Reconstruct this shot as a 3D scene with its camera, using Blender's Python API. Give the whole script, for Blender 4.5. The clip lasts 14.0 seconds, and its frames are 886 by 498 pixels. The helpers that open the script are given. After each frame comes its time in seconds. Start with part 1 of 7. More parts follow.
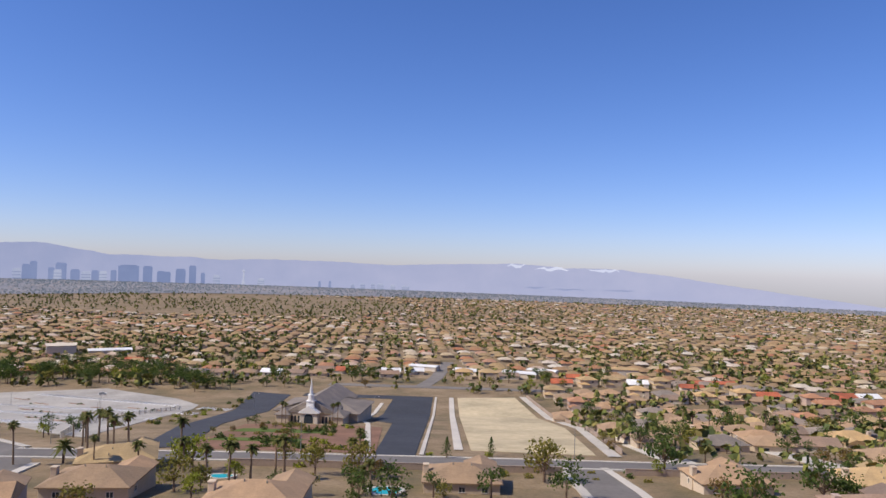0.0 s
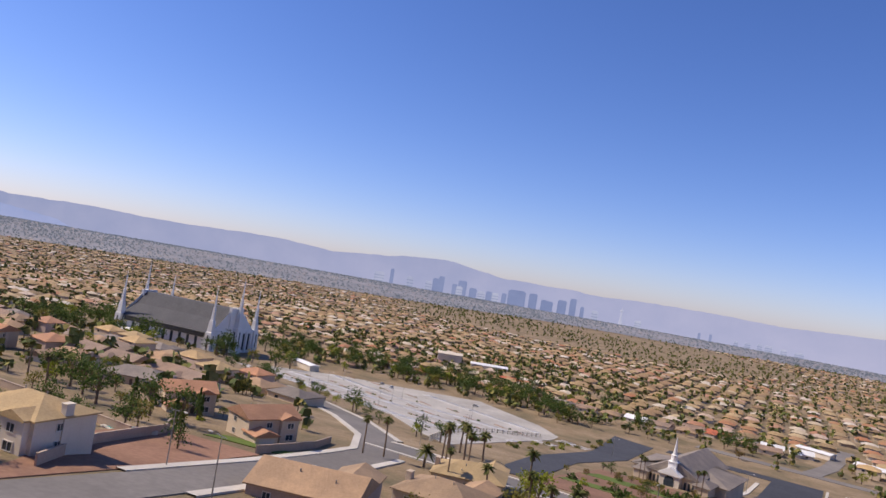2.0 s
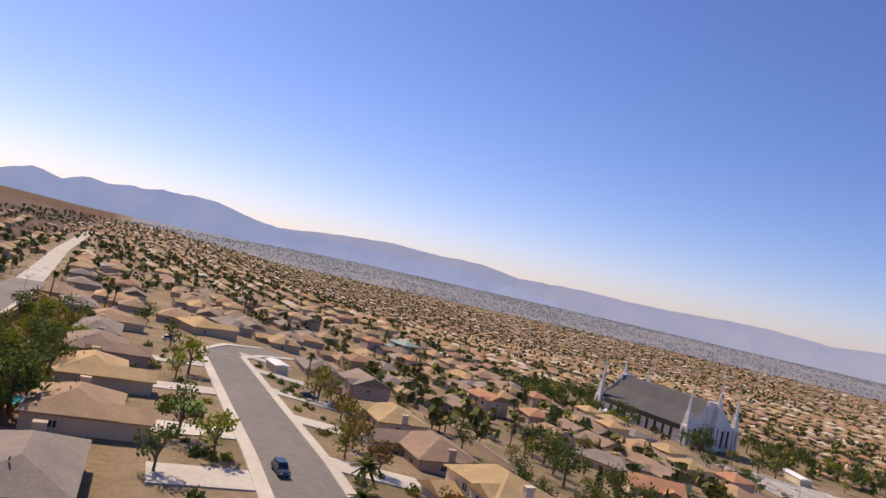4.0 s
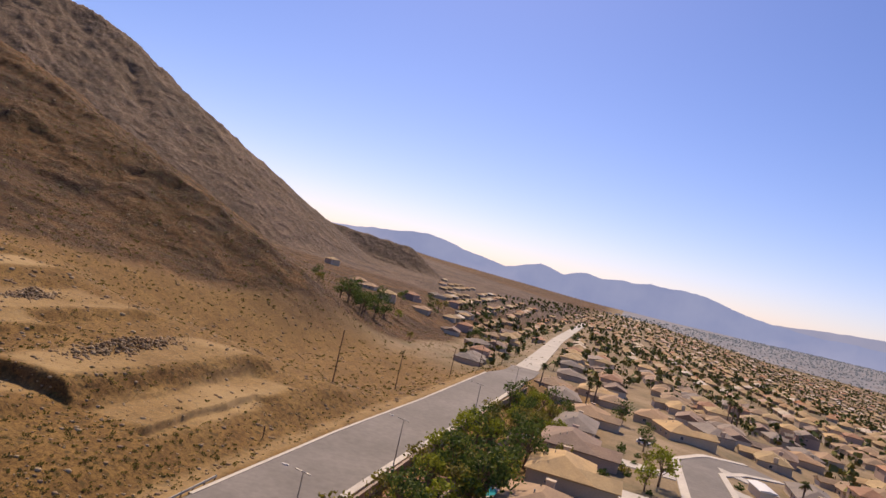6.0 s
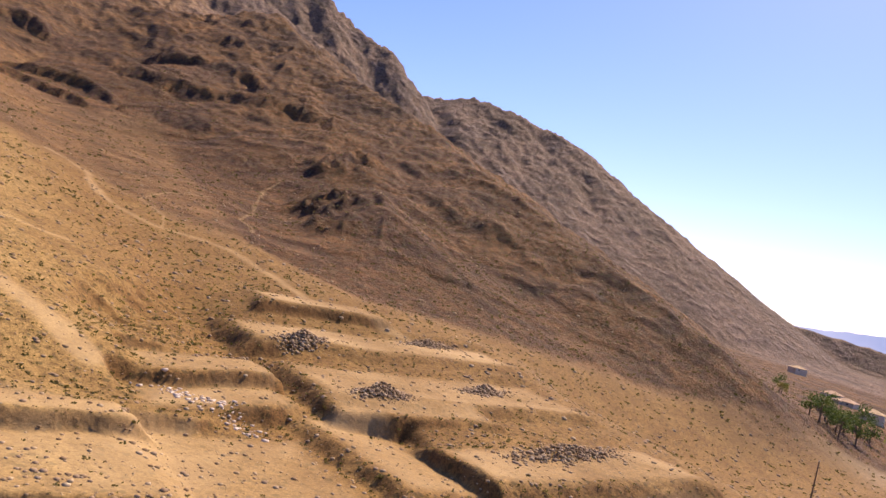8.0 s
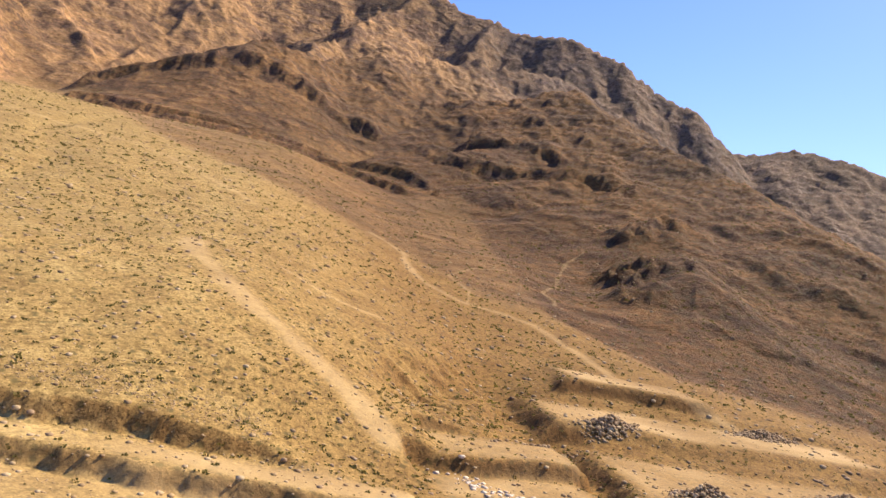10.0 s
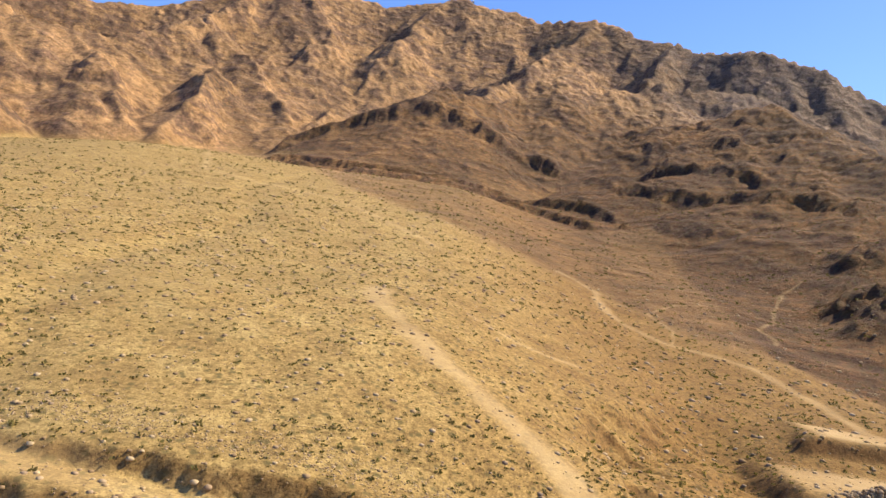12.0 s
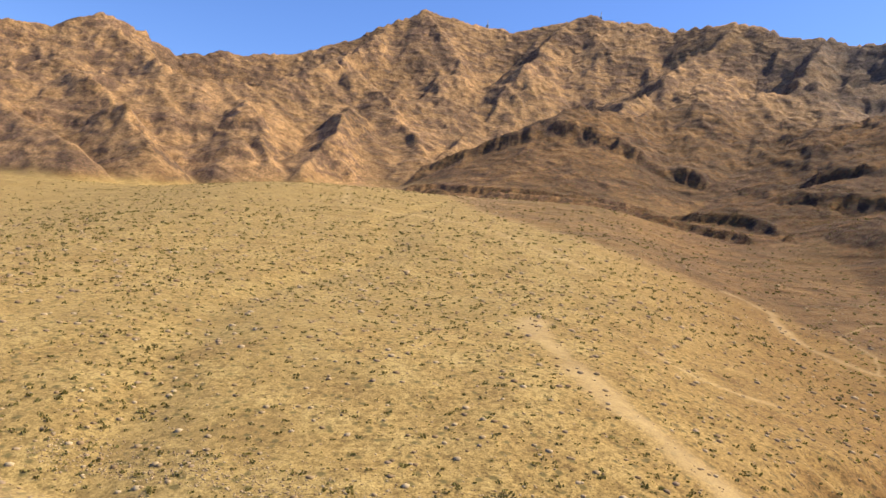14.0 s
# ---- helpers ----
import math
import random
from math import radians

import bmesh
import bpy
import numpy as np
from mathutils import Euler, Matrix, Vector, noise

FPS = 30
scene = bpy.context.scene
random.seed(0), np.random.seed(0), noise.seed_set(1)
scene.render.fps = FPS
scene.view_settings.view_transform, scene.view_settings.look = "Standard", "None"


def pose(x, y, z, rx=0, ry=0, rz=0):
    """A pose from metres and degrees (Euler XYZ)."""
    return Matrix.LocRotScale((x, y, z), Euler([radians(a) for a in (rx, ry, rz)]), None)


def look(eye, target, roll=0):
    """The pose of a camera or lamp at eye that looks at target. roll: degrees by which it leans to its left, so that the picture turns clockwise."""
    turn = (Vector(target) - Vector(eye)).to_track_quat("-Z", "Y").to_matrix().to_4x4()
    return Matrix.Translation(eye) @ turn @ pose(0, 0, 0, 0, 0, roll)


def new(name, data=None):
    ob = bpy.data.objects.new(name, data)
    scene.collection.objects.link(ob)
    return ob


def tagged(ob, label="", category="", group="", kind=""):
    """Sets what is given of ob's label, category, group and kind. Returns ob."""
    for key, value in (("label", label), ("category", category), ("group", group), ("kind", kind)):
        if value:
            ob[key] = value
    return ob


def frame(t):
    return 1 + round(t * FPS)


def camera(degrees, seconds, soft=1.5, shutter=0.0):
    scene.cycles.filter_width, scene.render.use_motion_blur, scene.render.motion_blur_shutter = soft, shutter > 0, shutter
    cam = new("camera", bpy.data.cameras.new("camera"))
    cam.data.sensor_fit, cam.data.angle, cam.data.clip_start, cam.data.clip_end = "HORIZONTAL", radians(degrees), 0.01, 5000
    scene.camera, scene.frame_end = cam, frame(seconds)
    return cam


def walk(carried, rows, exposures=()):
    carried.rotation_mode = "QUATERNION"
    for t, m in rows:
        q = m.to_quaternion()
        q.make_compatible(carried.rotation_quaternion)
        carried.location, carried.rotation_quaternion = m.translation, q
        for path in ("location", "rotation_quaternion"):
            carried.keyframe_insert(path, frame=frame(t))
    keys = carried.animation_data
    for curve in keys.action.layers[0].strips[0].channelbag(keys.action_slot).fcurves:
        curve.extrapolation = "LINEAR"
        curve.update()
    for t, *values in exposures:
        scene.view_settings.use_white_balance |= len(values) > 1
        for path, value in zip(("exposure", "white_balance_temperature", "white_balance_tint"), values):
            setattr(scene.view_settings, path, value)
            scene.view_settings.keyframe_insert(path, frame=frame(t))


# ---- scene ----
cam = camera(63.52, 14.0, soft=1.5)


UNIT = 1.4  # the plan below is drawn in units of 1.4 m


def flight(t, x, y, z, yaw, pitch, roll):
    """A row of the flight: place in plan units, heading to the left of +y, tilt up and lean in degrees."""
    a, p = radians(yaw), radians(pitch)
    eye = Vector((x, y, z)) * UNIT
    ahead = Vector((-math.sin(a) * math.cos(p), math.cos(a) * math.cos(p), math.sin(p)))
    return t, look(eye, eye + ahead, roll)


ROWS = (
    (0.0, -0.00, -0.00, 25.00, -0.00, 1.63, 1.53),
    (0.5, -0.13, 3.25, 24.84, 4.67, 1.70, 3.76),
    (1.0, -0.51, 6.30, 24.76, 11.79, 1.79, 6.40),
    (1.5, -1.07, 9.04, 24.61, 20.89, 1.93, 8.11),
    (2.0, -1.83, 11.11, 24.59, 30.11, 2.02, 9.38),
    (2.5, -2.70, 13.00, 24.59, 39.44, 2.05, 10.27),
    (3.0, -4.06, 14.55, 24.68, 48.83, 2.00, 11.05),
    (3.2, -4.70, 15.17, 24.63, 52.61, 1.99, 11.18),
    (5.3, -9.50, 20.37, 27.19, 93.04, 0.88, 13.02),
    (5.5, -10.45, 20.47, 27.28, 96.86, 0.80, 13.09),
    (6.0, -13.09, 20.17, 27.30, 106.20, 0.65, 13.07),
    (6.5, -15.67, 19.54, 27.34, 115.66, 0.57, 13.08),
    (7.0, -18.08, 18.45, 27.38, 125.09, 0.45, 13.12),
    (7.5, -20.25, 17.05, 27.41, 133.94, 0.43, 13.05),
    (8.0, -22.15, 15.45, 27.54, 141.99, 0.41, 13.08),
    (8.5, -23.82, 13.43, 27.55, 149.47, 0.41, 12.88),
    (9.0, -25.21, 11.23, 27.57, 156.70, 0.41, 12.77),
    (11.3, -27.75, 0.22, 28.00, 176.03, 1.12, 9.18),
    (11.5, -27.65, -0.92, 28.01, 177.69, 1.17, 9.06),
    (12.0, -27.30, -3.43, 28.11, 181.67, 1.34, 8.67),
    (12.5, -26.68, -6.00, 28.17, 184.68, 1.50, 7.78),
    (13.0, -25.83, -8.55, 28.19, 187.00, 1.67, 6.82),
    (13.5, -24.84, -11.00, 28.22, 189.77, 1.80, 6.47),
    (14.0, -23.57, -13.45, 28.28, 192.63, 1.92, 6.34),
)
EXPOSURE = ((0.0, 0.05, 6150, 11), (3.0, 0.08, 6650, 17), (5.5, -0.05, 7500, 18), (6.5, 0.15, 7350, 22), (7.5, 0.5, 7100, 26), (8.5, 0.92, 7100, 19), (9.0, 0.98, 7100, 16), (12.0, 0.95, 6900, 6), (14.0, 0.84, 6900, 4))
walk(cam, [flight(*row) for row in ROWS], EXPOSURE)

# ---- light ----
SUN_AZ, SUN_EL = 110.0, 47.0
world = bpy.data.worlds.new("sky")
scene.world = world
world.use_nodes = True
wt = world.node_tree
sky = wt.nodes.new("ShaderNodeTexSky")
sky.sky_type = "NISHITA"
sky.sun_disc = False
sky.sun_elevation, sky.sun_rotation = radians(SUN_EL), radians(360 - SUN_AZ)
sky.altitude, sky.air_density, sky.dust_density, sky.ozone_density = 700, 1.0, 0.55, 3.0
wt.nodes["Background"].inputs["Strength"].default_value = 0.097
vivid = wt.nodes.new("ShaderNodeHueSaturation")
vivid.inputs["Saturation"].default_value = 1.16
wt.links.new(sky.outputs[0], vivid.inputs["Color"])
tint = wt.nodes.new("ShaderNodeMix")
tint.data_type, tint.blend_type = "RGBA", "MULTIPLY"
tint.inputs["Factor"].default_value = 1.0
tint.inputs["B"].default_value = (1.04, 1.0, 1.33, 1)
wt.links.new(vivid.outputs[0], tint.inputs["A"])
wt.links.new(tint.outputs["Result"], wt.nodes["Background"].inputs["Color"])

sun = new("sun", bpy.data.lights.new("sun", "SUN"))
sun.data.energy, sun.data.angle, sun.data.color = 4.8, radians(0.53), (1.0, 0.87, 0.68)
s_az, s_el = radians(SUN_AZ), radians(SUN_EL)
to_sun = Vector((-math.sin(s_az) * math.cos(s_el), math.cos(s_az) * math.cos(s_el), math.sin(s_el)))
sun.matrix_world = look(to_sun * 100, (0, 0, 0))


# ---- materials ----
def material(name, rough=0.9, metal=0.0):
    m = bpy.data.materials.new(name)
    m.use_nodes = True
    bsdf = m.node_tree.nodes["Principled BSDF"]
    bsdf.inputs["Roughness"].default_value = rough
    bsdf.inputs["Metallic"].default_value = metal
    bsdf.inputs["Specular IOR Level"].default_value = 0.25
    return m, m.node_tree, bsdf


def node(tree, kind, **values):
    n = tree.nodes.new(kind)
    for key, value in values.items():
        n.inputs[key.replace("_", " ")].default_value = value
    return n


def place_coords(tree, stretch=(1, 1, 1)):
    geo = tree.nodes.new("ShaderNodeNewGeometry")
    mp = node(tree, "ShaderNodeMapping", Scale=stretch)
    tree.links.new(geo.outputs["Position"], mp.inputs["Vector"])
    return mp.outputs["Vector"]


def grain(tree, coords, scale, detail=6.0, rough=0.6):
    n = node(tree, "ShaderNodeTexNoise", Scale=scale, Detail=detail, Roughness=rough)
    tree.links.new(coords, n.inputs["Vector"])
    return n.outputs["Fac"]


def ramp(tree, fac, *stops):
    r = tree.nodes.new("ShaderNodeValToRGB")
    while len(r.color_ramp.elements) < len(stops):
        r.color_ramp.elements.new(0.5)
    for e, (at, col) in zip(r.color_ramp.elements, stops):
        e.position, e.color = at, (*col, 1) if len(col) == 3 else col
    tree.links.new(fac, r.inputs["Fac"])
    return r.outputs["Color"]


def mix(tree, fac, a, b, mode="MIX"):
    m = tree.nodes.new("ShaderNodeMix")
    m.data_type, m.blend_type = "RGBA", mode
    for sock, value in ((m.inputs["Factor"], fac), (m.inputs["A"], a), (m.inputs["B"], b)):
        if isinstance(value, bpy.types.NodeSocket):
            tree.links.new(value, sock)
        else:
            sock.default_value = (*value, 1) if isinstance(value, tuple) else value
    return m.outputs["Result"]


def bump(tree, bsdf, height, strength=0.4, distance=0.1):
    b = node(tree, "ShaderNodeBump", Strength=strength, Distance=distance)
    tree.links.new(height, b.inputs["Height"])
    tree.links.new(b.outputs["Normal"], bsdf.inputs["Normal"])


def surface(name, col_a, col_b, scale=1.5, rough=0.9, metal=0.0, relief=0.3, vary=0.12, big=0.08):
    """A two-scale surface: grain, large stains, a small change from object to object, and fine relief."""
    m, t, bsdf = material(name, rough, metal)
    co = place_coords(t)
    fine = grain(t, co, scale)
    col = ramp(t, fine, (0.3, col_a), (0.7, col_b))
    stain = ramp(t, grain(t, co, big, 4), (0.35, (1 - vary,) * 3), (0.65, (1 + vary * 0.4,) * 3))
    col = mix(t, 1.0, col, stain, "MULTIPLY")
    info = t.nodes.new("ShaderNodeObjectInfo")
    each = ramp(t, info.outputs["Random"], (0.0, (1 - vary,) * 3), (1.0, (1 + vary * 0.5, 1 + vary * 0.4, 1 + vary * 0.3)))
    col = mix(t, 1.0, col, each, "MULTIPLY")
    t.links.new(col, bsdf.inputs["Base Color"])
    if relief:
        bump(t, bsdf, grain(t, co, scale * 2.5, 4), relief, 0.05)
    return m


def islands(name, *colours, rough=0.9, scale=0.6):
    """A surface of which each loose piece of a mesh takes one of several colours."""
    m, t, bsdf = material(name, rough)
    geo = t.nodes.new("ShaderNodeNewGeometry")
    stops = [((i + 0.5) / len(colours), c) for i, c in enumerate(colours)]
    col = ramp(t, geo.outputs["Random Per Island"], *stops)
    n = ramp(t, grain(t, place_coords(t), scale, 4), (0.3, (0.75, 0.75, 0.75)), (0.7, (1.15, 1.15, 1.15)))
    t.links.new(mix(t, 1.0, col, n, "MULTIPLY"), bsdf.inputs["Base Color"])
    return m


# ---- mesh helpers ----
def mesh_of(name, verts, faces, mat, smooth=False):
    me = bpy.data.meshes.new(name)
    me.from_pydata(verts, [], faces)
    me.materials.append(mat)
    if smooth:
        me.polygons.foreach_set("use_smooth", [True] * len(me.polygons))
    me.update()
    return me


def part(name, bm, mat, parent=None, label=""):
    """Links a bmesh as one mesh object under a thing or a part."""
    me = bpy.data.meshes.new(name)
    bm.to_mesh(me)
    bm.free()
    me.materials.append(mat)
    ob = new(name, me)
    ob.parent = parent
    return tagged(ob, label)


def box(bm, x0, x1, y0, y1, z0, z1, m=None):
    v = [bm.verts.new(p) for p in ((x0, y0, z0), (x1, y0, z0), (x1, y1, z0), (x0, y1, z0), (x0, y0, z1), (x1, y0, z1), (x1, y1, z1), (x0, y1, z1))]
    for f in ((0, 3, 2, 1), (4, 5, 6, 7), (0, 1, 5, 4), (1, 2, 6, 5), (2, 3, 7, 6), (3, 0, 4, 7)):
        bm.faces.new([v[i] for i in f])
    if m is not None:
        bmesh.ops.transform(bm, matrix=m, verts=v)
    return v


def tube(bm, rings, sides=8, cap=True):
    """A skin through rings of (x, y, z, radius)."""
    loops = []
    for x, y, z, r in rings:
        loops.append([bm.verts.new((x + r * math.cos(2 * math.pi * i / sides), y + r * math.sin(2 * math.pi * i / sides), z)) for i in range(sides)])
    for a, b in zip(loops, loops[1:]):
        for i in range(sides):
            bm.faces.new((a[i], a[(i + 1) % sides], b[(i + 1) % sides], b[i]))
    if cap:
        bm.faces.new(loops[-1])
        bm.faces.new(loops[0][::-1])


# ---- the lie of the land ----
def step(v):
    v = np.clip(v, 0, 1)
    return v * v * (3 - 2 * v)


def lattice(ix, iy, seed):
    n = (ix * np.uint32(374761393) + iy * np.uint32(668265263) + np.uint32(seed * 1442695041 & 0xFFFFFFFF)) & np.uint32(0x7FFFFFFF)
    n = ((n ^ (n >> np.uint32(13))) * np.uint32(1274126177)) & np.uint32(0x7FFFFFFF)
    return ((n ^ (n >> np.uint32(16))) & np.uint32(0xFFFF)) / 32767.5 - 1


def wavy(x, y, seed=0):
    """Value noise in -1..1."""
    x0, y0 = np.floor(x), np.floor(y)
    fx, fy = x - x0, y - y0
    fx, fy = fx * fx * (3 - 2 * fx), fy * fy * (3 - 2 * fy)
    ix, iy, one = x0.astype(np.int64).astype(np.uint32), y0.astype(np.int64).astype(np.uint32), np.uint32(1)
    a, b = lattice(ix, iy, seed), lattice(ix + one, iy, seed)
    c, d = lattice(ix, iy + one, seed), lattice(ix + one, iy + one, seed)
    low = a + (b - a) * fx
    return low + (c + (d - c) * fx - low) * fy


def rough_land(x, y, size, octaves, seed=0, ridged=False, gain=0.5):
    total, amp, norm = 0.0, 1.0, 0.0
    for o in range(octaves):
        k = 2.0 ** o / size
        c, s = math.cos(o * 1.1), math.sin(o * 1.1)
        n = wavy((c * x + s * y) * k, (c * y - s * x) * k, seed + o)
        total = total + amp * ((1 - 2 * np.abs(n)) if ridged else n)
        norm += amp
        amp *= gain
    return total / norm


def polar(az, el, far, eye=(-18, 6, 27.5)):
    a = radians(az)
    return eye[0] - far * math.sin(a), eye[1] + far * math.cos(a), eye[2] + far * math.tan(radians(el))


# crests as (bearing to the left of +y, rise, distance)
CREST_NEAR = ((113.2, -6.0, 262), (114.8, -4.6, 262), (117, -2.5, 266), (122.1, -0.4, 275), (126.1, 1.4, 287), (130.1, 3.1, 302), (133.9, 4.8, 322), (137.2, 6.5, 346), (140.7, 7.9, 382), (143.8, 9.4, 425), (148.2, 10.5, 480), (153, 11.8, 560), (158, 14.5, 700))
CREST_MAIN = ((108, 0.2, 1000), (114.5, 0.7, 980), (118.2, 1.9, 970), (122, 3.4, 960), (126.1, 5.5, 960), (128.7, 6.9, 965), (130.8, 8.5, 970), (133.3, 10.7, 980), (138.6, 12.2, 1000), (142.4, 12.2, 1020), (145.3, 11.9, 1040))
CREST_HIGH = ((145.6, 11.4, 930), (147.3, 13, 940), (149, 14.5, 950), (151.9, 15.4, 965), (154.8, 17.3, 985), (157.8, 18.2, 1010), (160.3, 18.7, 1030), (163.5, 18.3, 1050), (168.4, 19.1, 1090), (171.9, 20, 1120), (176, 19.5, 1150), (182, 20.3, 1180), (184.9, 20.1, 1190), (188.4, 19, 1190), (192.5, 19.4, 1180), (195.6, 19.8, 1170))
CREST_LEFT = ((195.6, 19.8, 1170), (198.4, 18.6, 1140), (200.9, 17, 1120), (205.8, 15, 1120), (210, 14.6, 1110), (213.9, 13.6, 1100), (216.4, 14.8, 1080), (219, 15.4, 1070), (222, 13.8, 1060), (226, 13.1, 1050), (236, 12, 1050), (250, 9, 1100), (270, 4, 1200))
CREST_STRATA = ((195, 5.6, 545), (192.5, 8.0, 570), (190.4, 9.2, 585), (186, 10.3, 615), (182.4, 13.6, 660), (178.4, 13.4, 690), (174, 14.6, 750), (168, 15.2, 830), (160, 15.8, 900))
CREST_FOOT = ((232, 9, 800), (225, 10, 810), (220.4, 10.8, 820), (215, 11.8, 830), (208, 12.4, 845), (202, 15.0, 930), (198, 12.6, 860), (190.8, 12.4, 890))
CREST_SPUR = ((163, 9.5, 640), (165.4, 10.3, 600), (164, 7.5, 545), (162, 5.2, 505))
# spurs that run down from the high crest
RIBS = (
    ((194.9, 19.6, 1150), (192.2, 16.3, 1040), (190.5, 13.4, 930)),
    ((184.4, 20.0, 1180), (187.2, 16.7, 1040), (189.9, 12.2, 880), (192.8, 9.6, 740)),
    ((171.7, 19.8, 1110), (174.6, 17.7, 1010), (177.7, 15.2, 900), (180, 14.0, 780)),
    ((198.8, 18.0, 1110), (201.5, 15.8, 1020), (200.7, 14.6, 930), (197, 12.4, 830), (194.7, 10.0, 740)),
    ((219.2, 15.2, 1060), (215.1, 13.2, 950), (212.5, 9.8, 780), (207.9, 8.6, 680)),
    ((220.4, 10.8, 810), (217, 10.3, 740), (214.1, 7.6, 640)),
    ((209.6, 12.5, 840), (207.3, 10.8, 750), (205.5, 7.6, 660)),
    ((200.5, 12.4, 800), (202.3, 9.0, 700), (203.3, 7.0, 640)),
    ((225.2, 9.0, 790), (222.5, 7.8, 660), (219, 6.6, 590)),
    ((165.6, 19.0, 1060), (167, 16.0, 940), (165.6, 12.6, 760), (166.3, 9.5, 600)),
    ((157.8, 18.0, 1005), (160.5, 14.0, 860), (160.8, 10.5, 700)),
)
# beds of dark rock that stand out of the slopes: line in plan, height, depth of the face
LEDGES = (
    (((112, -500), (88, -486), (48, -474), (8, -468), (-30, -466), (-62, -452), (-88, -418), (-104, -380)), 6.5, 3.5),
    (((84, -446), (44, -428), (4, -420), (-30, -414), (-62, -404), (-84, -376)), 5.5, 3.0),
    (((120, -560), (75, -575), (20, -585), (-30, -570), (-80, -545)), 12.0, 5.0),
    (((-118, -440), (-135, -420), (-160, -400), (-185, -372), (-200, -350)), 8.0, 6.0),
    (((-150, -500), (-172, -480), (-195, -440)), 10.0, 5.0),
    (((-134, -345), (-150, -335), (-165, -332)), 3.5, 2.5),
    (((500, -520), (440, -545), (386, -545), (340, -552), (290, -572)), 9.0, 4.0),
    (((480, -570), (420, -590), (360, -610), (310, -640)), 10.0, 5.0),
    (((270, -640), (240, -632), (215, -628)), 8.0, 4.0),
    (((-162, -252), (-178, -262), (-196, -280), (-214, -292)), 3.0, 2.5),
    (((-182, -247), (-201, -223), (-215, -201), (-228, -180), (-240, -160)), 1.8, 2.0),
    (((-138, -161), (-155, -154), (-177, -146), (-200, -137), (-216, -122)), 1.3, 2.0),
    (((-232, -294), (-239, -258), (-248, -224), (-256, -196)), 1.8, 2.0),
    (((-160, -205), (-178, -190), (-196, -172), (-212, -152)), 1.3, 2.0),
)
CREST_ROCK = ((150.5, 9.2, 470), (148.5, 6.4, 380), (146.8, 4.0, 300), (145.4, 2.6, 250), (144.6, -0.5, 215))


def crest_height(x, y, crest, fall, bow=1.0, squash=1.0):
    pts = [polar(*c) for c in crest]
    pts, y = [(px, py * squash, pz) for px, py, pz in pts], y * squash
    best, gap = np.full(x.shape, -1e4), np.full(x.shape, 1e4)
    for (ax, ay, az), (bx, by, bz) in zip(pts, pts[1:]):
        dx, dy = bx - ax, by - ay
        k = np.clip(((x - ax) * dx + (y - ay) * dy) / (dx * dx + dy * dy), 0, 1)
        d = np.hypot(x - ax - k * dx, y - ay - k * dy)
        best = np.maximum(best, az + k * (bz - az) - fall * d * (1 - bow * d / (d + 900)))
        gap = np.minimum(gap, d)
    return best, gap


def soft_max(a, b, k):
    h = np.clip(0.5 + 0.5 * (a - b) / k, 0, 1)
    return b + (a - b) * h + k * h * (1 - h) * 0.5


def fan(x, y):
    """The valley floor and the fan at the mountain's foot, without its mountains."""
    s = -y
    down = np.interp(y, (20, 40, 118, 150, 300, 350, 500, 1000, 2000, 5000), (0, 0, -11, -15, -36, -38, -42, -48, -56, -75))
    west = np.interp(-x, (90, 160, 265, 600, 1500, 4500), (0, -3, -8, -15, -20, -40))
    west = west * (1 - 0.75 * step((y - 70) / 90) * (1 - step((-x - 500) / 500)))
    dome = np.interp(s, (18, 30, 45, 60, 84, 100, 137, 280, 385, 622, 900, 3000), (0, 1.5, 6, 11, 17, 20, 25, 50, 70, 98, 120, 200))
    valley = 10 * step((-14 - x) / 62) * step((s - 26) / 60) * (1 - 0.6 * step((s - 330) / 200))
    side = 12 * step((x - 0.27 * s - 35) / 130) * step((s - 40) / 80)
    hollow = 9 * step((-x - 124) / 50) * step((s - 15) / 30) * (1 - step((s - 75) / 50))
    flat = 1 - 0.55 * step((-x - 230) / 220)
    lie = down + west + (dome - valley - side - hollow) * flat
    lie = lie - 2.2 * np.exp(-(((x + 40) / 20) ** 2 + ((y + 61) / 9) ** 2))
    # the graded ground under the pads
    graded = step((-x - 60) / 8) * step((x + 152) / 34) * step((s - 22) / 8) * (1 - step((s - 104) / 34))
    return lie * (1 - graded) + (0.9 + 0.118 * (s - 22)) * graded


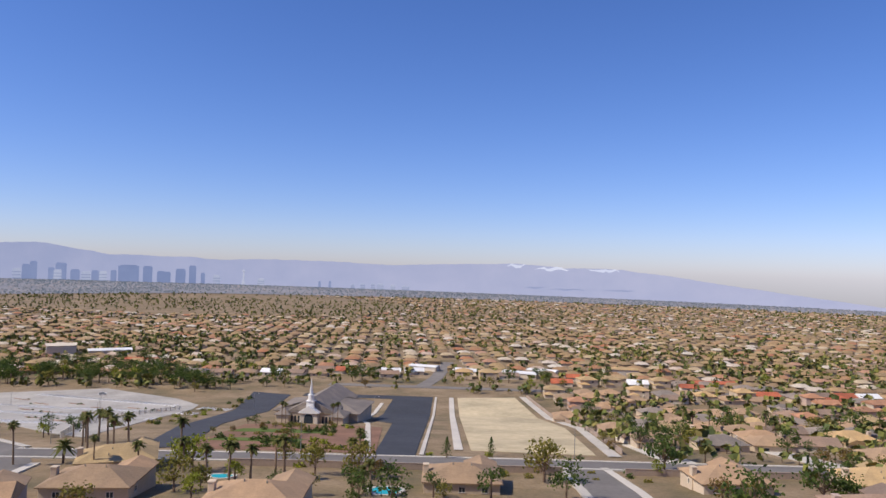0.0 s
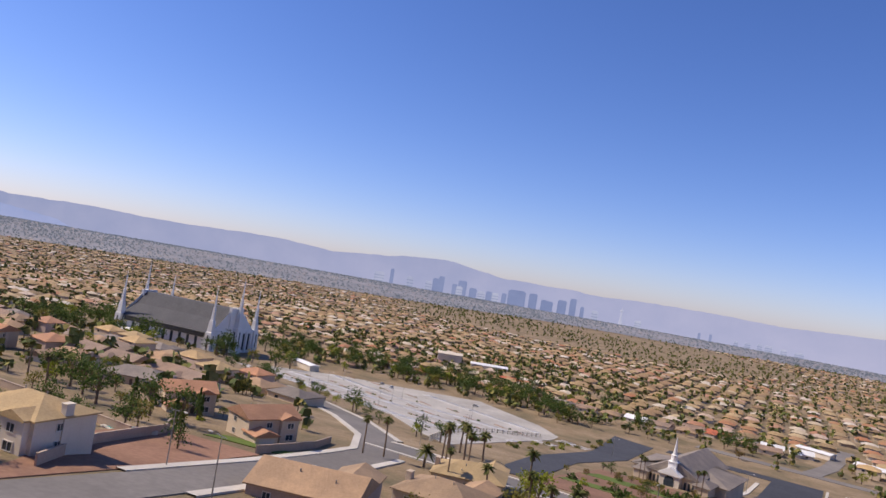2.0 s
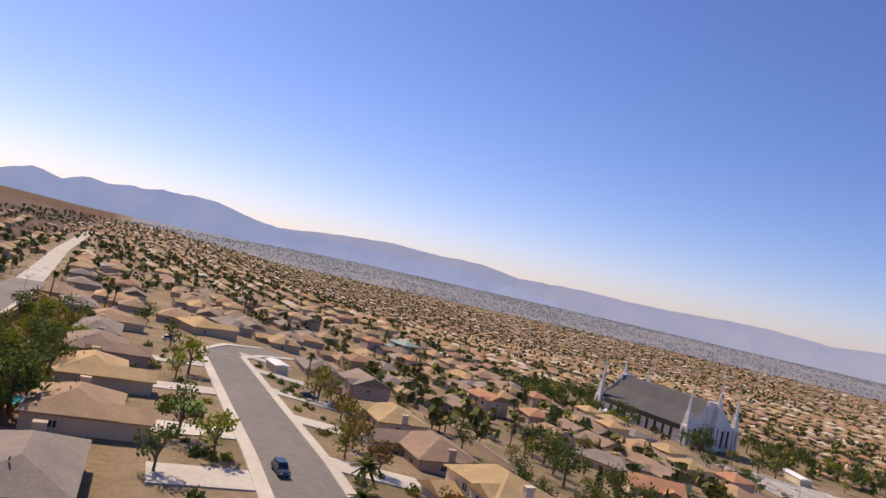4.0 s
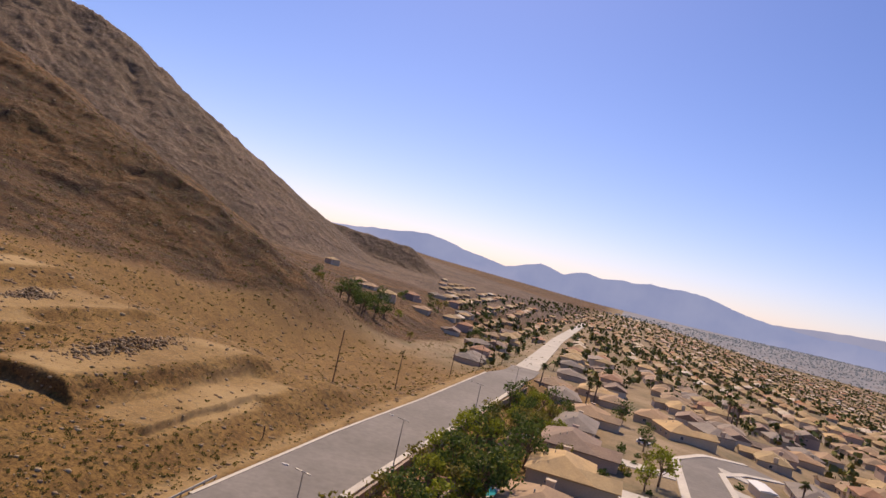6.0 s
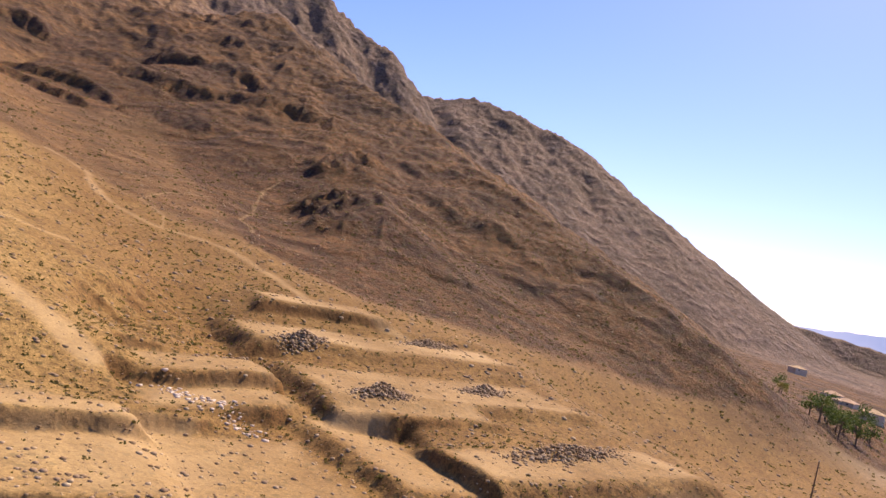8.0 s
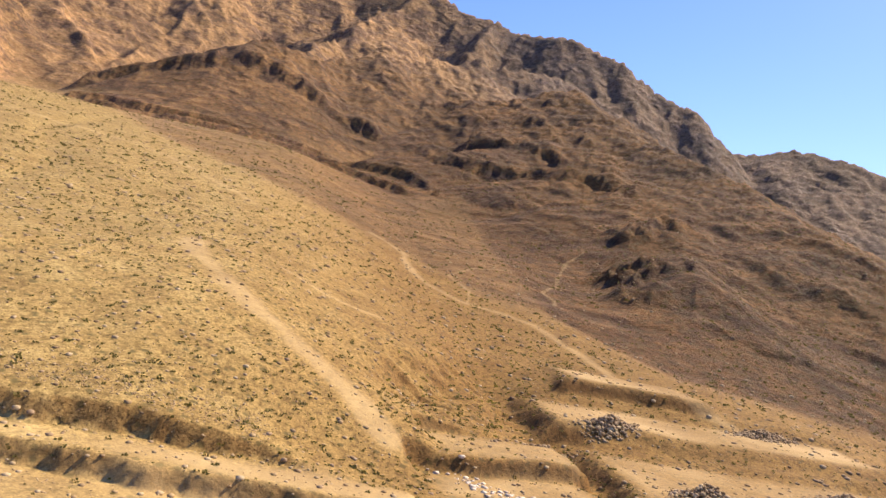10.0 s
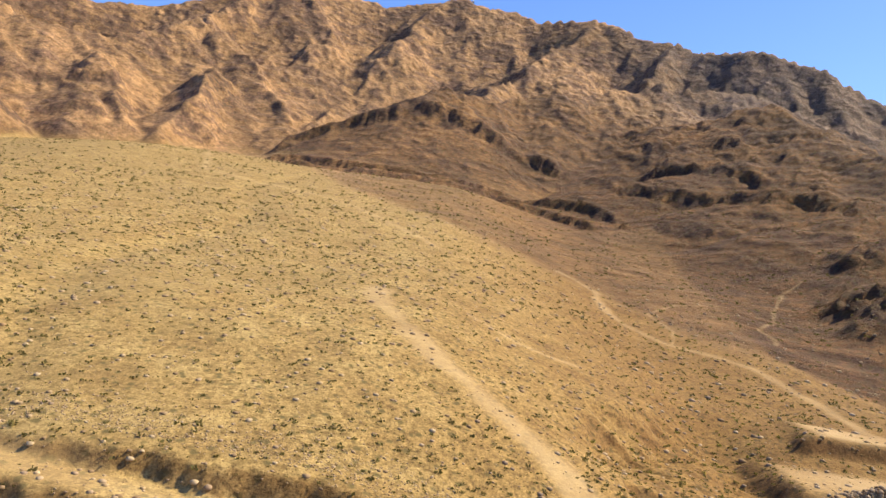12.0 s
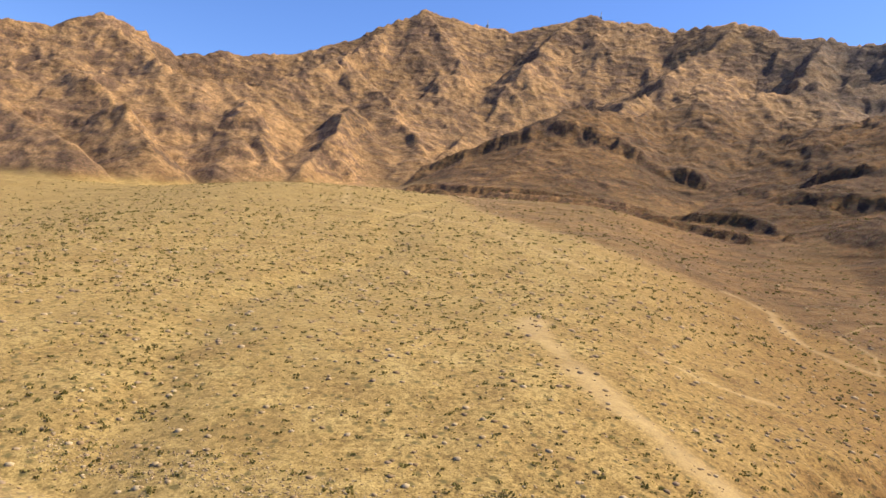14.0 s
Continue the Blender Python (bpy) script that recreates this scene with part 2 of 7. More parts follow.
PADS = (
    # pads cut and filled into the slope, lowest first: centre, half sizes, turn in degrees, level, fall along x, widths of the banks at the ends and sides
    (-24.5, -45.2, 39.5, 7.2, 0, 5.6, 0.064, 1.5, 1.0),
    (-16, -55.4, 36, 2.2, 0, 7.9, 0.068, 2.0, 1.0),
    (-55.5, -48, 8, 8, 0, 3.0, 0.03, 4.0, 3.0),
    (-57, -65.2, 9, 3.2, 8, 5.2, 0.0, 3.0, 2.6),
    (-58, -74, 8.5, 4.0, 6, 7.0, 0.0, 2.5, 1.2),
    (-73, -50, 5.5, 11, 0, 3.3, 0.13, 3.0, 3.5),
    (-98, -31.3, 18, 4.2, 3, 2.0, 0.0, 1.2, 0.9),
    (-93, -27.5, 13, 1.0, 3, 1.1, 0.0, 1.2, 0.6),
    (-99.8, -44.3, 20.5, 5.2, 0, 4.7, 0.0, 1.3, 4.5),
    (-84, -62, 12, 3.0, -6, 5.6, 0.0, 2.5, 1.6),
    (-97, -71, 24, 7.5, -3, 6.5, 0.0, 4.0, 3.2),
    (-98, -92, 27, 5.6, -3, 8.9, 0.0, 5.0, 4.2),
    (-93, -110, 12, 5.5, -8, 12.3, 0.0, 3.0, 2.0),
)


BANK = ((-112, -24), (-150, -25), (-190, -24))


def ledge_gap(x, y, line):
    """Distance behind a line (positive uphill, towards -y) and distance past its ends."""
    best, signed, end = np.full(np.shape(x), 1e4), np.full(np.shape(x), -1e4), np.full(np.shape(x), 1e4)
    for (ax, ay), (bx, by) in zip(line, line[1:]):
        dx, dy = bx - ax, by - ay
        k = ((x - ax) * dx + (y - ay) * dy) / (dx * dx + dy * dy)
        kc = np.clip(k, 0, 1)
        d = np.hypot(x - ax - kc * dx, y - ay - kc * dy)
        near = d < best
        away = (dx * (y - ay) - dy * (x - ax)) / math.hypot(dx, dy) * (1 if dx < 0 else -1)
        signed = np.where(near, np.sign(away) * d, signed)
        end = np.where(near, np.abs(k - kc) * math.hypot(dx, dy), end)
        best = np.minimum(best, d)
    return signed, end


def line_gap(x, y, line):
    best = np.full(np.shape(x), 1e4)
    for (ax, ay), (bx, by) in zip(line, line[1:]):
        dx, dy = bx - ax, by - ay
        k = np.clip(((x - ax) * dx + (y - ay) * dy) / (dx * dx + dy * dy), 0, 1)
        best = np.minimum(best, np.hypot(x - ax - k * dx, y - ay - k * dy))
    return best


CHANNEL = ((-58, -34), (-62, -62), (-68, -82), (-66, -110))
TRACKS = (
    (((-14, -120), (-17, -108), (-27, -89), (-35, -79), (-43, -68)), 2.4),
    (((-57, -222), (-62, -216), (-66, -206), (-64, -195), (-64, -180), (-67, -170), (-75, -160), (-83, -157), (-89, -152), (-91, -138), (-93, -128), (-94, -113), (-103, -102), (-116, -94)), 1.5),
    (((-105, -178), (-107, -184), (-106, -192), (-117, -208), (-124, -226), (-138, -254), (-149, -263)), 0.6),
    (((-75, -160), (-79, -174), (-76, -188), (-88, -206), (-104, -216)), 0.5),
    (((130, -420), (81, -290), (55, -274), (10, -238), (-20, -180)), 1.6),
    (((-47, -114), (-40, -112), (-30, -118)), 0.9),
    (((-72, -19), (-110, -20), (-150, -19), (-205, -19)), 1.6),
)


def mountains(x, y):
    (near, gap), (rock, gap_rock) = crest_height(x, y, CREST_NEAR, 0.33, 0.2, 2.0), crest_height(x, y, CREST_ROCK, 0.4, 0.3)
    near, gap = soft_max(near, rock, 12), np.minimum(gap, gap_rock)
    far, gap_main = crest_height(x, y, CREST_MAIN, 0.62, 0.35)
    gap = np.minimum(gap, gap_main)
    for c, fall in ((CREST_HIGH, 1.05), (CREST_LEFT, 1.2), (CREST_STRATA, 0.62), (CREST_FOOT, 0.68), (CREST_SPUR, 0.66)):
        one, gap_one = crest_height(x, y, c, fall, 0.35)
        far = soft_max(far, one, 10)
        if c in (CREST_HIGH, CREST_LEFT):
            gap = np.minimum(gap, gap_one)
    xw, yw = x + 16 * rough_land(x, y, 55, 4, 101), y + 16 * rough_land(x, y, 55, 4, 107)
    for rib in RIBS:
        here = (y < -380) & (y > -1300)
        far[here] = soft_max(far[here], crest_height(xw[here], yw[here], rib, 0.8, 0.3)[0] - 4, 9)
    return near, far, gap


EDGE_AZ = (-60, -32, -10, 12, 31, 60, 75, 87, 94, 106, 112, 130)
EDGE_EL = (-2.3, -2.3, -2.05, -1.75, -1.5, -1.05, -0.85, -0.9, -0.8, -0.2, 0.3, 0.3)


def relief(x, y, r, az, peak, base, gap, spur):
    """The mountains' gullies, ribs and beds."""
    lift = np.maximum(peak - base, 0)
    rug = np.minimum(lift / 60, 1)
    turn, reach = np.radians(az % 360), r + 26 * rough_land(x, y, 120, 3, 8)
    ridged = rough_land(turn * 900 + 0.12 * reach, reach * 0.45, 120, 6, 21, True, 0.55)
    keep = 0.4 + 0.6 * step(gap / 80)
    big = np.minimum(lift / 150, 1)
    warp = 14 * rough_land(x, y, 60, 3, 31)
    gull = rough_land(turn * 800 + warp - 0.2 * reach, reach * 0.5 + warp, 46, 6, 40, True, 0.6)
    ribs = rough_land(x + 0.35 * y + warp, y * 0.22, 26, 5, 52, True, 0.6)
    peak = peak + spur * np.minimum(lift / 14, 1) * (3.0 * (ribs - 0.1) + 1.2 * rough_land(x, y, 12, 4, 58, True))
    peak = peak + rug * keep * (11 * (ridged - 0.3) * big + (3.0 + 7 * big) * (gull - 0.2)) + rug * ((1.4 + 1.6 * big) * rough_land(x, y, 13, 4, 70, True, 0.7) + 6.5 * big * rough_land(x, y, 46, 6, 73, True, 0.66))
    # beds of rock: thin steps that come and go along the slope
    tilt = 0.16 * x + 0.05 * y + 7 * rough_land(x, y, 150, 3, 90)
    for high, deep, seed in ((9.0, 2.0, 77), (23.0, 7.0, 83)):
        q = (peak + tilt + 0.5 * seed) / high
        saw = q - np.floor(q)
        bed = np.where(saw < 0.78, saw / 0.78 * 0.4, 0.4 + (saw - 0.78) / 0.22 * 0.6) - saw
        patch = step(rough_land(x, y, 6 * high, 3, seed) * 2.8 - 0.1)
        peak = peak + deep * bed * rug * patch * (0.35 + 0.65 * big)
    return peak


def land(x, y, detail=True):
    """Ground height and how rocky and how steeply cut it is there."""
    x, y = np.asarray(x, float), np.asarray(y, float)
    base = fan(x, y)
    az = (np.degrees(np.arctan2(-(x + 12), y - 10)) + 120) % 360 - 120
    r = np.hypot(x + 12, y - 10)
    edge = 26 + r * np.tan(np.radians(np.interp(az, EDGE_AZ, EDGE_EL)))
    out = step((r - 900) / 2200) * step((135 - az) / 20) * step((az + 75) / 20)
    base = base * (1 - out) + edge * out
    near, far, gap = mountains(x, y)
    spur = step((near - far) / 24 + 0.5)
    at = y < -15
    if at.any():
        u, v = x[at], y[at]
        base[at] += step((-v - 15) / 60) * (1.6 * rough_land(u, v, 70, 4, 3) + 0.35 * rough_land(u, v, 9, 3, 9))
    # the wash beside the dome
    wash = np.abs(x - (14 + 6 * np.sin(y / 23) + 0.16 * (-y - 60)))
    base = base - 0.8 * np.exp(-((wash / 5) ** 2)) * step((-y - 35) / 30) * (1 - step((-y - 260) / 120))
    # the eroded bank over the pads
    at = (np.abs(x + 48) < 60) & (np.abs(y + 96) < 70)
    if at.any():
        u, v = x[at], y[at]
        along, across = (u + 50) * -0.6 + (v + 98) * -0.8, (u + 50) * 0.8 - (v + 98) * 0.6
        face = np.exp(-((along / 15) ** 4)) * step((2 - across + 3 * rough_land(u, v, 9, 3, 5)) / 8) * np.exp(-np.maximum(-across - 6, 0) / 8)
        rills = rough_land(along * 1.6 + 0.15 * across, across * 0.16, 3.0, 4, 6, True)
        base[at] -= face * (2.6 + 1.3 * rills)
    peak = np.maximum(near, far)
    if detail:
        on = peak > base - 30
        if on.any():
            peak[on] = relief(x[on], y[on], r[on], az[on], peak[on], base[on], gap[on], spur[on])
    height = soft_max(peak, base, 9)
    rocky = step((peak - base + 2) / 14)
    toe = np.interp(-x, (90, 113, 145, 174, 215, 260, 330), (-175, -122, -116, -108, -98, -84, -60))
    at = y < -30
    u, v = x[at], y[at]
    rocky[at] = np.maximum(rocky[at], step((toe[at] - v + 5 * rough_land(u, v, 30, 3, 14)) / 12) * step((-u - 88 - 0.12 * np.maximum(-v - 170, 0)) / 14))
    rim = np.interp(-x, (-160, -103, -60, -29, 3, 23, 45, 67, 78, 90), (-560, -457, -370, -304, -246, -216, -207, -198, -169, -150))
    rocky[at] = np.maximum(rocky[at], 0.72 * step((rim[at] - v + 10 * rough_land(u, v, 40, 4, 13)) / 26) * step((u + 130) / 40 + 1))
    if detail:
        for line, high, face in LEDGES:
            lx, ly = [p[0] for p in line], [p[1] for p in line]
            at = (x > min(lx) - 90) & (x < max(lx) + 90) & (y > min(ly) - 150) & (y < max(ly) + 60)
            if not at.any():
                continue
            u, v = x[at], y[at]
            d, end = ledge_gap(u, v, line)
            broken = rough_land(u, v, 6, 3, 18, True)
            d = d + 6.0 * rough_land(u, v, 40, 4, 15) + 2.6 * broken
            keep = step(1 - end / 20) * (0.45 + 0.55 * step(0.9 + rough_land(u, v, 30, 2, 19) * 2))
            face = face * 1.9
            add = step(d / face) * np.exp(-np.maximum(d - face, 0) / 18) + 0.2 * (broken - 0.2) * step(d / 4 + 1) * step(2 - d / face)
            height[at] = height[at] + 0.75 * high * keep * add
            rocky[at] = np.maximum(rocky[at], step(d / 14 + 1.2) * step(1.6 - d / 30) * step(1.3 - end / 30))
        for cx, cy, wide, tall in ((-146, -220, 15, 6.0), (-137, -190, 9, 4.0), (-182, -278, 20, 5.0)):
            at = (np.abs(x - cx) < 2 * wide) & (np.abs(y - cy) < 2 * wide)
            u, v = x[at], y[at]
            crag = np.hypot(u - cx, v - cy) / wide + 0.5 * rough_land(u, v, 14, 3, 61)
            height[at] += tall * step(1.25 - crag) * (0.5 + 0.9 * np.abs(rough_land(u, v, 9, 4, 62, True)))
        at = (np.abs(x + 150) < 60) & (np.abs(y + 25) < 20)
        u, v = x[at], y[at]
        height[at] += 1.3 * np.exp(-((line_gap(u, v, BANK) / 5) ** 2)) * (1 + rough_land(u, v, 9, 3, 16))
    at = (np.abs(x + 62) < 35) & (np.abs(y + 72) < 65)
    u, v = x[at], y[at]
    height[at] -= 1.4 * np.exp(-((line_gap(u, v, CHANNEL) / 6) ** 2)) * (1 + 0.5 * rough_land(u, v, 8, 3, 17))
    at = (x > -145) & (x < 40) & (y > -130) & (y < -18)
    if at.any():
        u0, v0, h = x[at], y[at], height[at]
        uneven = 1.0 * rough_land(u0, v0, 11, 3, 55) + 0.7 * rough_land(u0, v0, 2.6, 3, 57)
        crumbs, heaped = 0.22 * rough_land(u0, v0, 5, 4, 24), np.maximum(rough_land(u0, v0, 7, 3, 26), 0)
        for px, py, hx, hy, turn, level, slope, ends, sides in PADS:
            c, s = math.cos(radians(turn)), math.sin(radians(turn))
            u, v = (u0 - px) * c + (v0 - py) * s, -(u0 - px) * s + (v0 - py) * c
            d = np.maximum((np.abs(u) - hx + uneven) / ends, (np.abs(v) - hy + uneven) / sides)
            k = step(1 - d)
            h = h * (1 - k) + (level + slope * u) * k + crumbs * k + 0.4 * np.exp(-((d + 0.4) / 0.6) ** 2) * heaped * (v > 0)
        height[at] = h
    # the road's bench
    k = step(1 - (road_gap(x, y) - 7.5) / 7)
    height = height * (1 - k) + (road_level(x) - 0.12) * k
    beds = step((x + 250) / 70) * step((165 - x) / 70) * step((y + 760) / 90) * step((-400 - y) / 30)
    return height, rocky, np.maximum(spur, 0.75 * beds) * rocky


HILL_ROAD = ((0, -9), (-40, -10.5), (-75, -11.5), (-110, -12), (-150, -11.5), (-214, -12), (-300, -18), (-549, -34), (-1006, -50))


def road_level(x):
    return np.interp(-np.asarray(x, float), (0, 60, 120, 214, 265, 300, 420, 549, 1000), (-0.5, -0.6, -0.9, -1.7, -6.5, -8.5, -11.5, -13.8, -17.4))


def road_gap(x, y):
    return line_gap(x, y, HILL_ROAD)


def ground_z(x, y):
    if y > 12 and math.hypot(x, y) < 850:
        return float(fan(np.float64(x), np.float64(y)))
    return float(land(np.array([x]), np.array([y]), False)[0][0])


# ---- ground ----
def ground_material():
    m, t, bsdf = material("desert_ground", 0.95)
    co = place_coords(t)
    fine, mid, big = grain(t, co, 0.9, 8, 0.7), grain(t, co, 0.11, 6), grain(t, co, 0.02, 4)
    sand = ramp(t, mid, (0.25, (0.25, 0.157, 0.054)), (0.5, (0.335, 0.226, 0.079)), (0.75, (0.41, 0.295, 0.114)))
    sand = mix(t, 1.0, sand, ramp(t, fine, (0.36, (0.5, 0.47, 0.42)), (0.56, (1.1, 1.1, 1.1))), "MULTIPLY")
    # pale pebble specks, and dark ones that paint the stones' small shadows
    speck = grain(t, co, 3.2, 4, 0.75)
    sand = mix(t, 1.0, sand, ramp(t, speck, (0.38, (0.4, 0.38, 0.35)), (0.48, (1, 1, 1)), (0.58, (1.0, 1.0, 1.0)), (0.66, (1.7, 1.7, 1.7))), "MULTIPLY")
    sand = mix(t, ramp(t, big, (0.5, (0, 0, 0)), (0.65, (0.35, 0.35, 0.35))), sand, (0.24, 0.165, 0.06))
    where = t.nodes.new("ShaderNodeSeparateXYZ")
    t.links.new(co, where.inputs[0])
    dots = node(t, "ShaderNodeTexVoronoi", Scale=0.5, Randomness=1.0)
    t.links.new(co, dots.inputs["Vector"])
    tuft = ramp(t, mix(t, 0.3, dots.outputs["Distance"], fine), (0.26, (0.85, 0.85, 0.85)), (0.36, (0, 0, 0)))
    sand = mix(t, tuft, sand, (0.115, 0.09, 0.03))
    west = node(t, "ShaderNodeMapRange", **{"From_Min": -20.0, "From_Max": -85.0})
    t.links.new(where.outputs["X"], west.inputs["Value"])
    sand = mix(t, west.outputs[0], sand, mix(t, 1.0, sand, (0.66, 0.55, 0.44), "MULTIPLY"))
    steep = t.nodes.new("ShaderNodeAttribute")
    steep.attribute_name = "steep"
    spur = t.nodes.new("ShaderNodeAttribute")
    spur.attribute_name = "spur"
    sand = mix(t, steep.outputs["Fac"], sand, mix(t, 1.0, sand, (0.66, 0.57, 0.52), "MULTIPLY"))
    # tilted beds that crop out of the scree in broken bands
    lying = t.nodes.new("ShaderNodeMapping")
    lying.inputs["Rotation"].default_value = (0.1, -0.16, 0.3)
    lying.inputs["Scale"].default_value = (0.034, 0.038, 0.062)
    t.links.new(co, lying.inputs["Vector"])
    beds = grain(t, lying.outputs["Vector"], 1.0, 10, 0.7)
    patchy = grain(t, co, 0.011, 7, 0.65)
    outcrop = ramp(t, mix(t, 0.4, beds, patchy), (0.47, (0, 0, 0)), (0.54, (1, 1, 1)))
    outcrop = mix(t, 1.0, mix(t, 0.6, (0.0, 0.0, 0.0), outcrop), mix(t, 1.0, mix(t, 0.5, (0.0, 0.0, 0.0), steep.outputs["Color"]), outcrop, "MULTIPLY"), "ADD")
    # far western rock turns greyer: distance haze put into its base colour
    grey_haze = node(t, "ShaderNodeMapRange", **{"From_Min": -220.0, "From_Max": -420.0})
    t.links.new(where.outputs["X"], grey_haze.inputs["Value"])
    rubble = grain(t, co, 0.045, 10, 0.74)

    def scree(dark, pale):
        return ramp(t, rubble, (0.34, dark), (0.66, pale))

    talus = mix(t, grey_haze.outputs[0], scree((0.215, 0.127, 0.066), (0.45, 0.285, 0.15)), scree((0.105, 0.072, 0.056), (0.21, 0.147, 0.112)))
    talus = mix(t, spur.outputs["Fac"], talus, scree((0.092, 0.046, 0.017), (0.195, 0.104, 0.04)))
    stone = mix(t, grey_haze.outputs[0], scree((0.09, 0.055, 0.04), (0.22, 0.138, 0.095)), scree((0.066, 0.05, 0.047), (0.165, 0.122, 0.11)))
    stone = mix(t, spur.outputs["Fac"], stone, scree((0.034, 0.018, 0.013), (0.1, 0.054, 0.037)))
    rock = mix(t, outcrop, talus, stone)
    rock = mix(t, 1.0, rock, ramp(t, grain(t, co, 0.25, 8, 0.75), (0.36, (0.5, 0.48, 0.45)), (0.62, (1.25, 1.22, 1.16))), "MULTIPLY")
    rock = mix(t, 1.0, rock, ramp(t, grain(t, co, 0.008, 5, 0.6), (0.36, (0.78, 0.74, 0.68)), (0.64, (1.2, 1.14, 1.05))), "MULTIPLY")
    scrub = ramp(t, grain(t, co, 0.35, 5, 0.7), (0.5, (0, 0, 0)), (0.58, (0.32, 0.32, 0.32)))
    rock = mix(t, scrub, rock, (0.095, 0.082, 0.03))
    rocky = t.nodes.new("ShaderNodeAttribute")
    rocky.attribute_name = "rocky"
    town = t.nodes.new("ShaderNodeAttribute")
    town.attribute_name = "town"
    soil = ramp(t, grain(t, co, 0.03, 6, 0.7), (0.3, (0.11, 0.1, 0.05)), (0.5, (0.24, 0.175, 0.1)), (0.7, (0.34, 0.255, 0.16)))
    soil = mix(t, 1.0, soil, ramp(t, fine, (0.3, (0.75, 0.75, 0.75)), (0.6, (1.08, 1.08, 1.08))), "MULTIPLY")
    col = mix(t, rocky.outputs["Fac"], sand, rock)
    col = mix(t, town.outputs["Fac"], col, soil)
    worn = t.nodes.new("ShaderNodeAttribute")
    worn.attribute_name = "worn"
    pale = ramp(t, mid, (0.3, (0.38, 0.26, 0.12)), (0.7, (0.48, 0.34, 0.165)))
    col = mix(t, worn.outputs["Fac"], col, pale)
    t.links.new(col, bsdf.inputs["Base Color"])
    crag = node(t, "ShaderNodeBump", Distance=13.0)
    creases = node(t, "ShaderNodeTexNoise", Scale=0.05, Detail=9.0, Roughness=0.6, Lacunarity=2.2)
    creases.noise_type = "RIDGED_MULTIFRACTAL"
    t.links.new(co, creases.inputs["Vector"])
    t.links.new(mix(t, 0.5, mix(t, 0.75, beds, rubble), creases.outputs["Fac"]), crag.inputs["Height"])
    t.links.new(rocky.outputs["Fac"], crag.inputs["Strength"])
    grit = node(t, "ShaderNodeBump", Strength=0.7, Distance=0.35)
    t.links.new(mix(t, rocky.outputs["Fac"], fine, grain(t, co, 0.3, 8, 0.7)), grit.inputs["Height"])
    t.links.new(crag.outputs["Normal"], grit.inputs["Normal"])
    t.links.new(grit.outputs["Normal"], bsdf.inputs["Normal"])
    return m


def build_ground():
    az = np.radians(np.concatenate([np.arange(-120, 96, 1.2), np.arange(96, 238, 0.17)]))
    rr = np.concatenate([(0.02, 1.2), np.geomspace(3, 30, 34)[:-1], np.geomspace(30, 230, 330)[:-1], np.geomspace(230, 1180, 285)[:-1], np.geomspace(1180, 3480, 50)])
    a, r = np.meshgrid(az, rr)
    x, y = -18 - r * np.sin(a), 6 + r * np.cos(a)
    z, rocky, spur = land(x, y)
    n, k = a.shape
    verts = np.stack([x, y, z], -1).reshape(-1, 3)
    idx = np.arange(n * k).reshape(n, k)
    nxt = np.roll(idx, -1, 1)
    faces = np.stack([idx[:-1], nxt[:-1], nxt[1:], idx[1:]], -1).reshape(-1, 4)[:, ::-1]
    me = bpy.data.meshes.new("ground")
    me.vertices.add(len(verts))
    me.vertices.foreach_set("co", verts.ravel())
    me.loops.add(faces.size)
    me.loops.foreach_set("vertex_index", faces.ravel())
    me.polygons.add(len(faces))
    me.polygons.foreach_set("loop_start", np.arange(0, faces.size, 4))
    me.update(calc_edges=True)
    me.polygons.foreach_set("use_smooth", np.ones(len(faces), bool))
    up = np.zeros(len(verts) * 3)
    me.vertices.foreach_get("normal", up)
    steep = np.clip(1 - np.abs(up[2::3].reshape(n, k)), 0, 1)
    steep = step((steep - 0.1 + 0.05 * rough_land(x, y, 24, 4, 88)) / 0.22)
    town = step((y - 8) / 14) + step((-x - 250) / 60) * step((y + 0.45 * (-x) - 40 + 120) / 60)
    town = np.clip(town, 0, 1) * (1 - rocky)
    worn = np.zeros(x.shape)
    for line, half in TRACKS:
        d = line_gap(x, y, line) + half * 0.7 * rough_land(x, y, 6, 3, 33)
        worn = np.maximum(worn, (0.6 if half > 2 else 0.42) * step(1.3 - d / half))
    for px, py, hx, hy, turn, level, slope, ends, sides in PADS:
        c, s = math.cos(radians(turn)), math.sin(radians(turn))
        u, v = (x - px) * c + (y - py) * s, -(x - px) * s + (y - py) * c
        d = np.maximum(np.abs(u) - hx, np.abs(v) - hy) + 1.6 * rough_land(x, y, 12, 4, 12)
        worn = np.maximum(worn, 0.62 * step(-d / 3 + 0.4) * (0.45 + 0.75 * step(rough_land(x, y, 14, 4, 35) + 0.5)))
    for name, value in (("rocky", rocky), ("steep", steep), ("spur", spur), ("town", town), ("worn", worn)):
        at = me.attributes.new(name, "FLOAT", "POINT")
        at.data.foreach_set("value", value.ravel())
    me.materials.append(ground_material())
    return tagged(new("ground", me), "dry desert slope and valley floor below rocky brown mountains", "ground", kind="structure")


build_ground()

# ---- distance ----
# Distance haze is put into a glowing emission colour, not into the air.
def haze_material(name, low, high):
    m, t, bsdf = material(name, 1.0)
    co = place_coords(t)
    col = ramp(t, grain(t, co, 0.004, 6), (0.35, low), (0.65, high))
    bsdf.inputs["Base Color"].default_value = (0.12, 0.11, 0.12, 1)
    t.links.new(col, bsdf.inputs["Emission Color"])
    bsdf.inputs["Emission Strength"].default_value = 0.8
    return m


